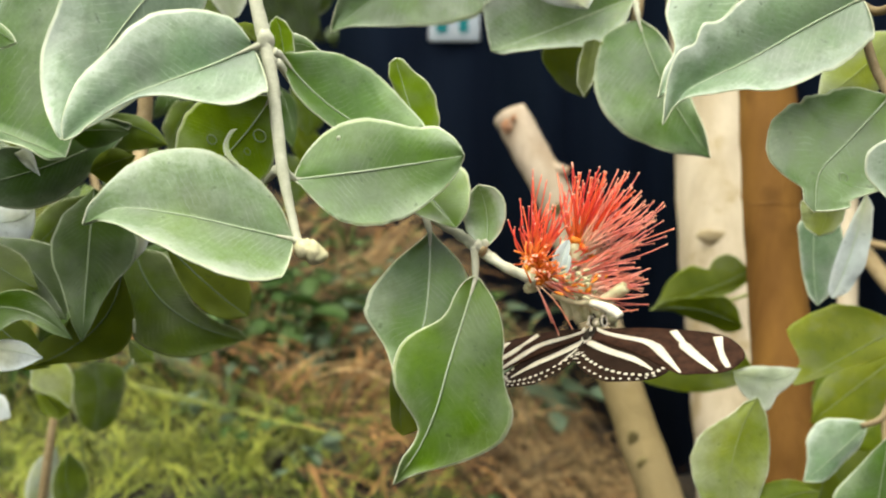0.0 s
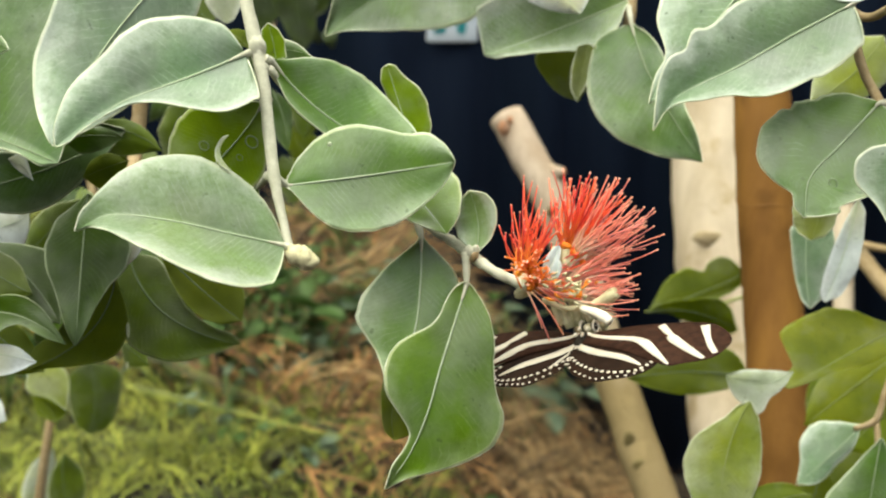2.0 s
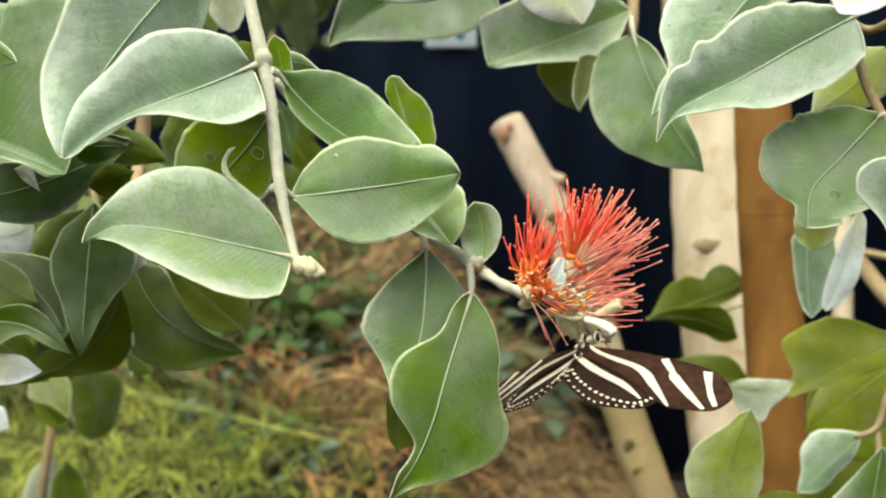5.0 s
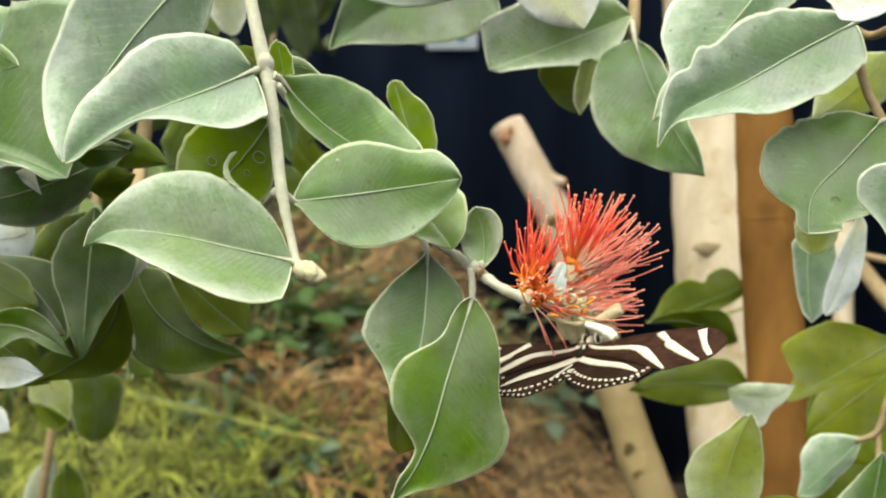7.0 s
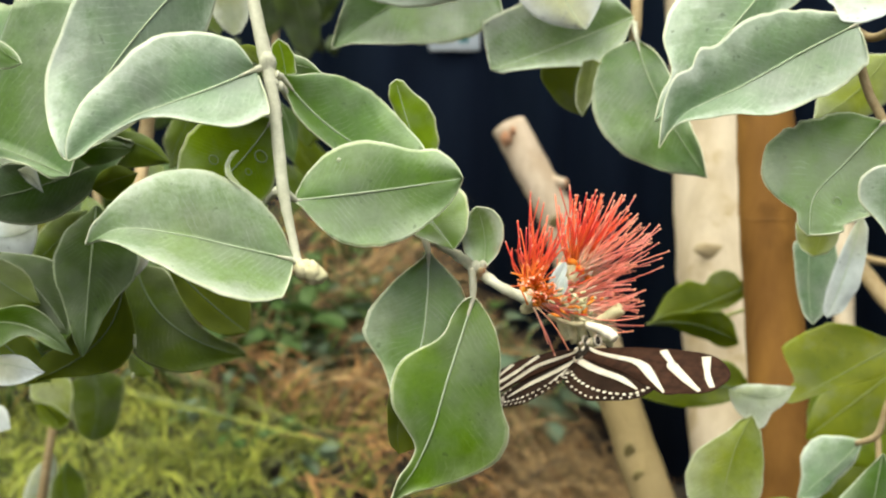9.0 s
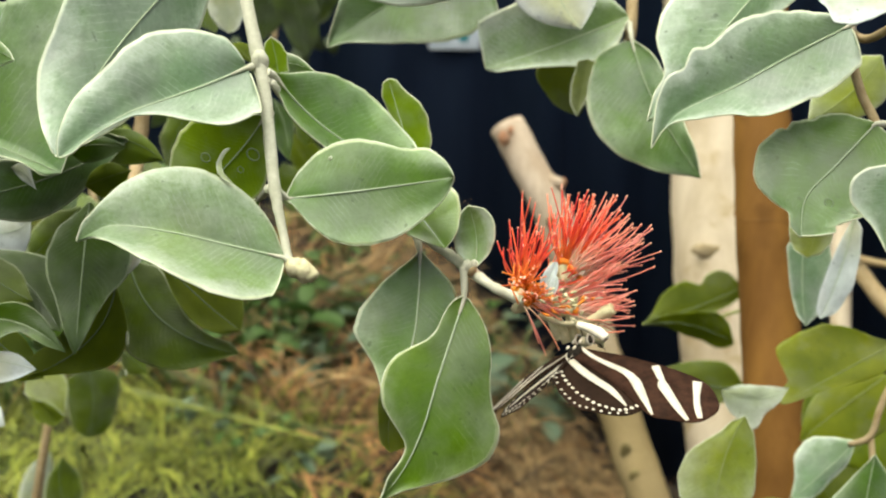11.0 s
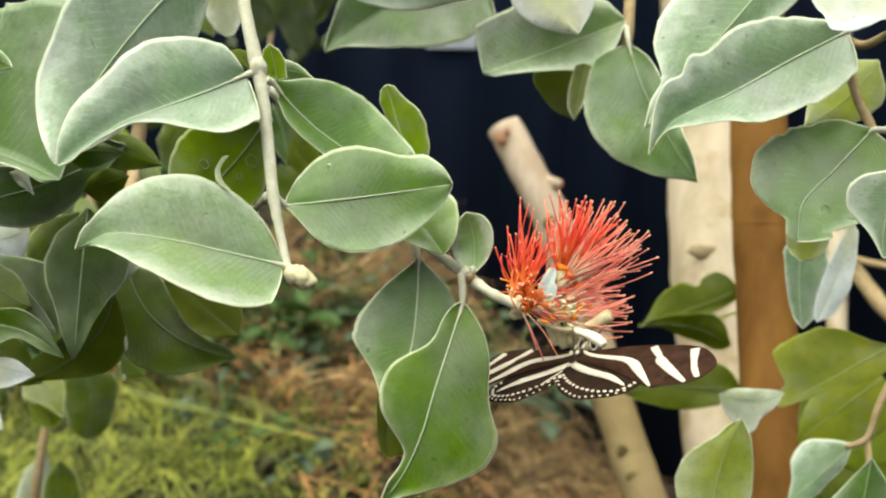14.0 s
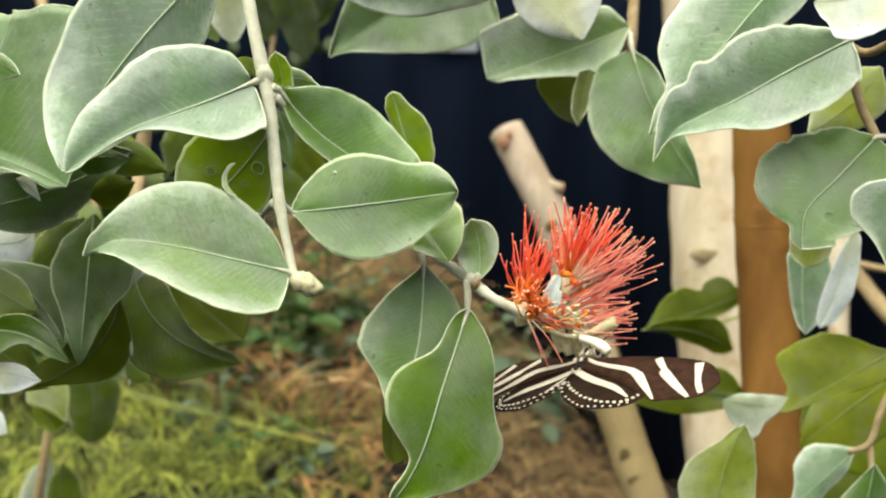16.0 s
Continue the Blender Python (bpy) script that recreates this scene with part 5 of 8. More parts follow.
leaf(b, ((-9.77, 35.57, 99.78), (-10.46, 35.14, 98.20), (-12.44, 34.82, 96.99)), (0.28, -0.91, 0.31),
     (0.07, 0.17, 0.31, 0.50, 0.71, 0.89, 0.99, 1.05, 1.03, 0.93, 0.77, 0.62, 0.49, 0.36, 0.26, 0.17, 0.10, 0.04),
     (0.24, 0.50, 0.71, 0.82, 0.88, 0.90, 0.90, 0.88, 0.83, 0.78, 0.72, 0.68, 0.66, 0.65, 0.64, 0.60, 0.46, 0.22), (-0.1, -0.2), 'moss')
leaf(b, ((-14.69, 35.87, 98.97), (-13.47, 35.55, 97.79), (-12.08, 35.28, 96.78)), (0.34, -0.89, 0.31),
     (0.06, 0.15, 0.26, 0.37, 0.47, 0.53, 0.58, 0.61, 0.63, 0.63, 0.61, 0.58, 0.53, 0.45, 0.36, 0.26, 0.15, 0.06),
     (0.10, 0.25, 0.45, 0.67, 0.81, 0.88, 0.90, 0.90, 0.87, 0.84, 0.79, 0.74, 0.67, 0.59, 0.50, 0.39, 0.23, 0.09), (-0.25, -0.1), 'moss')
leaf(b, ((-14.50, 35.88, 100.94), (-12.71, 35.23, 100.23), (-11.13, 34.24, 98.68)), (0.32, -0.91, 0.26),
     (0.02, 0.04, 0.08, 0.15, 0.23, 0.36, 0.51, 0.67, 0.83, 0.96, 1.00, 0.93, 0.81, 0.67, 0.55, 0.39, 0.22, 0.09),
     (0.23, 0.52, 0.79, 0.96, 1.05, 1.07, 1.07, 1.04, 1.00, 0.94, 0.90, 0.87, 0.85, 0.81, 0.75, 0.65, 0.45, 0.20), (-0.25, -0.1), 'shade_green')
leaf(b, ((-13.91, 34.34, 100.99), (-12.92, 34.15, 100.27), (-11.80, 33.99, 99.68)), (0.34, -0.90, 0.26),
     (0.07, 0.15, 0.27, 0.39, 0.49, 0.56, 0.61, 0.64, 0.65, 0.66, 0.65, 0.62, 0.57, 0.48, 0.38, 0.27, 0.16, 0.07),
     (0.06, 0.13, 0.25, 0.39, 0.53, 0.63, 0.70, 0.73, 0.73, 0.72, 0.69, 0.65, 0.59, 0.52, 0.42, 0.30, 0.17, 0.07), (-0.3, 0), 'shade_olive')
leaf(b, ((-9.48, 36.71, 104.06), (-11.52, 35.44, 103.12), (-14.11, 35.25, 102.47)), (0.31, -0.93, 0.18),
     (0.06, 0.14, 0.24, 0.35, 0.46, 0.58, 0.74, 0.88, 0.98, 1.05, 1.08, 1.08, 1.03, 0.92, 0.80, 0.61, 0.36, 0.15),
     (0.20, 0.44, 0.61, 0.69, 0.70, 0.70, 0.70, 0.68, 0.64, 0.63, 0.67, 0.79, 0.89, 0.89, 0.79, 0.61, 0.36, 0.15), (-0.2, -0.1), 'deep')
leaf(b, ((-12.40, 34.72, 103.56), (-12.03, 34.67, 103.40), (-11.64, 34.55, 102.93)), (0.32, -0.93, 0.18),
     (0.03, 0.07, 0.13, 0.21, 0.26, 0.28, 0.25, 0.22, 0.19, 0.16, 0.13, 0.10, 0.07, 0.05, 0.03, 0.02, 0.01, 0.00),
     (0.03, 0.06, 0.10, 0.13, 0.16, 0.17, 0.18, 0.18, 0.18, 0.18, 0.17, 0.15, 0.13, 0.11, 0.09, 0.06, 0.04, 0.02), (-0.25, -0.1), 'pale')
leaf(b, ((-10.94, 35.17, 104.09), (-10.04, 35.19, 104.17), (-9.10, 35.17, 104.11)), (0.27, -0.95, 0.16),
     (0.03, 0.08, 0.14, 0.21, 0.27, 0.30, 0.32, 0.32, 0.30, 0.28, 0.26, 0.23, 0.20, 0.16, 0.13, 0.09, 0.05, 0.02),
     (0.08, 0.19, 0.31, 0.43, 0.50, 0.53, 0.54, 0.54, 0.52, 0.49, 0.46, 0.41, 0.36, 0.30, 0.25, 0.18, 0.11, 0.05), (-0.25, -0.1), 'shade_green')
leaf(b, ((-10.80, 36.71, 104.06), (-9.55, 36.71, 104.06), (-8.35, 36.55, 103.46)), (0.25, -0.96, 0.16),
     (0.02, 0.06, 0.11, 0.18, 0.24, 0.28, 0.31, 0.33, 0.34, 0.35, 0.34, 0.32, 0.28, 0.24, 0.20, 0.14, 0.08, 0.03),
     (0.17, 0.38, 0.57, 0.71, 0.78, 0.82, 0.83, 0.82, 0.81, 0.78, 0.74, 0.68, 0.61, 0.53, 0.45, 0.34, 0.21, 0.09), (-0.25, -0.1), 'shade_olive')
leaf(b, ((-9.09, 35.49, 103.36), (-9.76, 35.44, 103.15), (-10.46, 35.36, 102.88)), (0.26, -0.95, 0.18),
     (0.05, 0.12, 0.21, 0.30, 0.38, 0.43, 0.47, 0.50, 0.52, 0.54, 0.55, 0.54, 0.53, 0.49, 0.42, 0.31, 0.18, 0.07),
     (0.03, 0.08, 0.14, 0.23, 0.30, 0.36, 0.40, 0.41, 0.42, 0.41, 0.39, 0.37, 0.34, 0.29, 0.24, 0.17, 0.10, 0.04), (-0.1, -0.25), 'olive')
leaf(b, ((-15.30, 38.91, 100.65), (-14.19, 38.87, 100.53), (-13.41, 38.99, 100.96)), (0.34, -0.91, 0.22),
     (0.07, 0.16, 0.26, 0.36, 0.43, 0.48, 0.51, 0.52, 0.53, 0.52, 0.50, 0.48, 0.45, 0.40, 0.34, 0.27, 0.18, 0.08),
     (0.04, 0.09, 0.17, 0.27, 0.38, 0.49, 0.57, 0.64, 0.71, 0.77, 0.83, 0.83, 0.72, 0.56, 0.44, 0.30, 0.16, 0.06), (-0.25, -0.1), 'pale')
leaf(b, ((-12.36, 41.05, 100.94), (-13.14, 40.83, 100.09), (-14.12, 40.57, 99.15)), (0.30, -0.93, 0.23),
     (0.07, 0.17, 0.31, 0.47, 0.60, 0.69, 0.74, 0.77, 0.78, 0.78, 0.77, 0.74, 0.69, 0.60, 0.49, 0.35, 0.19, 0.08),
     (0.06, 0.14, 0.24, 0.36, 0.46, 0.55, 0.60, 0.64, 0.66, 0.67, 0.67, 0.66, 0.62, 0.57, 0.48, 0.36, 0.21, 0.09), (-0.1, -0.25), 'shade_olive')
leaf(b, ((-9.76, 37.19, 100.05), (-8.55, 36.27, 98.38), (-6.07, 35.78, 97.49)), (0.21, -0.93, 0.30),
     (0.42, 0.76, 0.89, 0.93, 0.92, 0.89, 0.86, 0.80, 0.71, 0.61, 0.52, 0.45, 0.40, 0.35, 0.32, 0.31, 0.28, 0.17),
     (0.13, 0.35, 0.61, 0.82, 0.93, 1.05, 1.23, 1.42, 1.45, 1.39, 1.30, 1.17, 0.99, 0.76, 0.55, 0.37, 0.21, 0.08), (0.1, -0.2), 'shade_olive')
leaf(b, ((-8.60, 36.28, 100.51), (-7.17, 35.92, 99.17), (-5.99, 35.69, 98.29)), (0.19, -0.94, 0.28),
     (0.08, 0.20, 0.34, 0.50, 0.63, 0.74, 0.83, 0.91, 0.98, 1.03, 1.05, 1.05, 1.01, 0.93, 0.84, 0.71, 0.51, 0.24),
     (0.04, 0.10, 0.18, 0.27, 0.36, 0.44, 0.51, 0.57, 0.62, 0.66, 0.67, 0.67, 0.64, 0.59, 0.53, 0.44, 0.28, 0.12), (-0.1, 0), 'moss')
leaf(b, ((-13.33, 32.90, 98.33), (-12.20, 32.85, 98.17), (-11.43, 32.81, 98.00)), (0.33, -0.89, 0.32),
     (0.02, 0.06, 0.1, 0.15, 0.19, 0.23, 0.26, 0.28, 0.3, 0.31, 0.31, 0.29, 0.26, 0.21, 0.16, 0.11, 0.06, 0.02),
     (0.06, 0.14, 0.26, 0.39, 0.5, 0.58, 0.62, 0.64, 0.62, 0.6, 0.56, 0.51, 0.45, 0.38, 0.31, 0.22, 0.13, 0.06), (-0.25, -0.1), 'pale')
leaf(b, ((-20.17, 56.52, 89.12), (-19.05, 56.30, 88.31), (-18.36, 55.93, 86.91)), (0.30, -0.89, 0.34),
     (0.08, 0.21, 0.39, 0.61, 0.76, 0.79, 0.79, 0.77, 0.75, 0.71, 0.65, 0.55, 0.44, 0.32, 0.23, 0.15, 0.08, 0.03),
     (0.26, 0.61, 0.89, 1.07, 1.15, 1.19, 1.18, 1.14, 1.07, 0.95, 0.80, 0.65, 0.53, 0.43, 0.34, 0.26, 0.16, 0.07), (-0.25, -0.1), 'faded')
leaf(b, ((-22.41, 73.48, 82.85), (-22.05, 72.91, 80.75), (-22.41, 72.30, 78.44)), (0.27, -0.89, 0.36),
     (0.30, 0.84, 1.42, 1.69, 1.74, 1.72, 1.66, 1.59, 1.53, 1.46, 1.40, 1.34, 1.28, 1.19, 1.07, 0.88, 0.55, 0.22),
     (1.04, 1.40, 1.56, 1.66, 1.71, 1.74, 1.74, 1.72, 1.69, 1.65, 1.60, 1.54, 1.46, 1.36, 1.25, 1.10, 0.87, 0.49), (-0.25, -0.1), 'shade_olive')
leaf(b, ((-25.40, 73.92, 76.77), (-26.15, 73.44, 74.98), (-27.33, 72.81, 72.65)), (0.31, -0.86, 0.41),
     (0.07, 0.18, 0.32, 0.48, 0.63, 0.75, 0.86, 0.97, 1.06, 1.13, 1.19, 1.20, 1.16, 1.04, 0.86, 0.62, 0.35, 0.14),
     (0.11, 0.27, 0.45, 0.65, 0.79, 0.87, 0.92, 0.96, 0.96, 0.94, 0.90, 0.84, 0.76, 0.66, 0.54, 0.39, 0.23, 0.10), (-0.25, -0.1), 'silver')
leaf(b, ((-23.12, 69.21, 78.51), (-23.19, 68.76, 76.83), (-22.77, 68.22, 74.82)), (0.29, -0.86, 0.42),
     (0.18, 0.41, 0.68, 0.93, 1.09, 1.19, 1.26, 1.29, 1.31, 1.31, 1.29, 1.25, 1.19, 1.09, 0.98, 0.83, 0.56, 0.25),
     (0.06, 0.14, 0.26, 0.41, 0.56, 0.69, 0.79, 0.85, 0.89, 0.92, 0.94, 0.93, 0.89, 0.81, 0.67, 0.48, 0.27, 0.11), (-0.25, -0.1), 'shade_olive')
leaf(b, ((-18.89, 46.74, 91.25), (-18.20, 46.65, 90.92), (-17.73, 46.50, 90.36)), (0.34, -0.87, 0.36),
     (0.02, 0.04, 0.08, 0.13, 0.19, 0.25, 0.31, 0.34, 0.34, 0.31, 0.27, 0.22, 0.16, 0.11, 0.08, 0.05, 0.02, 0.01),
     (0.07, 0.15, 0.25, 0.36, 0.44, 0.52, 0.57, 0.62, 0.65, 0.67, 0.69, 0.69, 0.68, 0.66, 0.62, 0.54, 0.40, 0.18), (-0.25, -0.1), 'pale')
leaf(b, ((-10.90, 39.77, 96.13), (-10.37, 39.66, 95.72), (-9.92, 39.55, 95.34)), (0.24, -0.91, 0.33),
     (0.03, 0.06, 0.11, 0.16, 0.22, 0.28, 0.32, 0.34, 0.35, 0.34, 0.31, 0.28, 0.23, 0.18, 0.13, 0.09, 0.05, 0.02),
     (0.03, 0.08, 0.14, 0.21, 0.29, 0.35, 0.41, 0.46, 0.47, 0.47, 0.45, 0.41, 0.35, 0.28, 0.21, 0.15, 0.08, 0.04), (-0.25, -0.1), 'shade_olive')
leaf(b, ((-20.84, 58.03, 87.03), (-19.69, 57.66, 85.64), (-18.88, 57.81, 86.20)), (0.30, -0.88, 0.37),
     (0.18, 0.41, 0.67, 0.87, 1.00, 1.06, 1.10, 1.12, 1.12, 1.11, 1.11, 1.13, 1.30, 1.47, 1.62, 1.71, 1.71, 1.61),
     (0.01, 0.02, 0.06, 0.11, 0.16, 0.21, 0.24, 0.22, 0.12, 0.11, 0.09, 0.08, 0.07, 0.05, 0.04, 0.03, 0.02, 0.01), (-0.25, -0.1), 'olive')
leaf(b, ((-6.82, 50.04, 103.58), (-6.31, 49.71, 102.35), (-6.13, 49.37, 101.07)), (0.12, -0.98, 0.15),
     (0.04, 0.09, 0.17, 0.27, 0.35, 0.39, 0.41, 0.39, 0.36, 0.32, 0.28, 0.24, 0.20, 0.16, 0.12, 0.08, 0.04, 0.02),
     (0.05, 0.10, 0.18, 0.26, 0.33, 0.38, 0.43, 0.46, 0.49, 0.50, 0.51, 0.51, 0.48, 0.44, 0.38, 0.29, 0.18, 0.07), (-0.25, -0.1), 'shade_green')
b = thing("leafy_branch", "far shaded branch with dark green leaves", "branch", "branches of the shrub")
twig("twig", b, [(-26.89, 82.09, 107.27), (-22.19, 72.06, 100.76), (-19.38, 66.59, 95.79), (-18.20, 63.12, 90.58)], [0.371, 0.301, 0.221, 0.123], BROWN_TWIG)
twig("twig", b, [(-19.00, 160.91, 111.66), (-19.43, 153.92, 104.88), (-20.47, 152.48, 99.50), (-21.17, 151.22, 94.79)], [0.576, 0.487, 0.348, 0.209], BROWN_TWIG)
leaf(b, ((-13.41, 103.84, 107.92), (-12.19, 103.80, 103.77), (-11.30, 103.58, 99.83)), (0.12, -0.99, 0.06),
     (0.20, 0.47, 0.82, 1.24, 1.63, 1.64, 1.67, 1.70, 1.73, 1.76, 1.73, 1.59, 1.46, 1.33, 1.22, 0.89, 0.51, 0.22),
     (0.39, 0.90, 1.53, 2.00, 1.96, 1.92, 1.87, 1.82, 1.77, 1.71, 1.61, 1.51, 1.41, 1.30, 1.21, 1.01, 0.60, 0.26), (-0.2, 0.1), 'far_shade')
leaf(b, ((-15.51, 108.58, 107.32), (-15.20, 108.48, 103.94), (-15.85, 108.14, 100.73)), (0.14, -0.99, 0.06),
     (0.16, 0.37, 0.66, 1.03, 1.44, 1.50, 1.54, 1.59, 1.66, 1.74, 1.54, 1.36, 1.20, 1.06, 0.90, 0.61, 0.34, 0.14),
     (0.36, 0.79, 1.29, 1.81, 1.84, 1.84, 1.84, 1.83, 1.80, 1.76, 1.71, 1.60, 1.46, 1.30, 1.16, 0.99, 0.61, 0.27), (0.1, -0.2), 'far_shade')
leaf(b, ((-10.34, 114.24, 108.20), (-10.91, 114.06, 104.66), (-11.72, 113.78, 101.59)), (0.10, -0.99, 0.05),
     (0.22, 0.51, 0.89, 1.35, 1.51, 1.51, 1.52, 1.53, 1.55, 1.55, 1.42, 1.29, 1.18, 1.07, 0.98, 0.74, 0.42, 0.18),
     (0.17, 0.40, 0.68, 1.01, 1.33, 1.42, 1.44, 1.45, 1.46, 1.47, 1.47, 1.45, 1.32, 1.18, 1.06, 0.94, 0.71, 0.31), (-0.2, 0.2), 'far_shade')
leaf(b, ((-10.59, 93.42, 98.88), (-10.09, 93.16, 96.52), (-10.40, 92.73, 94.08)), (0.11, -0.93, 0.34),
     (0.13, 0.31, 0.56, 0.88, 1.22, 1.25, 1.29, 1.35, 1.42, 1.36, 1.22, 1.09, 0.97, 0.88, 0.65, 0.44, 0.25, 0.10),
     (0.34, 0.75, 1.20, 1.42, 1.44, 1.46, 1.46, 1.46, 1.44, 1.41, 1.36, 1.29, 1.21, 1.12, 1.03, 0.93, 0.60, 0.27), (-0.2, 0.1), 'shade_olive')
leaf(b, ((-12.08, 97.66, 94.23), (-10.95, 97.43, 92.18), (-9.36, 97.31, 90.67)), (0.11, -0.98, 0.18),
     (0.36, 0.79, 1.10, 1.19, 1.27, 1.33, 1.39, 1.43, 1.47, 1.50, 1.52, 1.46, 1.39, 1.31, 1.23, 1.15, 1.05, 0.97),
     (0.14, 0.32, 0.58, 0.89, 0.92, 0.95, 0.99, 1.05, 1.12, 1.13, 1.07, 1.02, 0.99, 0.97, 0.96, 0.78, 0.43, 0.18), (0.1, -0.2), 'olive')
leaf(b, ((-13.40, 102.05, 91.06), (-12.31, 101.81, 89.15), (-12.60, 101.31, 87.04)), (0.12, -0.91, 0.39),
     (0.07, 0.17, 0.32, 0.52, 0.75, 1.04, 1.13, 1.08, 1.05, 1.06, 1.09, 1.02, 0.88, 0.77, 0.70, 0.55, 0.30, 0.12),
     (0.55, 1.11, 1.41, 1.48, 1.53, 1.57, 1.59, 1.61, 1.61, 1.60, 1.58, 1.55, 1.49, 1.38, 1.26, 1.12, 0.93, 0.61), (-0.2, 0.1), 'shade_olive')
leaf(b, ((-12.28, 59.85, 101.59), (-13.03, 59.50, 100.37), (-13.52, 59.12, 98.87)), (0.21, -0.91, 0.36),
     (0.12, 0.27, 0.44, 0.64, 0.81, 0.89, 0.90, 0.91, 0.91, 0.91, 0.91, 0.90, 0.88, 0.86, 0.69, 0.50, 0.30, 0.13),
     (0.10, 0.23, 0.41, 0.65, 0.73, 0.71, 0.69, 0.68, 0.68, 0.68, 0.69, 0.58, 0.46, 0.35, 0.26, 0.18, 0.10, 0.04), (-0.2, 0.1), 'shade_olive')
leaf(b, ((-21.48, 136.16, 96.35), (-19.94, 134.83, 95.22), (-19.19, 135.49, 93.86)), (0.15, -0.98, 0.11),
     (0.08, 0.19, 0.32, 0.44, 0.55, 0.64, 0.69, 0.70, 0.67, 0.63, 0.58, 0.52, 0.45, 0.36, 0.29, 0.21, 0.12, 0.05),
     (0.17, 0.38, 0.58, 0.76, 0.90, 0.99, 1.04, 1.05, 1.03, 1.00, 0.96, 0.90, 0.82, 0.71, 0.60, 0.46, 0.29, 0.13), (0.113, -0.232), 'far_shade')
leaf(b, ((-19.38, 63.65, 96.79), (-19.82, 62.40, 95.99), (-20.76, 63.10, 94.75)), (0.30, -0.93, 0.21),
     (0.09, 0.21, 0.33, 0.44, 0.53, 0.59, 0.63, 0.64, 0.63, 0.60, 0.57, 0.53, 0.47, 0.40, 0.33, 0.25, 0.15, 0.06),
     (0.06, 0.15, 0.25, 0.35, 0.43, 0.49, 0.53, 0.53, 0.52, 0.50, 0.46, 0.42, 0.37, 0.31, 0.25, 0.18, 0.11, 0.04), (0.016, 0.160), 'shade_green')
leaf(b, ((-20.59, 66.77, 90.57), (-19.25, 65.48, 89.62), (-18.41, 66.10, 88.08)), (0.27, -0.92, 0.29),
     (0.15, 0.35, 0.55, 0.75, 0.91, 1.02, 1.08, 1.09, 1.07, 1.03, 0.97, 0.90, 0.79, 0.67, 0.55, 0.41, 0.25, 0.10),
     (0.13, 0.32, 0.51, 0.70, 0.86, 0.97, 1.04, 1.05, 1.03, 0.99, 0.93, 0.85, 0.75, 0.63, 0.51, 0.38, 0.22, 0.09), (-0.353, -0.313), 'olive')
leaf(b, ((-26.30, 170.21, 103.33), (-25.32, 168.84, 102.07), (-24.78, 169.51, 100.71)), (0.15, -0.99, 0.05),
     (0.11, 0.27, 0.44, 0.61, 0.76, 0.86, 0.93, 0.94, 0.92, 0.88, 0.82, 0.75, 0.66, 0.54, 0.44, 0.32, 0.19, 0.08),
     (0.15, 0.35, 0.55, 0.73, 0.88, 0.99, 1.04, 1.05, 1.03, 0.99, 0.94, 0.87, 0.78, 0.66, 0.54, 0.41, 0.25, 0.11), (-0.370, 0.031), 'far_shade')
leaf(b, ((-18.72, 71.79, 98.96), (-18.66, 70.42, 97.70), (-19.16, 71.03, 96.09)), (0.25, -0.95, 0.17),
     (0.10, 0.24, 0.40, 0.54, 0.66, 0.75, 0.80, 0.81, 0.79, 0.76, 0.71, 0.65, 0.58, 0.48, 0.39, 0.29, 0.17, 0.07),
     (0.11, 0.26, 0.42, 0.57, 0.69, 0.78, 0.83, 0.84, 0.82, 0.79, 0.74, 0.68, 0.60, 0.51, 0.42, 0.31, 0.19, 0.08), (0.211, -0.292), 'olive')
leaf(b, ((-24.68, 66.99, 93.23), (-25.48, 65.61, 91.95), (-26.87, 66.15, 90.13)), (0.35, -0.90, 0.25),
     (0.16, 0.38, 0.60, 0.80, 0.96, 1.08, 1.14, 1.16, 1.14, 1.09, 1.03, 0.95, 0.85, 0.72, 0.59, 0.45, 0.27, 0.12),
     (0.13, 0.30, 0.49, 0.68, 0.84, 0.95, 1.02, 1.03, 1.01, 0.96, 0.90, 0.82, 0.72, 0.60, 0.49, 0.36, 0.21, 0.09), (-0.172, -0.115), 'shade_green')
leaf(b, ((-19.39, 166.09, 95.16), (-19.18, 164.59, 93.42), (-19.69, 165.10, 91.48)), (0.12, -0.99, 0.10),
     (0.08, 0.20, 0.34, 0.48, 0.60, 0.70, 0.76, 0.77, 0.75, 0.70, 0.65, 0.58, 0.50, 0.41, 0.33, 0.24, 0.13, 0.06),
     (0.23, 0.50, 0.73, 0.94, 1.09, 1.19, 1.24, 1.25, 1.24, 1.20, 1.15, 1.08, 0.98, 0.85, 0.72, 0.56, 0.35, 0.16), (-0.224, -0.163), 'far_shade')
leaf(b, ((-22.42, 60.33, 99.60), (-21.90, 58.91, 98.15), (-21.92, 59.45, 96.30)), (0.34, -0.92, 0.19),
     (0.17, 0.38, 0.59, 0.79, 0.94, 1.05, 1.10, 1.11, 1.10, 1.06, 1.00, 0.93, 0.83, 0.71, 0.58, 0.44, 0.27, 0.12),
     (0.11, 0.27, 0.44, 0.61, 0.76, 0.87, 0.94, 0.95, 0.93, 0.88, 0.83, 0.75, 0.66, 0.55, 0.44, 0.32, 0.19, 0.08), (0.213, -0.238), 'shade_green')
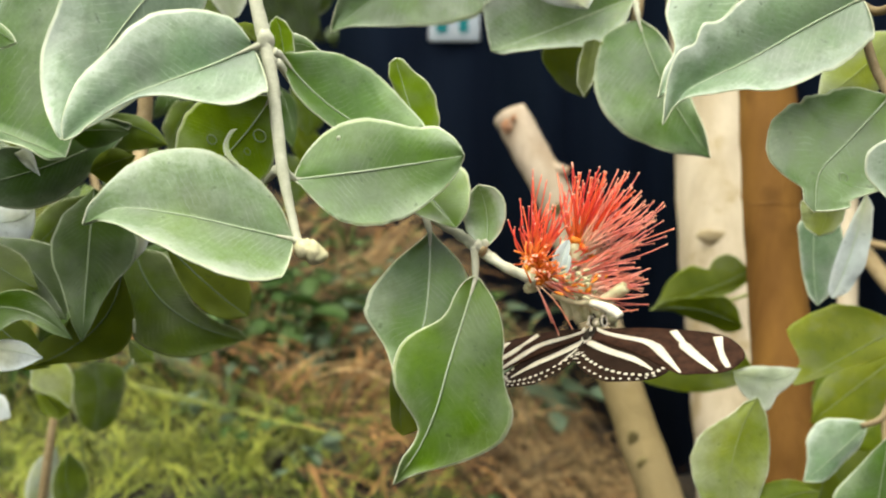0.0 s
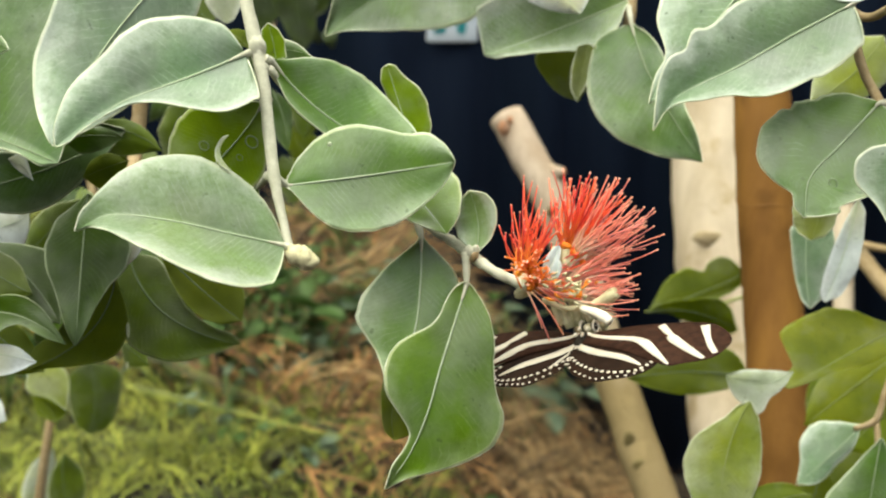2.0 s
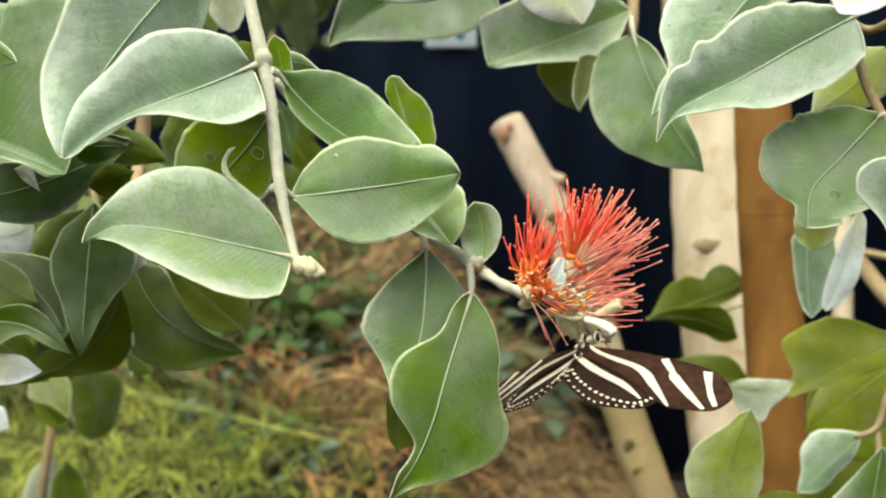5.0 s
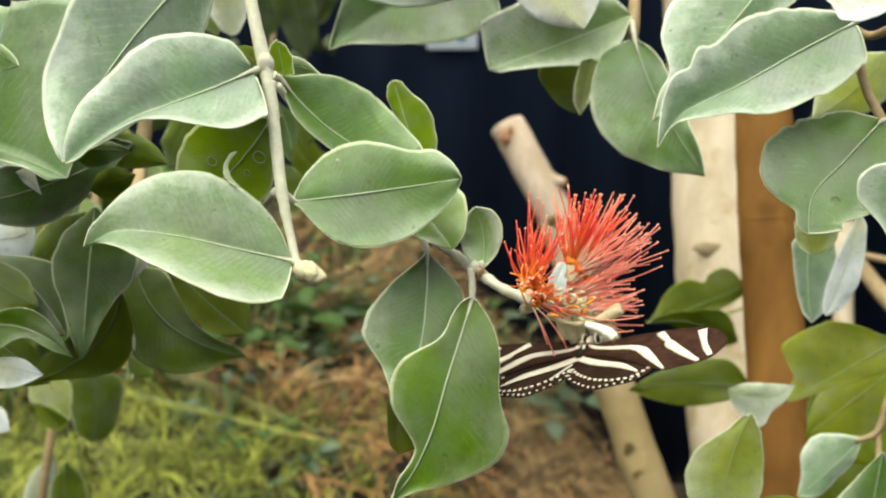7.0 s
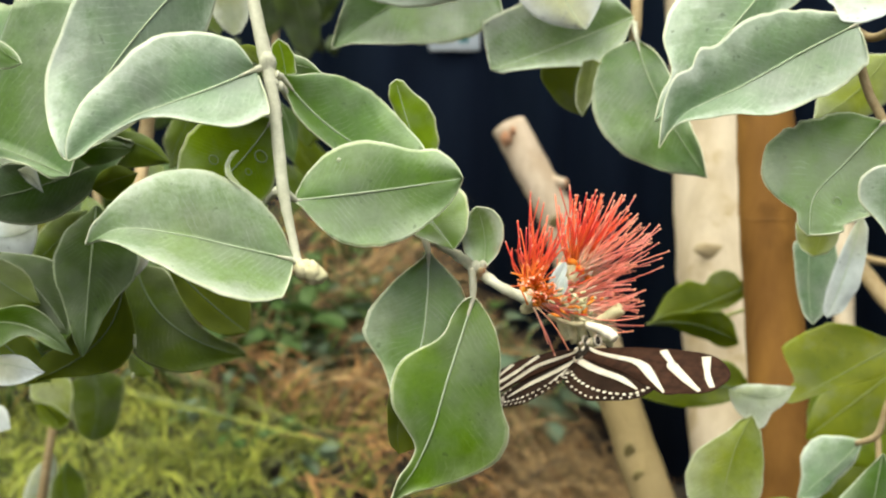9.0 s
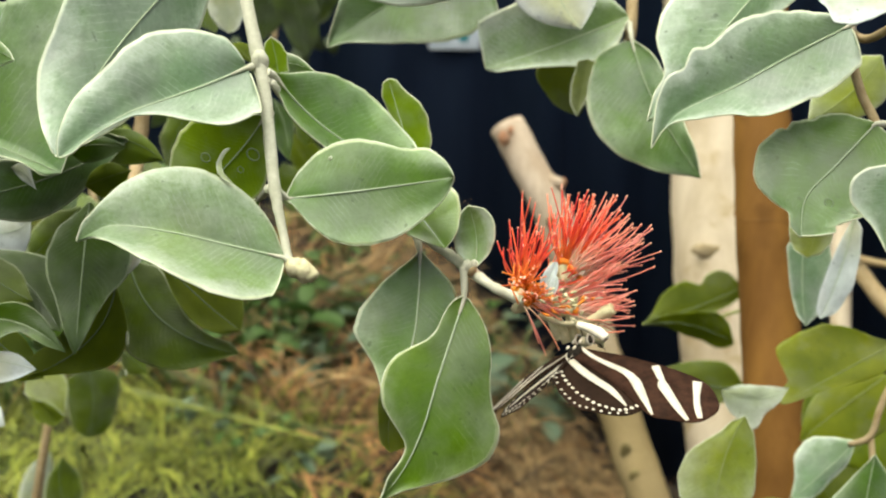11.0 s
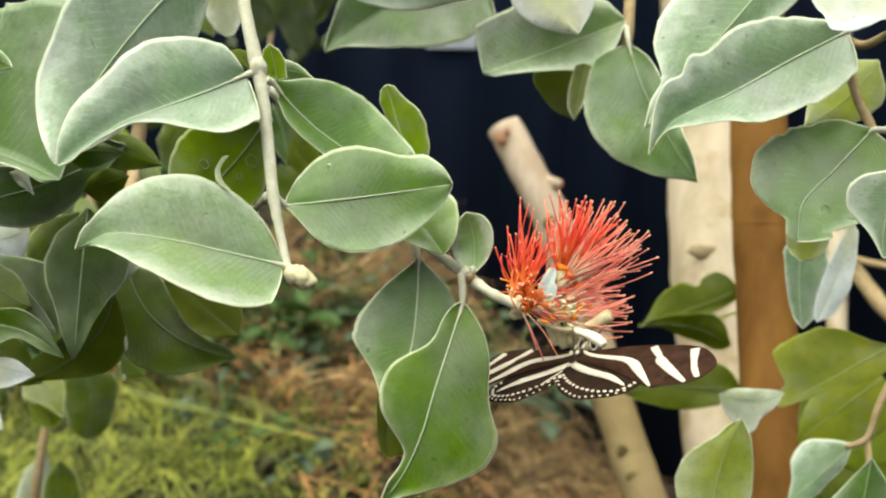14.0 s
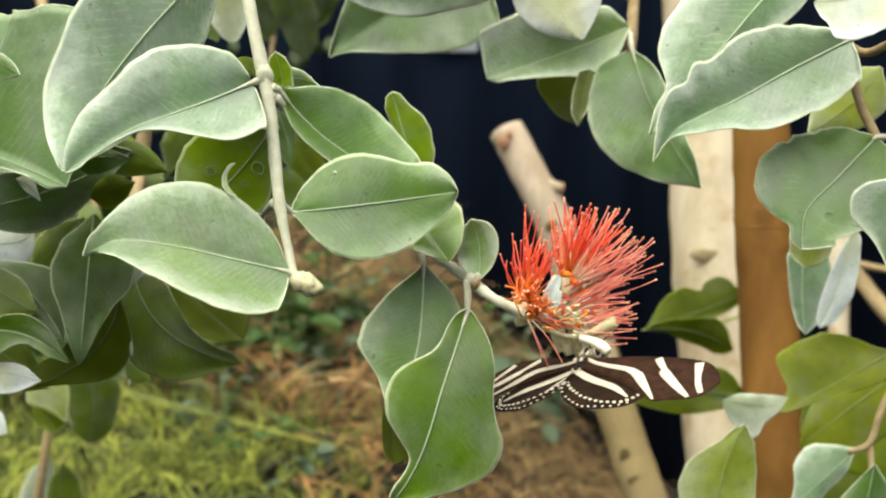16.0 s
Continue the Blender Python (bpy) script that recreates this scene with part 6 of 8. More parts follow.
leaf(b, ((-22.81, 70.31, 100.83), (-21.80, 69.01, 99.84), (-21.29, 69.70, 98.56)), (0.30, -0.94, 0.14),
     (0.12, 0.27, 0.43, 0.57, 0.69, 0.77, 0.81, 0.82, 0.81, 0.78, 0.73, 0.68, 0.60, 0.51, 0.42, 0.32, 0.19, 0.08),
     (0.08, 0.20, 0.33, 0.46, 0.57, 0.65, 0.70, 0.71, 0.69, 0.66, 0.62, 0.56, 0.49, 0.41, 0.33, 0.24, 0.14, 0.06), (-0.074, 0.051), 'olive')
leaf(b, ((-27.45, 162.61, 103.81), (-27.57, 161.31, 102.82), (-28.07, 162.06, 101.74)), (0.17, -0.98, 0.04),
     (0.09, 0.21, 0.33, 0.46, 0.56, 0.64, 0.68, 0.69, 0.67, 0.65, 0.61, 0.56, 0.49, 0.41, 0.33, 0.25, 0.15, 0.06),
     (0.10, 0.23, 0.36, 0.49, 0.59, 0.67, 0.71, 0.72, 0.70, 0.68, 0.64, 0.59, 0.52, 0.44, 0.36, 0.27, 0.16, 0.07), (0.349, -0.277), 'far_shade')
leaf(b, ((-19.72, 66.71, 99.74), (-20.20, 65.47, 98.99), (-21.38, 66.22, 97.91)), (0.29, -0.94, 0.16),
     (0.08, 0.19, 0.30, 0.42, 0.51, 0.58, 0.62, 0.63, 0.62, 0.59, 0.55, 0.51, 0.44, 0.37, 0.30, 0.22, 0.13, 0.06),
     (0.09, 0.22, 0.35, 0.47, 0.57, 0.64, 0.68, 0.69, 0.68, 0.65, 0.61, 0.56, 0.50, 0.42, 0.35, 0.26, 0.16, 0.07), (-0.118, 0.195), 'shade_green')
leaf(b, ((-15.52, 71.77, 100.76), (-15.95, 70.51, 99.93), (-17.08, 71.24, 98.81)), (0.22, -0.97, 0.14),
     (0.05, 0.13, 0.22, 0.31, 0.38, 0.44, 0.47, 0.48, 0.47, 0.44, 0.41, 0.37, 0.33, 0.27, 0.22, 0.16, 0.09, 0.04),
     (0.10, 0.23, 0.36, 0.48, 0.57, 0.63, 0.66, 0.67, 0.66, 0.64, 0.60, 0.56, 0.50, 0.43, 0.36, 0.27, 0.16, 0.07), (-0.129, -0.262), 'shade_green')
leaf(b, ((-19.26, 141.31, 104.13), (-19.85, 140.01, 103.11), (-20.60, 140.74, 101.99)), (0.14, -0.99, 0.05),
     (0.13, 0.29, 0.45, 0.61, 0.73, 0.82, 0.86, 0.87, 0.85, 0.82, 0.78, 0.72, 0.64, 0.55, 0.45, 0.34, 0.21, 0.09),
     (0.09, 0.22, 0.36, 0.50, 0.62, 0.71, 0.76, 0.77, 0.75, 0.72, 0.67, 0.61, 0.54, 0.44, 0.36, 0.26, 0.15, 0.06), (0.176, -0.313), 'far_shade')
leaf(b, ((-17.50, 63.26, 93.83), (-17.94, 62.07, 93.26), (-19.09, 62.82, 92.17)), (0.27, -0.93, 0.25),
     (0.07, 0.17, 0.29, 0.40, 0.50, 0.57, 0.61, 0.62, 0.61, 0.58, 0.54, 0.49, 0.43, 0.36, 0.29, 0.21, 0.12, 0.05),
     (0.11, 0.25, 0.39, 0.51, 0.61, 0.68, 0.72, 0.73, 0.72, 0.69, 0.65, 0.60, 0.54, 0.46, 0.38, 0.29, 0.17, 0.07), (-0.241, -0.219), 'olive')
leaf(b, ((-20.90, 69.23, 99.83), (-20.97, 67.80, 98.37), (-21.57, 68.35, 96.56)), (0.29, -0.94, 0.16),
     (0.11, 0.25, 0.41, 0.55, 0.66, 0.75, 0.80, 0.81, 0.79, 0.76, 0.72, 0.66, 0.58, 0.49, 0.40, 0.30, 0.18, 0.08),
     (0.09, 0.22, 0.36, 0.49, 0.60, 0.68, 0.73, 0.74, 0.73, 0.69, 0.65, 0.59, 0.52, 0.44, 0.36, 0.26, 0.16, 0.07), (0.382, 0.022), 'olive')
leaf(b, ((-17.79, 165.20, 97.65), (-17.76, 163.78, 96.19), (-17.80, 164.37, 94.56)), (0.11, -0.99, 0.08),
     (0.13, 0.30, 0.47, 0.63, 0.76, 0.85, 0.90, 0.91, 0.89, 0.86, 0.81, 0.75, 0.67, 0.57, 0.47, 0.35, 0.21, 0.09),
     (0.09, 0.22, 0.36, 0.50, 0.62, 0.71, 0.76, 0.77, 0.76, 0.72, 0.67, 0.61, 0.54, 0.44, 0.36, 0.26, 0.15, 0.06), (-0.243, 0.015), 'far_shade')
leaf(b, ((-18.46, 55.90, 99.95), (-18.99, 54.65, 99.14), (-20.26, 55.36, 97.94)), (0.32, -0.93, 0.18),
     (0.09, 0.22, 0.35, 0.48, 0.59, 0.66, 0.71, 0.72, 0.70, 0.67, 0.63, 0.58, 0.51, 0.43, 0.35, 0.26, 0.15, 0.06),
     (0.10, 0.24, 0.38, 0.52, 0.63, 0.71, 0.75, 0.76, 0.75, 0.72, 0.67, 0.62, 0.55, 0.46, 0.38, 0.29, 0.17, 0.07), (0.381, 0.037), 'shade_green')
leaf(b, ((-22.56, 69.06, 89.51), (-22.50, 67.71, 88.35), (-23.23, 68.27, 86.58)), (0.30, -0.91, 0.29),
     (0.11, 0.27, 0.45, 0.62, 0.78, 0.89, 0.96, 0.97, 0.95, 0.90, 0.85, 0.77, 0.67, 0.56, 0.45, 0.33, 0.19, 0.08),
     (0.17, 0.39, 0.60, 0.79, 0.95, 1.05, 1.10, 1.11, 1.09, 1.05, 1.00, 0.93, 0.83, 0.71, 0.58, 0.44, 0.27, 0.12), (-0.312, 0.121), 'shade_olive')
leaf(b, ((-20.62, 156.32, 100.72), (-19.61, 154.88, 99.18), (-18.73, 155.46, 97.50)), (0.13, -0.99, 0.07),
     (0.15, 0.35, 0.56, 0.75, 0.91, 1.02, 1.08, 1.10, 1.08, 1.03, 0.98, 0.90, 0.80, 0.68, 0.56, 0.42, 0.25, 0.11),
     (0.12, 0.28, 0.47, 0.64, 0.79, 0.90, 0.97, 0.98, 0.96, 0.92, 0.86, 0.78, 0.69, 0.57, 0.47, 0.34, 0.20, 0.08), (0.018, 0.335), 'far_shade')
leaf(b, ((-17.89, 67.50, 97.16), (-18.02, 66.12, 95.88), (-18.85, 66.70, 94.18)), (0.26, -0.94, 0.20),
     (0.09, 0.20, 0.34, 0.47, 0.57, 0.66, 0.71, 0.72, 0.70, 0.66, 0.62, 0.57, 0.50, 0.41, 0.33, 0.25, 0.14, 0.06),
     (0.13, 0.29, 0.45, 0.60, 0.72, 0.81, 0.86, 0.87, 0.85, 0.82, 0.78, 0.72, 0.64, 0.54, 0.45, 0.34, 0.21, 0.09), (-0.184, 0.270), 'shade_green')
leaf(b, ((-21.88, 58.50, 94.90), (-20.67, 57.24, 94.05), (-20.06, 57.91, 92.67)), (0.33, -0.91, 0.25),
     (0.14, 0.32, 0.50, 0.68, 0.82, 0.92, 0.97, 0.97, 0.96, 0.92, 0.87, 0.80, 0.71, 0.60, 0.50, 0.38, 0.23, 0.10),
     (0.11, 0.26, 0.43, 0.59, 0.73, 0.83, 0.89, 0.90, 0.88, 0.84, 0.79, 0.72, 0.63, 0.53, 0.43, 0.32, 0.19, 0.08), (0.260, -0.180), 'shade_olive')
leaf(b, ((-24.07, 156.47, 93.95), (-23.36, 155.15, 92.92), (-22.95, 155.85, 91.67)), (0.15, -0.98, 0.11),
     (0.08, 0.20, 0.32, 0.44, 0.54, 0.61, 0.65, 0.66, 0.65, 0.62, 0.58, 0.53, 0.47, 0.39, 0.32, 0.24, 0.14, 0.06),
     (0.09, 0.20, 0.33, 0.45, 0.54, 0.61, 0.65, 0.66, 0.65, 0.62, 0.59, 0.54, 0.48, 0.40, 0.33, 0.24, 0.14, 0.06), (-0.212, -0.033), 'far_shade')
leaf(b, ((-14.23, 57.58, 97.31), (-13.11, 56.31, 96.40), (-12.27, 56.97, 95.01)), (0.22, -0.95, 0.23),
     (0.11, 0.26, 0.41, 0.55, 0.66, 0.73, 0.78, 0.79, 0.78, 0.74, 0.70, 0.65, 0.58, 0.49, 0.41, 0.31, 0.19, 0.08),
     (0.08, 0.19, 0.31, 0.42, 0.52, 0.60, 0.64, 0.65, 0.64, 0.61, 0.57, 0.52, 0.45, 0.38, 0.31, 0.23, 0.13, 0.06), (0.394, 0.224), 'shade_green')
leaf(b, ((-12.92, 55.77, 95.06), (-13.21, 54.41, 93.84), (-13.96, 54.96, 92.06)), (0.23, -0.93, 0.28),
     (0.10, 0.24, 0.38, 0.52, 0.63, 0.71, 0.75, 0.77, 0.75, 0.72, 0.68, 0.62, 0.55, 0.46, 0.38, 0.28, 0.17, 0.07),
     (0.10, 0.23, 0.37, 0.50, 0.61, 0.69, 0.74, 0.75, 0.74, 0.70, 0.66, 0.61, 0.54, 0.45, 0.37, 0.27, 0.16, 0.07), (-0.325, 0.340), 'shade_olive')
leaf(b, ((-19.17, 157.67, 95.28), (-17.86, 156.43, 94.46), (-17.19, 157.18, 93.44)), (0.11, -0.99, 0.10),
     (0.08, 0.20, 0.34, 0.48, 0.61, 0.71, 0.77, 0.78, 0.76, 0.72, 0.66, 0.59, 0.51, 0.41, 0.33, 0.23, 0.13, 0.05),
     (0.19, 0.41, 0.61, 0.79, 0.92, 1.00, 1.05, 1.05, 1.03, 1.00, 0.96, 0.91, 0.83, 0.72, 0.61, 0.48, 0.31, 0.14), (-0.107, 0.122), 'far_shade')
leaf(b, ((-16.58, 67.04, 91.69), (-15.88, 65.68, 90.48), (-15.57, 66.24, 88.69)), (0.23, -0.93, 0.28),
     (0.12, 0.28, 0.44, 0.59, 0.72, 0.81, 0.86, 0.87, 0.86, 0.82, 0.77, 0.71, 0.63, 0.53, 0.44, 0.33, 0.20, 0.08),
     (0.10, 0.24, 0.39, 0.53, 0.65, 0.74, 0.79, 0.80, 0.79, 0.75, 0.70, 0.64, 0.57, 0.47, 0.39, 0.29, 0.17, 0.07), (0.320, -0.347), 'shade_olive')
leaf(b, ((-14.29, 62.02, 95.39), (-14.78, 60.81, 94.71), (-15.85, 61.53, 93.55)), (0.23, -0.94, 0.24),
     (0.07, 0.16, 0.26, 0.36, 0.44, 0.50, 0.54, 0.55, 0.54, 0.51, 0.48, 0.44, 0.38, 0.32, 0.26, 0.19, 0.11, 0.05),
     (0.09, 0.20, 0.32, 0.43, 0.52, 0.58, 0.62, 0.63, 0.62, 0.59, 0.56, 0.52, 0.46, 0.39, 0.32, 0.24, 0.14, 0.06), (-0.221, -0.320), 'shade_green')
leaf(b, ((-24.43, 163.63, 102.57), (-23.30, 162.40, 101.81), (-22.75, 163.19, 100.95)), (0.14, -0.99, 0.05),
     (0.07, 0.16, 0.27, 0.38, 0.47, 0.54, 0.59, 0.59, 0.58, 0.55, 0.51, 0.46, 0.39, 0.32, 0.26, 0.19, 0.11, 0.04),
     (0.12, 0.28, 0.43, 0.56, 0.67, 0.74, 0.77, 0.78, 0.77, 0.74, 0.71, 0.66, 0.60, 0.52, 0.43, 0.33, 0.21, 0.09), (0.047, 0.260), 'far_shade')
leaf(b, ((-22.32, 67.05, 90.85), (-22.04, 65.70, 89.69), (-22.66, 66.27, 87.93)), (0.31, -0.91, 0.28),
     (0.10, 0.23, 0.39, 0.55, 0.70, 0.81, 0.88, 0.89, 0.87, 0.82, 0.77, 0.69, 0.60, 0.49, 0.40, 0.29, 0.17, 0.07),
     (0.20, 0.44, 0.65, 0.84, 0.99, 1.08, 1.13, 1.13, 1.12, 1.08, 1.03, 0.96, 0.87, 0.75, 0.63, 0.48, 0.30, 0.13), (-0.225, -0.219), 'shade_green')
leaf(b, ((-22.01, 63.48, 100.38), (-21.57, 62.05, 98.91), (-21.71, 62.60, 97.08)), (0.32, -0.93, 0.17),
     (0.15, 0.35, 0.56, 0.75, 0.90, 1.01, 1.07, 1.08, 1.06, 1.02, 0.96, 0.89, 0.79, 0.67, 0.55, 0.42, 0.25, 0.11),
     (0.12, 0.29, 0.47, 0.64, 0.79, 0.91, 0.97, 0.98, 0.96, 0.92, 0.86, 0.79, 0.69, 0.58, 0.47, 0.35, 0.20, 0.09), (0.317, 0.062), 'olive')
leaf(b, ((-15.71, 171.58, 96.07), (-15.25, 170.18, 94.72), (-15.00, 170.81, 93.19)), (0.09, -0.99, 0.09),
     (0.12, 0.29, 0.47, 0.65, 0.80, 0.90, 0.97, 0.98, 0.96, 0.92, 0.86, 0.79, 0.69, 0.58, 0.47, 0.35, 0.21, 0.09),
     (0.14, 0.32, 0.51, 0.69, 0.83, 0.94, 1.00, 1.01, 0.99, 0.95, 0.90, 0.82, 0.73, 0.61, 0.50, 0.38, 0.23, 0.10), (0.144, -0.152), 'far_shade')
leaf(b, ((-21.24, 71.41, 99.27), (-21.94, 70.15, 98.42), (-23.49, 70.87, 97.25)), (0.30, -0.94, 0.16),
     (0.09, 0.22, 0.37, 0.51, 0.64, 0.73, 0.79, 0.80, 0.78, 0.75, 0.70, 0.63, 0.56, 0.46, 0.37, 0.27, 0.16, 0.07),
     (0.14, 0.33, 0.51, 0.68, 0.81, 0.90, 0.94, 0.95, 0.94, 0.90, 0.86, 0.79, 0.71, 0.60, 0.50, 0.38, 0.23, 0.10), (0.054, 0.245), 'shade_olive')
leaf(b, ((-20.07, 64.44, 100.24), (-19.14, 63.09, 99.04), (-18.98, 63.71, 97.50)), (0.29, -0.94, 0.16),
     (0.07, 0.17, 0.29, 0.39, 0.49, 0.55, 0.60, 0.60, 0.59, 0.56, 0.52, 0.47, 0.41, 0.34, 0.28, 0.20, 0.12, 0.05),
     (0.11, 0.25, 0.40, 0.53, 0.63, 0.71, 0.75, 0.76, 0.75, 0.72, 0.68, 0.63, 0.57, 0.48, 0.40, 0.30, 0.18, 0.08), (-0.122, 0.355), 'shade_green')
leaf(b, ((-15.48, 137.70, 99.50), (-14.19, 136.36, 98.36), (-13.19, 137.05, 97.05)), (0.10, -0.99, 0.08),
     (0.10, 0.24, 0.39, 0.54, 0.66, 0.75, 0.80, 0.81, 0.79, 0.76, 0.71, 0.65, 0.57, 0.48, 0.39, 0.29, 0.17, 0.07),
     (0.12, 0.27, 0.43, 0.59, 0.71, 0.80, 0.85, 0.87, 0.85, 0.82, 0.77, 0.71, 0.63, 0.53, 0.43, 0.32, 0.19, 0.08), (0.371, -0.298), 'far_shade')
leaf(b, ((-22.60, 72.29, 92.69), (-23.16, 71.12, 92.20), (-24.41, 71.89, 91.22)), (0.30, -0.92, 0.23),
     (0.07, 0.15, 0.25, 0.34, 0.42, 0.48, 0.51, 0.52, 0.51, 0.49, 0.46, 0.42, 0.37, 0.31, 0.25, 0.19, 0.11, 0.05),
     (0.07, 0.17, 0.28, 0.37, 0.45, 0.51, 0.55, 0.55, 0.54, 0.52, 0.49, 0.45, 0.40, 0.34, 0.28, 0.21, 0.12, 0.05), (-0.113, 0.388), 'shade_olive')
leaf(b, ((-14.16, 62.73, 94.76), (-13.43, 61.47, 93.94), (-13.06, 62.15, 92.61)), (0.21, -0.95, 0.25),
     (0.10, 0.22, 0.35, 0.47, 0.57, 0.64, 0.68, 0.69, 0.68, 0.65, 0.61, 0.56, 0.50, 0.42, 0.35, 0.26, 0.16, 0.07),
     (0.08, 0.18, 0.30, 0.41, 0.51, 0.58, 0.62, 0.62, 0.61, 0.58, 0.55, 0.50, 0.44, 0.37, 0.30, 0.22, 0.13, 0.05), (-0.056, 0.202), 'shade_olive')
leaf(b, ((-17.52, 161.55, 97.13), (-18.20, 160.07, 95.44), (-18.60, 160.60, 93.56)), (0.11, -0.99, 0.09),
     (0.27, 0.58, 0.83, 1.07, 1.23, 1.34, 1.39, 1.40, 1.38, 1.34, 1.29, 1.21, 1.11, 0.97, 0.82, 0.65, 0.42, 0.19),
     (0.10, 0.23, 0.40, 0.57, 0.71, 0.84, 0.91, 0.92, 0.90, 0.84, 0.78, 0.69, 0.59, 0.48, 0.38, 0.27, 0.16, 0.06), (0.007, 0.367), 'far_shade')
leaf(b, ((-17.23, 57.28, 97.88), (-16.47, 56.01, 97.03), (-16.27, 56.70, 95.73)), (0.28, -0.94, 0.22),
     (0.07, 0.17, 0.28, 0.37, 0.45, 0.51, 0.55, 0.55, 0.54, 0.52, 0.49, 0.45, 0.40, 0.34, 0.27, 0.21, 0.12, 0.05),
     (0.07, 0.16, 0.26, 0.35, 0.43, 0.49, 0.52, 0.53, 0.52, 0.50, 0.47, 0.43, 0.38, 0.32, 0.26, 0.19, 0.11, 0.05), (-0.191, 0.067), 'shade_olive')
leaf(b, ((-17.08, 71.34, 97.27), (-17.13, 69.98, 96.06), (-17.74, 70.58, 94.46)), (0.23, -0.95, 0.19),
     (0.10, 0.23, 0.38, 0.53, 0.65, 0.74, 0.79, 0.80, 0.78, 0.75, 0.70, 0.64, 0.56, 0.47, 0.38, 0.28, 0.17, 0.07),
     (0.12, 0.28, 0.45, 0.60, 0.73, 0.82, 0.87, 0.88, 0.86, 0.83, 0.78, 0.72, 0.64, 0.54, 0.45, 0.34, 0.20, 0.09), (0.376, -0.291), 'shade_olive')
leaf(b, ((-26.68, 158.68, 96.83), (-26.68, 157.30, 95.57), (-27.04, 157.95, 94.12)), (0.17, -0.98, 0.09),
     (0.09, 0.21, 0.33, 0.46, 0.56, 0.63, 0.68, 0.69, 0.67, 0.64, 0.60, 0.55, 0.49, 0.41, 0.33, 0.25, 0.15, 0.06),
     (0.09, 0.22, 0.35, 0.48, 0.58, 0.66, 0.70, 0.71, 0.70, 0.67, 0.63, 0.58, 0.51, 0.43, 0.35, 0.26, 0.16, 0.07), (0.225, 0.072), 'far_shade')
leaf(b, ((-19.22, 65.92, 101.16), (-18.41, 64.51, 99.77), (-18.13, 65.09, 98.07)), (0.27, -0.95, 0.15),
     (0.11, 0.26, 0.41, 0.56, 0.68, 0.77, 0.82, 0.83, 0.81, 0.78, 0.73, 0.67, 0.60, 0.50, 0.41, 0.31, 0.18, 0.08),
     (0.10, 0.23, 0.38, 0.52, 0.64, 0.72, 0.77, 0.78, 0.77, 0.73, 0.69, 0.63, 0.56, 0.47, 0.38, 0.28, 0.17, 0.07), (-0.388, 0.364), 'shade_green')
leaf(b, ((-18.48, 59.12, 93.69), (-17.43, 57.98, 93.27), (-16.79, 58.75, 92.30)), (0.28, -0.92, 0.27),
     (0.08, 0.18, 0.29, 0.38, 0.46, 0.51, 0.54, 0.55, 0.54, 0.52, 0.49, 0.45, 0.40, 0.34, 0.28, 0.21, 0.13, 0.06),
     (0.05, 0.13, 0.21, 0.29, 0.36, 0.41, 0.44, 0.44, 0.43, 0.41, 0.38, 0.35, 0.31, 0.26, 0.21, 0.15, 0.09, 0.04), (-0.391, 0.112), 'shade_olive')
leaf(b, ((-16.95, 167.47, 100.64), (-17.52, 166.18, 99.64), (-18.88, 166.90, 98.51)), (0.11, -0.99, 0.06),
     (0.04, 0.11, 0.18, 0.26, 0.33, 0.39, 0.43, 0.43, 0.42, 0.40, 0.37, 0.33, 0.29, 0.24, 0.19, 0.14, 0.08, 0.03),
     (0.17, 0.37, 0.53, 0.67, 0.77, 0.83, 0.86, 0.87, 0.86, 0.83, 0.79, 0.74, 0.67, 0.58, 0.49, 0.38, 0.24, 0.10), (0.008, -0.323), 'far_shade')
leaf(b, ((-20.46, 66.36, 89.76), (-21.52, 65.02, 88.62), (-23.02, 65.58, 86.86)), (0.30, -0.91, 0.30),
     (0.16, 0.37, 0.59, 0.79, 0.95, 1.07, 1.13, 1.14, 1.12, 1.08, 1.02, 0.94, 0.84, 0.71, 0.59, 0.44, 0.27, 0.11),
     (0.12, 0.29, 0.48, 0.66, 0.81, 0.93, 1.00, 1.01, 0.99, 0.94, 0.88, 0.80, 0.70, 0.59, 0.48, 0.35, 0.21, 0.09), (0.222, 0.126), 'shade_green')
leaf(b, ((-18.09, 71.48, 91.91), (-16.77, 70.24, 91.16), (-16.00, 70.94, 89.89)), (0.22, -0.94, 0.25),
     (0.10, 0.23, 0.37, 0.51, 0.63, 0.71, 0.76, 0.77, 0.76, 0.72, 0.68, 0.62, 0.54, 0.45, 0.37, 0.27, 0.16, 0.07),
     (0.11, 0.26, 0.42, 0.57, 0.69, 0.77, 0.82, 0.83, 0.82, 0.78, 0.74, 0.68, 0.61, 0.51, 0.42, 0.32, 0.19, 0.08), (0.215, -0.172), 'shade_green')
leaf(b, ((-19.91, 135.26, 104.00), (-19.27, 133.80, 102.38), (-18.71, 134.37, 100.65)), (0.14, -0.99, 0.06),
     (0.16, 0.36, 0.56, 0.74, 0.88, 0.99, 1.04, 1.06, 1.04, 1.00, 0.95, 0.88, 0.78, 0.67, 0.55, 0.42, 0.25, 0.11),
     (0.10, 0.24, 0.40, 0.55, 0.68, 0.78, 0.84, 0.85, 0.83, 0.79, 0.74, 0.67, 0.59, 0.49, 0.39, 0.29, 0.17, 0.07), (0.235, -0.382), 'far_shade')
b = thing("leafy_branch", "low shrub branch with yellow-green and silvery leaves beside the stake", "branch", "branches of the shrub")
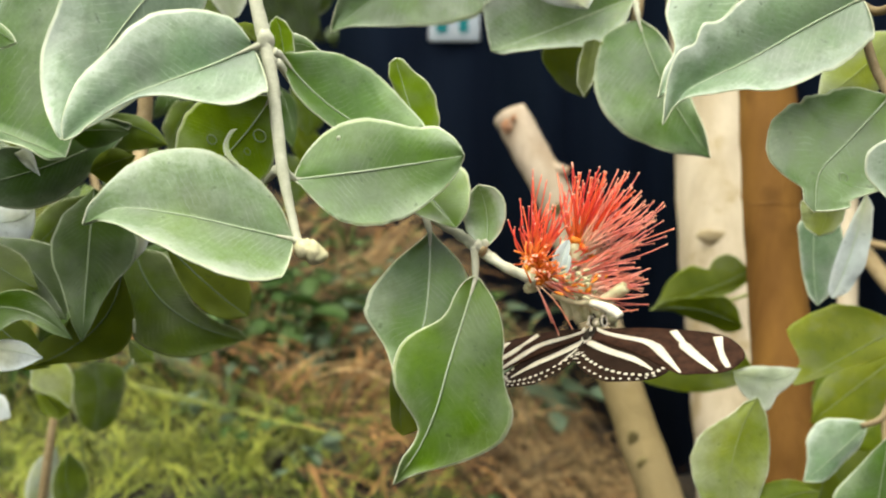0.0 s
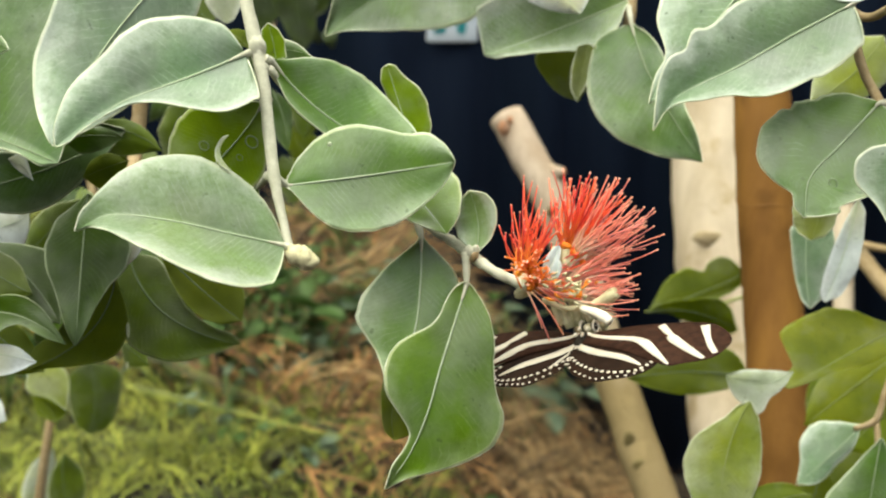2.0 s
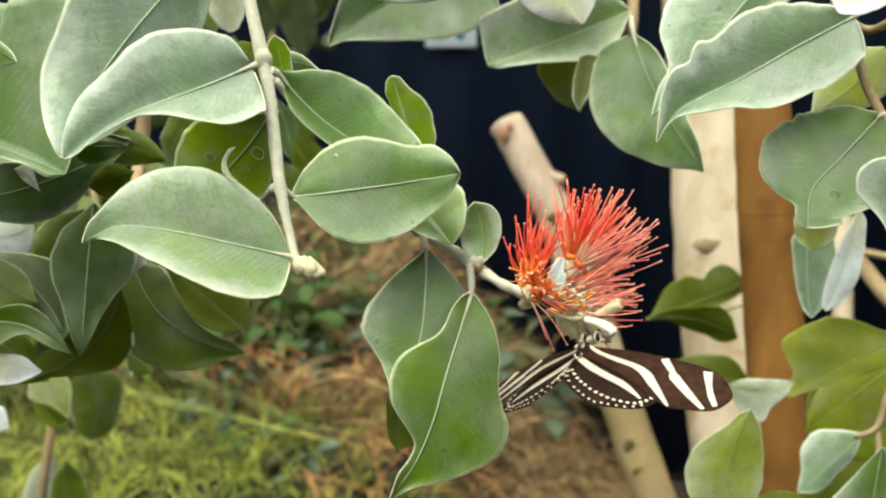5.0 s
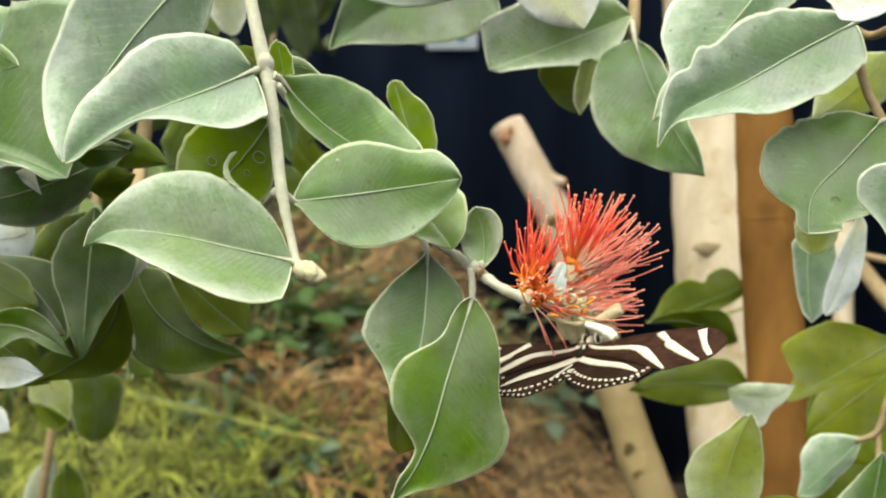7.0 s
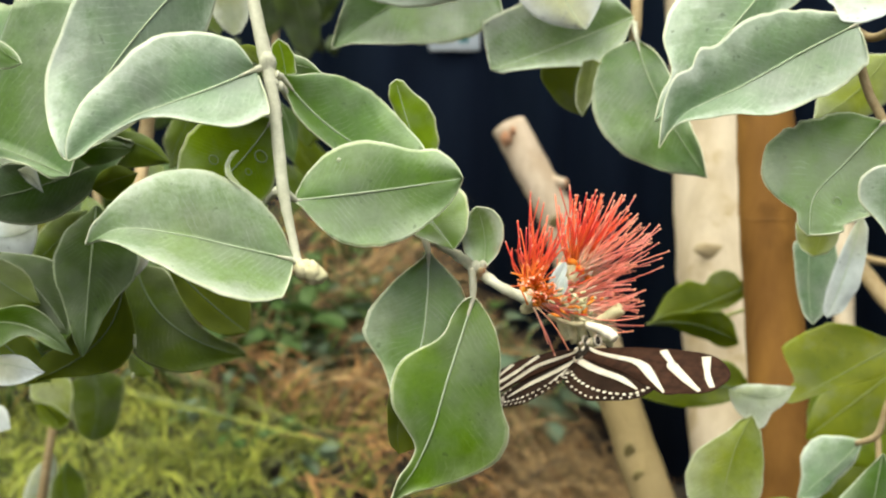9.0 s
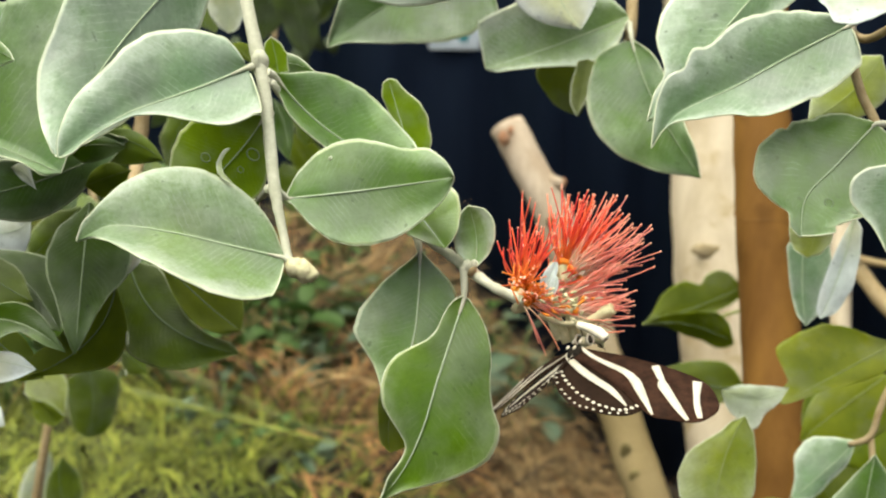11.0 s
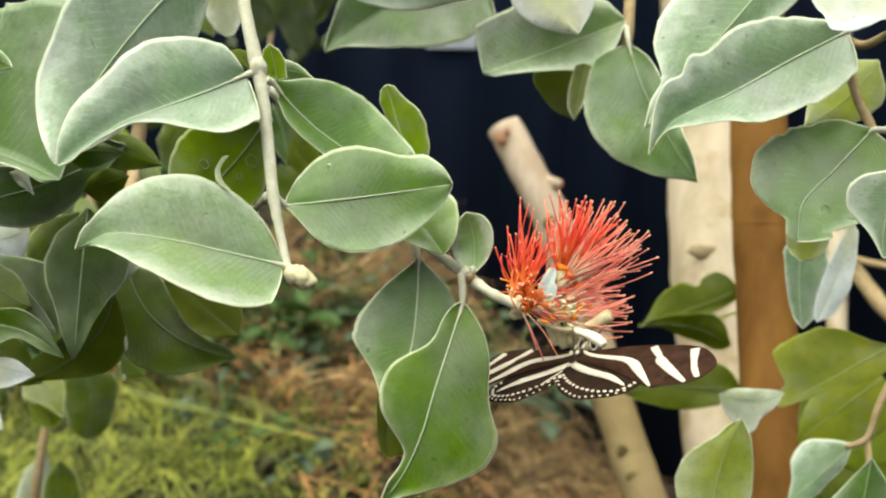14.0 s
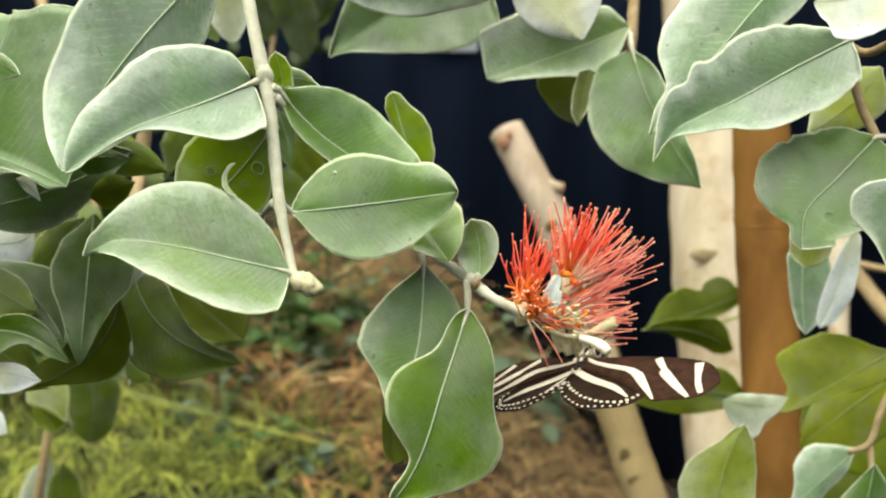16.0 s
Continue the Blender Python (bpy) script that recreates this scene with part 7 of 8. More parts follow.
twig("twig", b, [(20.41, 47.85, 95.39), (18.69, 46.05, 93.30), (17.93, 45.41, 92.08), (17.50, 45.02, 91.02), (16.64, 44.93, 90.68)], [0.186, 0.159, 0.146, 0.135, 0.112], BROWN_TWIG)
twig("twig", b, [(17.54, 45.13, 91.02), (17.44, 44.36, 90.10), (16.85, 43.10, 89.24), (16.41, 41.79, 88.23)], [0.135, 0.123, 0.120, 0.107], BROWN_TWIG)
twig("twig", b, [(19.56, 43.77, 95.64), (17.57, 42.76, 95.71)], [0.171, 0.136], TWIG)
leaf(b, ((13.44, 42.55, 100.32), (13.29, 42.15, 98.57), (13.41, 41.57, 96.78)), (-0.28, -0.83, 0.48),
     (0.18, 0.40, 0.66, 0.85, 0.90, 0.95, 0.98, 1.02, 0.99, 0.95, 0.90, 0.85, 0.79, 0.70, 0.61, 0.52, 0.41, 0.18),
     (0.07, 0.16, 0.29, 0.44, 0.57, 0.54, 0.51, 0.49, 0.47, 0.44, 0.42, 0.39, 0.37, 0.33, 0.29, 0.26, 0.18, 0.07), (0.1, 0.1), 'hoary')
leaf(b, ((14.82, 41.68, 100.88), (14.44, 41.37, 99.10), (13.74, 41.04, 97.19)), (-0.31, -0.88, 0.34),
     (0.08, 0.20, 0.33, 0.36, 0.40, 0.45, 0.50, 0.52, 0.54, 0.57, 0.60, 0.59, 0.54, 0.49, 0.46, 0.42, 0.29, 0.12),
     (0.04, 0.09, 0.15, 0.21, 0.27, 0.31, 0.35, 0.38, 0.41, 0.42, 0.42, 0.41, 0.41, 0.39, 0.36, 0.31, 0.27, 0.18), (0.3, -0.2), 'pale')
leaf(b, ((12.44, 38.86, 101.57), (12.49, 38.66, 100.80), (12.29, 38.55, 100.11)), (-0.29, -0.93, 0.23),
     (0.05, 0.12, 0.22, 0.35, 0.49, 0.62, 0.60, 0.59, 0.58, 0.57, 0.55, 0.49, 0.43, 0.38, 0.35, 0.24, 0.13, 0.05),
     (0.16, 0.35, 0.55, 0.74, 0.79, 0.79, 0.79, 0.78, 0.77, 0.76, 0.75, 0.73, 0.71, 0.69, 0.64, 0.57, 0.50, 0.42), (-0.1, -0.2), 'faded')
leaf(b, ((17.04, 42.22, 95.98), (14.99, 42.02, 94.82), (12.68, 41.28, 93.84)), (-0.29, -0.74, 0.61),
     (0.28, 0.65, 0.78, 0.79, 0.80, 0.76, 0.69, 0.63, 0.56, 0.49, 0.43, 0.38, 0.33, 0.29, 0.24, 0.20, 0.15, 0.11),
     (0.09, 0.28, 0.56, 1.04, 1.49, 1.76, 2.01, 2.08, 2.15, 2.22, 2.20, 2.15, 2.07, 1.84, 0.75, 0.56, 0.42, 0.31), (0.3, -0.1), 'young')
leaf(b, ((12.66, 40.44, 94.80), (11.50, 40.34, 94.42), (10.26, 40.41, 94.69)), (-0.26, -0.90, 0.35),
     (0.04, 0.10, 0.18, 0.29, 0.37, 0.44, 0.51, 0.64, 0.97, 1.10, 1.00, 0.88, 0.77, 0.66, 0.56, 0.44, 0.27, 0.11),
     (0.06, 0.13, 0.21, 0.29, 0.35, 0.39, 0.43, 0.45, 0.47, 0.48, 0.48, 0.47, 0.45, 0.41, 0.36, 0.29, 0.19, 0.09), (0.1, -0.3), 'silver')
leaf(b, ((20.58, 51.88, 91.10), (18.54, 51.48, 89.62), (16.62, 51.10, 88.19)), (-0.32, -0.88, 0.35),
     (0.23, 0.56, 1.00, 1.44, 1.73, 1.87, 1.92, 1.91, 1.87, 1.80, 1.70, 1.57, 1.42, 1.24, 1.02, 0.75, 0.44, 0.18),
     (0.18, 0.43, 0.72, 0.98, 1.12, 1.20, 1.26, 1.27, 1.27, 1.24, 1.18, 1.11, 1.00, 0.87, 0.71, 0.51, 0.29, 0.12), (-0.1, -0.25), 'young')
leaf(b, ((23.49, 58.11, 87.31), (22.34, 57.66, 85.64), (20.61, 57.29, 84.25)), (-0.34, -0.87, 0.37),
     (0.10, 0.24, 0.45, 0.73, 1.03, 1.32, 1.55, 1.65, 1.64, 1.58, 1.48, 1.36, 1.22, 1.06, 0.89, 0.66, 0.38, 0.15),
     (0.31, 0.71, 1.06, 1.29, 1.42, 1.49, 1.55, 1.56, 1.57, 1.54, 1.51, 1.44, 1.35, 1.22, 1.07, 0.85, 0.52, 0.22), (-0.1, -0.25), 'olive')
leaf(b, ((19.28, 54.64, 89.81), (18.47, 54.29, 88.51), (17.66, 53.91, 87.08)), (-0.30, -0.89, 0.35),
     (0.08, 0.19, 0.34, 0.51, 0.65, 0.76, 0.84, 0.89, 0.93, 0.95, 0.96, 0.94, 0.91, 0.85, 0.76, 0.60, 0.37, 0.15),
     (0.10, 0.25, 0.45, 0.64, 0.77, 0.83, 0.84, 0.83, 0.80, 0.76, 0.71, 0.64, 0.57, 0.46, 0.36, 0.25, 0.14, 0.06), (-0.1, -0.25), 'olive')
leaf(b, ((25.00, 61.22, 83.48), (23.32, 60.75, 81.70), (21.02, 60.27, 79.93)), (-0.33, -0.86, 0.40),
     (0.15, 0.35, 0.66, 1.04, 1.41, 1.68, 1.83, 1.88, 1.86, 1.81, 1.73, 1.62, 1.48, 1.29, 1.06, 0.76, 0.43, 0.17),
     (0.23, 0.54, 0.90, 1.23, 1.43, 1.55, 1.62, 1.66, 1.66, 1.64, 1.58, 1.50, 1.39, 1.23, 1.05, 0.81, 0.48, 0.20), (-0.1, -0.25), 'moss')
leaf(b, ((19.11, 55.22, 84.27), (18.55, 54.79, 82.66), (18.27, 54.29, 80.78)), (-0.29, -0.86, 0.43),
     (0.12, 0.29, 0.49, 0.70, 0.87, 0.98, 1.06, 1.11, 1.14, 1.16, 1.16, 1.14, 1.09, 1.00, 0.90, 0.72, 0.45, 0.19),
     (0.07, 0.17, 0.32, 0.49, 0.65, 0.75, 0.81, 0.83, 0.83, 0.82, 0.79, 0.75, 0.68, 0.57, 0.45, 0.31, 0.17, 0.07), (-0.1, -0.25), 'moss')
leaf(b, ((16.92, 44.97, 90.81), (15.75, 44.66, 89.68), (14.34, 44.36, 88.55)), (-0.30, -0.87, 0.40),
     (0.04, 0.10, 0.18, 0.28, 0.35, 0.39, 0.41, 0.41, 0.41, 0.41, 0.43, 0.47, 0.49, 0.49, 0.46, 0.36, 0.21, 0.09),
     (0.17, 0.39, 0.63, 0.87, 1.09, 1.26, 1.35, 1.38, 1.37, 1.33, 1.25, 1.14, 0.92, 0.66, 0.49, 0.34, 0.20, 0.09), (-0.1, -0.25), 'hoary')
leaf(b, ((14.69, 37.06, 93.75), (14.32, 36.53, 91.77), (14.04, 36.00, 89.80)), (-0.33, -0.84, 0.42),
     (0.12, 0.28, 0.48, 0.72, 0.91, 1.06, 1.16, 1.23, 1.29, 1.33, 1.34, 1.33, 1.29, 1.20, 1.04, 0.79, 0.46, 0.19),
     (0.08, 0.18, 0.31, 0.47, 0.62, 0.77, 0.93, 1.10, 1.25, 1.36, 1.42, 1.47, 1.49, 1.48, 1.43, 1.30, 0.95, 0.38), (-0.1, -0.25), 'deep')
leaf(b, ((12.99, 38.40, 91.05), (11.82, 38.35, 90.86), (10.26, 38.13, 90.01)), (-0.26, -0.86, 0.43),
     (0.29, 0.62, 0.84, 0.97, 1.03, 1.07, 1.09, 1.09, 1.08, 1.05, 1.01, 0.95, 0.88, 0.78, 0.66, 0.51, 0.31, 0.13),
     (0.05, 0.13, 0.24, 0.37, 0.47, 0.54, 0.60, 0.64, 0.67, 0.68, 0.67, 0.64, 0.59, 0.52, 0.43, 0.30, 0.17, 0.07), (-0.1, -0.25), 'olive')
leaf(b, ((10.96, 39.62, 94.01), (10.16, 39.09, 92.31), (9.73, 37.97, 89.85)), (-0.23, -0.88, 0.41),
     (0.24, 0.53, 0.69, 0.84, 0.96, 1.06, 1.12, 1.18, 1.23, 1.23, 1.18, 1.12, 1.06, 0.99, 0.90, 0.66, 0.40, 0.17),
     (0.12, 0.28, 0.36, 0.48, 0.69, 0.92, 1.18, 1.34, 1.38, 1.42, 1.33, 1.25, 1.09, 0.94, 0.82, 0.71, 0.41, 0.17), (-0.2, -0.1), 'faded')
b = thing("sapling_shoot", "thin shoot with olive-green leaves growing from the stake", "shoot")
twig("twig", b, [(16.73, 63.12, 90.58), (14.08, 63.40, 89.69), (11.30, 63.38, 89.60)], [0.085, 0.075, 0.060], RIB["lime"])
leaf(b, ((11.54, 63.91, 89.44), (13.96, 63.73, 90.39), (16.61, 63.51, 91.74)), (-0.20, -0.93, 0.29),
     (0.15, 0.35, 0.60, 0.93, 1.25, 1.39, 1.49, 1.54, 1.56, 1.51, 1.26, 1.03, 1.31, 1.41, 1.43, 1.37, 1.17, 0.85),
     (0.10, 0.20, 0.19, 0.18, 0.18, 0.20, 0.26, 0.33, 0.40, 0.47, 0.55, 0.63, 0.64, 0.65, 0.63, 0.56, 0.50, 0.23), (-0.2, 0.1), 'moss')
leaf(b, ((11.29, 62.49, 89.87), (13.65, 62.06, 89.99), (15.89, 61.28, 89.25)), (-0.16, -0.91, -0.37),
     (0.08, 0.20, 0.30, 0.38, 0.47, 0.57, 0.63, 0.70, 0.80, 0.91, 0.99, 1.06, 1.15, 1.06, 0.92, 0.75, 0.42, 0.17),
     (0.07, 0.16, 0.23, 0.30, 0.35, 0.50, 0.62, 0.72, 0.79, 0.84, 0.89, 0.90, 0.91, 0.90, 0.88, 0.79, 0.61, 0.37), (-0.25, -0.1), 'moss')
leaf(b, ((15.45, 56.34, 88.43), (12.37, 56.42, 88.74), (9.34, 56.33, 88.41)), (-0.20, -0.92, 0.35),
     (0.14, 0.33, 0.53, 0.73, 0.87, 0.97, 1.05, 1.09, 1.11, 1.10, 1.07, 1.01, 0.91, 0.79, 0.66, 0.50, 0.31, 0.13),
     (0.22, 0.55, 0.94, 1.20, 1.29, 1.29, 1.26, 1.21, 1.15, 1.07, 0.97, 0.84, 0.71, 0.57, 0.44, 0.31, 0.17, 0.07), (0, -0.2), 'moss')


# ---- blemishes on leaves ----
def build_marks():
    for place, size, which in (((-5.90, 30.72, 104.66), 0.13, 9), ((-4.67, 30.70, 104.76), 0.17, 9), ((-5.00, 30.68, 104.36), 0.09, 9), ((10.37, 30.93, 103.64), 0.12, 24)):
        owner = LEAVES[which]
        c = Vector(place) * 0.01
        bm = bmesh.new()
        f = (Vector((0, 0, 1.1)) - c).normalized()
        s1 = f.orthogonal().normalized()
        s2 = f.cross(s1)
        ring = [c + (s1 * math.cos(a) * 0.8 + s2 * math.sin(a)) * size * 0.01 for a in [k * math.pi / 8 for k in range(17)]]
        tube(bm, ring, [size * 0.0011] * 17, 6, 0.3, size)
        part("scar", bm, RIB["mid"], owner, "pale round insect scar")
    for place, high, which in (((-9.46, 35.42, 98.06), 0.24, 39), ((-10.67, 39.48, 95.39), 0.12, 58), ((-2.51, 28.97, 105.01), 0.05, 7)):
        bm = bmesh.new()
        blob(bm, Vector(place) * 0.01, (0.0005, 0.0002, high * 0.01), None, 0.4, high)
        part("fleck", bm, RIM, LEAVES[which], "dried white fleck")


build_marks()


# ---- butterfly ----
def wing_sheet(outline, thickness=0.00012):
    """A thin wing blade in the wing's plane: x outwards, y forwards; outline in cm, smoothed."""
    pts = [Vector((x, y, 0)) * 0.01 for x, y in outline]
    n = len(pts)
    line = []
    for i in range(n):
        a, b_, c, d = pts[i - 1], pts[i], pts[(i + 1) % n], pts[(i + 2) % n]
        for k in range(5):
            t = k / 5
            line.append(0.5 * (2 * b_ + (c - a) * t + (2 * a - 5 * b_ + 4 * c - d) * t * t + (3 * b_ - a - 3 * c + d) * t ** 3))
    bm = bmesh.new()
    vs = [bm.verts.new(p) for p in line]
    f = bm.faces.new(vs)
    if f.normal.z < 0:
        f.normal_flip()
    bmesh.ops.triangulate(bm, faces=[f])
    bmesh.ops.subdivide_edges(bm, edges=[e for e in bm.edges if e.calc_length() > 0.004], cuts=2, use_grid_fill=True)
    for v in bm.verts:
        v.co.z = 0.0003 * math.sin(v.co.x * 90)
    top = bm.faces[:]
    bmesh.ops.solidify(bm, geom=top, thickness=thickness)
    return bm


def strip(points, widths, z):
    """A band of scales along a line in the wing's plane, in cm."""
    line, rad = smooth_line([(x, y, 0) for x, y in points], widths, 6)
    bm = bmesh.new()
    prev = None
    for i, (p, w) in enumerate(zip(line, rad)):
        t = (line[min(i + 1, len(line) - 1)] - line[max(i - 1, 0)]).normalized()
        s = Vector((-t.y, t.x, 0))
        w *= 0.86 + 0.12 * noise.noise(p * 900)
        row = []
        for q in (p - s * w, p + s * w):
            zz = 0.0003 * math.sin(abs(q.x) * 90)
            row.append((bm.verts.new((q.x, q.y, zz + z)), bm.verts.new((q.x, q.y, zz + z - 0.00006))))
        if prev:
            (a, a2), (c, c2) = prev
            (e, e2), (g, g2) = row
            for f in ((a, c, g, e), (c2, a2, e2, g2), (a2, a, e, e2), (c, c2, g2, g)):
                bm.faces.new(f)
        prev = row
    bmesh.ops.recalc_face_normals(bm, faces=bm.faces)
    return bm


FORE = [(0.0, 0.05), (0.16, 0.34), (0.60, 0.50), (1.30, 0.70), (1.95, 0.82), (2.55, 0.91), (3.00, 0.94), (3.38, 0.88), (3.70, 0.66), (3.92, 0.40), (3.99, 0.16), (3.93, -0.12),
        (3.80, -0.40), (3.54, -0.61), (3.10, -0.78), (2.76, -0.91), (2.2, -0.72), (1.5, -0.42), (0.7, -0.2), (0.1, -0.1)]
HIND = [(0.0, 0.0), (0.6, 0.06), (1.3, -0.05), (1.95, -0.25), (2.34, -0.48), (2.44, -0.80), (2.28, -1.14), (2.00, -1.36), (1.55, -1.53), (1.12, -1.65), (0.72, -1.54), (0.36, -1.33), (0.08, -1.02), (-0.04, -0.6), (-0.05, -0.3)]


def build_butterfly():
    root = thing("butterfly", "black butterfly with cream zebra stripes feeding head-up on the flower", "butterfly")
    wings = []
    for side in (1, -1):
        fore = part("forewing", wing_sheet_side(FORE, side, 0.0003), BLACKWING, root, "brown-black forewing with cream stripes")
        hind = part("hindwing", wing_sheet_side(HIND, side, 0.0), HINDWING, root, "brown-black hindwing with cream stripe and dots")
        for pts, w, owner, z in (
                ([(0.05, 0.38), (0.36, 0.24), (0.80, 0.17), (1.46, 0.13), (1.82, -0.02), (2.10, -0.27), (2.74, -0.86)], [0.05, 0.075, 0.09, 0.115, 0.16, 0.155, 0.03], fore, 0.00048),
                ([(2.00, 0.75), (2.20, 0.54), (2.38, 0.36), (2.50, 0.20), (2.90, -0.11), (3.22, -0.34), (3.52, -0.54)], [0.13, 0.12, 0.095, 0.165, 0.145, 0.105, 0.06], fore, 0.00048),
                ([(3.13, 0.82), (3.25, 0.54), (3.37, 0.28), (3.51, 0.02), (3.74, -0.30)], [0.14, 0.125, 0.085, 0.10, 0.085], fore, 0.00048),
                ([(-0.12, -0.07), (0.10, -0.20), (0.52, -0.38), (0.90, -0.49), (1.40, -0.60), (1.72, -0.73), (2.06, -0.91)], [0.06, 0.12, 0.14, 0.13, 0.125, 0.095, 0.025], hind, 0.00016)):
            bm = strip([(x * side, y) for x, y in pts], [k * (0.95 if side > 0 else 1.2) for k in w], z)
            part("stripe", bm, BAND, owner)
        if side < 0:
            part("stripe", strip([(-0.10, -0.42), (-0.34, -0.74), (-0.56, -1.02)], [0.04, 0.05, 0.03], 0.00016), BAND, hind)
        dots = [(0.10, -0.70), (0.22, -0.81), (0.36, -0.92), (0.50, -1.00), (0.65, -1.07), (0.82, -1.15), (1.00, -1.20), (1.16, -1.23), (1.33, -1.25), (1.50, -1.25), (1.67, -1.22), (1.84, -1.19), (2.00, -1.13), (2.12, -1.03), (2.21, -0.90), (2.28, -0.76), (2.27, -0.61), (2.16, -0.49)]
        edge = [(0.02, -0.80), (0.10, -0.96), (0.22, -1.11), (0.44, -1.27), (0.60, -1.36), (0.77, -1.44), (0.95, -1.51), (1.12, -1.54), (1.28, -1.50), (1.45, -1.46), (1.64, -1.41), (1.84, -1.36), (2.02, -1.25), (2.18, -1.12)]
        for pts, r in ((dots, 0.00047), (edge, 0.00034)):
            for x, y in pts:
                bm = bmesh.new()
                x_, y_ = x * side * 0.01, y * 0.01
                blob(bm, Vector((x_, y_, 0.0003 * math.sin(abs(x_) * 90) + 0.00016)), (r * 1.1, r * 0.95, 0.0001), None, 0.35, x * 5, 8)
                part("spot", bm, BAND, hind)
        wings.append((fore, side, 0))
        wings.append((hind, side, 0 if side > 0 else -1))
    # body: thorax, abdomen, head with eyes, antennae, tongue
    bm = bmesh.new()
    blob(bm, Vector((0, 0.0012, -0.0002)), (0.0016, 0.0034, 0.0018), None, 0.15, 1)
    part("thorax", bm, BODY, root)
    bm = bmesh.new()
    tube(bm, [Vector((0, -0.001 - 0.0002 * k, -0.0012 - 0.0012 * k)) for k in range(8)], [0.0010, 0.0010, 0.0009, 0.0009, 0.0008, 0.0007, 0.0005, 0.0003], 10, 0.08)
    part("abdomen", bm, BODY, root)
    for k in range(1, 7):
        bm = bmesh.new()
        blob(bm, Vector((0.0007, -0.001 - 0.0002 * k, -0.0012 - 0.0012 * k)), (0.00022, 0.0003, 0.0002))
        part("spot", bm, BAND, root)
    bm = bmesh.new()
    blob(bm, Vector((0, 0.0064, 0.0002)), (0.0016, 0.0014, 0.0014), None, 0.1, 3)
    head = part("head", bm, FACE, root, "pale yellowish head with dark eyes")
    for s in (-1, 1):
        bm = bmesh.new()
        blob(bm, Vector((s * 0.0013, 0.0068, 0.0003)), (0.0011, 0.0012, 0.0013), None, 0)
        part("eye", bm, EYE, head)
        bm = bmesh.new()
        tube(bm, [Vector((s * 0.0019, 0.0068 + 0.0014 * math.cos(a), 0.0006 + 0.0014 * math.sin(a))) for a in [k * math.pi / 7 for k in range(15)]], [0.0003] * 15, 5)
        part("eye_rim", bm, BAND, head)
        bm = bmesh.new()
        tube(bm, [Vector((s * 0.0006, 0.0074, 0.0008)), Vector((s * 0.004, 0.012, 0.003)), Vector((s * 0.0085, 0.0165, 0.0035)), Vector((s * 0.0095, 0.0175, 0.0035))], [0.00016, 0.00014, 0.00016, 0.0003], 5)
        part("antenna", bm, BODY, head)
        for k, yy in enumerate((0.004, 0.001)):
            bm = bmesh.new()
            blob(bm, Vector((s * 0.0011, yy, 0.0019)), (0.00035, 0.0009, 0.0004), None, 0.3, k)
            part("spot", bm, BAND, root)
        for k in range(2):
            bm = bmesh.new()
            tube(bm, [Vector((s * 0.001, 0.003 - 0.002 * k, -0.0015)), Vector((s * 0.004, 0.006 - 0.003 * k, -0.004)), Vector((s * 0.003, 0.010 - 0.003 * k, -0.006))], [0.0003, 0.00022, 0.00018], 5)
            part("leg", bm, BAND, root)
    bm = bmesh.new()
    tube(bm, [Vector((0, 0.0074, -0.0008)), Vector((0.0005, 0.0105, -0.003)), Vector((0.0, 0.0125, -0.0065))], [0.0002, 0.00018, 0.00012], 5)
    part("tongue", bm, BODY, head)
    return root, wings


def wing_sheet_side(outline, side, z):
    bm = wing_sheet(outline)
    for v in bm.verts:
        v.co.x *= side
        v.co.z += z
    if side < 0:
        bmesh.ops.reverse_faces(bm, faces=bm.faces)
    return bm


BUTTERFLY, WINGS = build_butterfly()
FLAP = [(0.0, -14.3), (0.45, -21.2), (0.5, -21.8), (0.8, -25.7), (1.0, -22.4), (1.2, -22.0), (1.5, -14.0), (1.55, -12.7), (2.0, -5.3), (2.45, -1.1), (2.5, -0.7), (2.8, 2.2), (3.0, 1.6), (3.2, 0.4), (3.5, -5.9), (3.8, -11.1), (4.0, -13.9), (4.2, -20.7), (4.6, -28.2), (5.1, -23.9), (5.7, -16.7), (6.3, -10.0), (6.5, -8.2), (6.55, -7.7), (7.0, -2.1), (7.45, -2.0), (7.5, -2.8), (7.8, -8.9), (8.0, -11.5), (8.2, -15.0), (8.5, -15.9), (8.55, -16.2), (9.0, -15.4), (9.2, -13.1), (9.7, -8.8), (10.3, -15.7), (10.9, -29.6), (11.3, -30.3), (11.5, -26.8), (11.7, -27.2), (12.0, -17.2), (12.05, -15.6), (12.5, -10.6), (13.0, -4.1), (13.5, -1.5), (14.0, -6.4), (14.5, -11.3), (15.0, -16.4), (15.5, -15.4), (16.0, -10.3)]


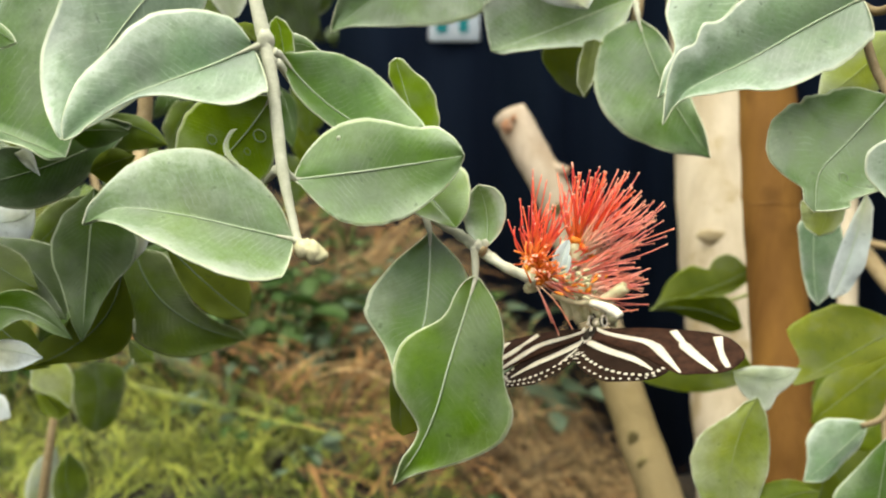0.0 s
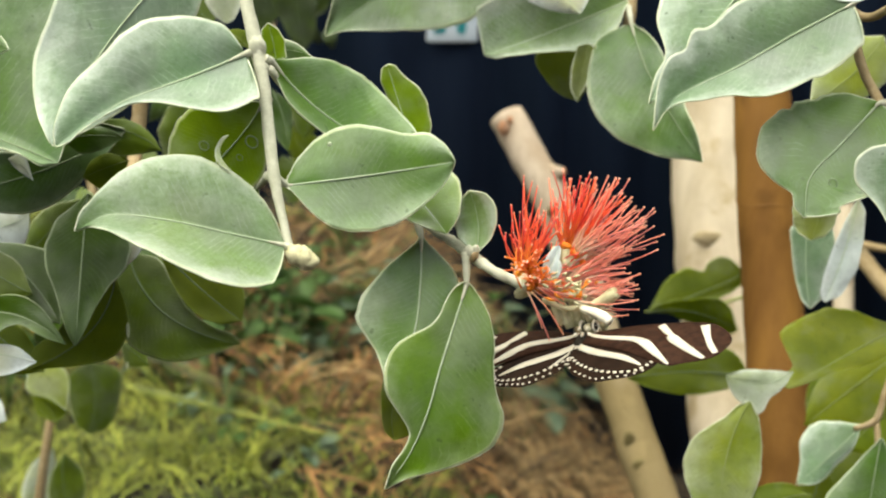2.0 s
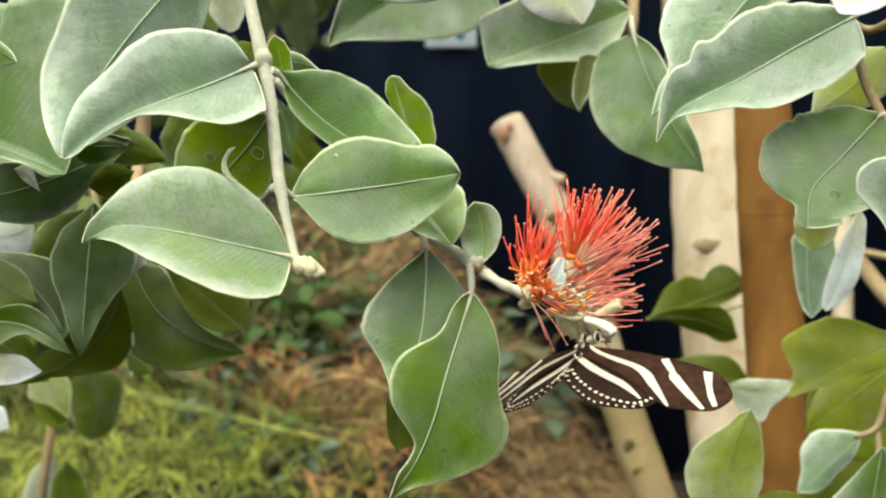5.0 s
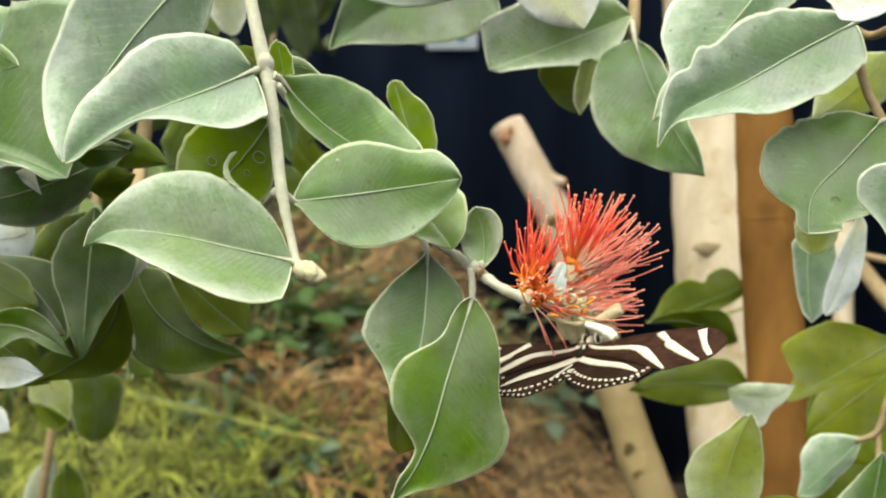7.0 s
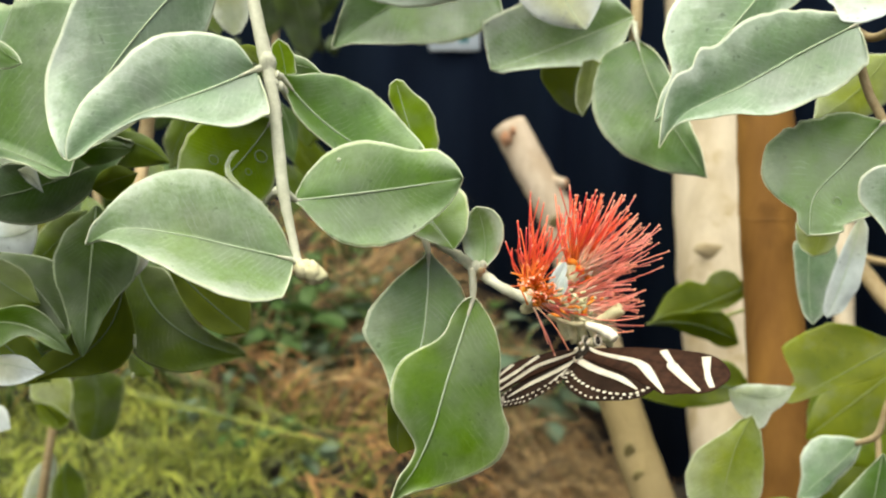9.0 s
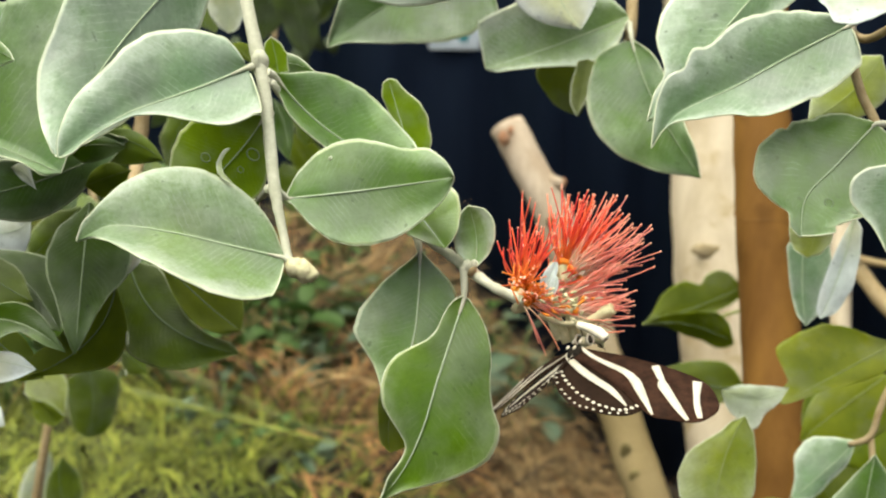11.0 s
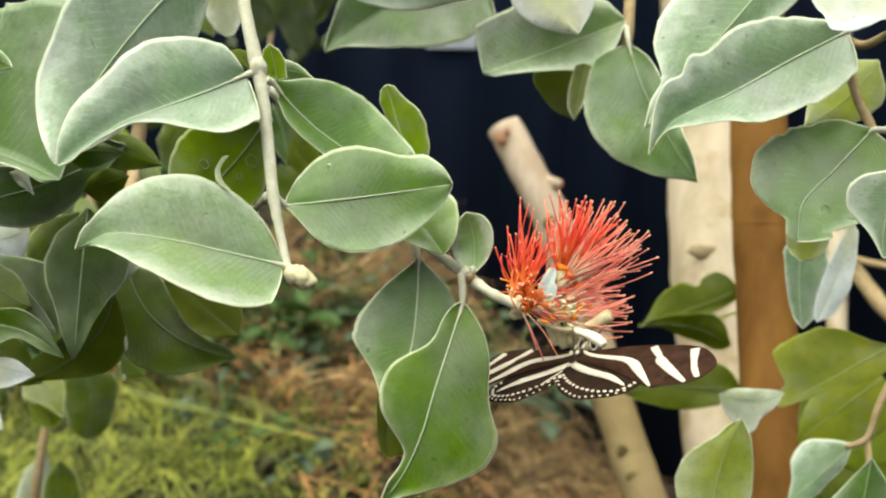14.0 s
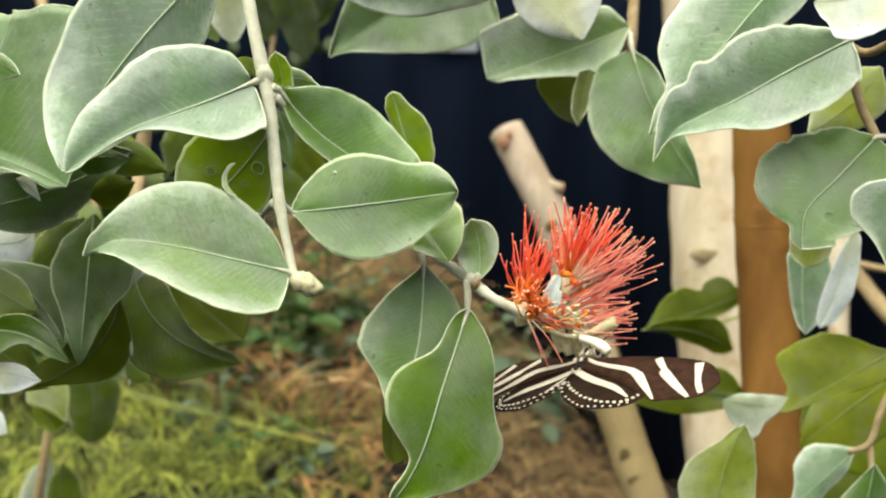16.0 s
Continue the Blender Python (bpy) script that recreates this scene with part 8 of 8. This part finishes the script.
def motions():
    """The butterfly clings to the flower; its wings rise and sink slowly about the body."""
    walk(BUTTERFLY, [
        (0.0, pose(0.03702, 0.29373, 0.99787, 17.7, -14.1, -34.0)),
        (0.5, pose(0.03674, 0.29373, 0.99794, 17.4, -14.3, -34.6)),
        (1.0, pose(0.03639, 0.29371, 0.99743, 16.8, -14.4, -35.9)),
        (1.5, pose(0.03689, 0.29360, 0.99750, 18.5, -14.4, -35.5)),
        (2.0, pose(0.03716, 0.29362, 0.99783, 18.8, -14.2, -34.2)),
        (2.5, pose(0.03750, 0.29366, 0.99823, 18.8, -14.1, -34.3)),
        (3.0, pose(0.03776, 0.29373, 0.99835, 19.1, -14.2, -34.8)),
        (3.5, pose(0.03722, 0.29368, 0.99779, 18.5, -14.8, -36.8)),
        (4.0, pose(0.03664, 0.29359, 0.99732, 18.1, -15.3, -38.0)),
        (6.5, pose(0.03637, 0.29362, 0.99854, 18.8, -16.2, -37.8)),
        (7.0, pose(0.03644, 0.29367, 0.99861, 18.5, -16.5, -36.9)),
        (7.5, pose(0.03639, 0.29364, 0.99850, 17.8, -16.7, -37.8)),
        (8.0, pose(0.03622, 0.29366, 0.99851, 17.9, -16.8, -39.2)),
        (8.5, pose(0.03630, 0.29365, 0.99835, 18.1, -17.0, -39.6)),
        (9.0, pose(0.03606, 0.29360, 0.99830, 18.8, -17.0, -40.1)),
        (11.5, pose(0.03641, 0.29362, 0.99853, 20.1, -17.5, -44.1)),
        (12.0, pose(0.03724, 0.29363, 0.99820, 18.6, -16.8, -44.4)),
        (12.5, pose(0.03743, 0.29375, 0.99868, 19.4, -16.3, -43.7)),
        (13.0, pose(0.03739, 0.29376, 0.99890, 20.4, -16.1, -43.2)),
        (13.5, pose(0.03729, 0.29374, 0.99893, 20.6, -16.0, -43.2)),
        (14.0, pose(0.03747, 0.29371, 0.99872, 19.5, -16.1, -43.2)),
        (14.5, pose(0.03728, 0.29371, 0.99872, 18.7, -16.3, -43.8)),
        (15.0, pose(0.03725, 0.29373, 0.99846, 18.4, -16.8, -45.0)),
        (15.5, pose(0.03731, 0.29370, 0.99830, 18.5, -16.8, -45.1)),
        (16.0, pose(0.03734, 0.29373, 0.99861, 19.6, -16.7, -45.1)),
    ])
    for wing, side, spread in WINGS:
        walk(wing, [(t, pose(0, 0, 0.0002, 0, -side * a * (1.0 if side > 0 else 0.76), -8 * spread)) for t, a in FLAP])


motions()
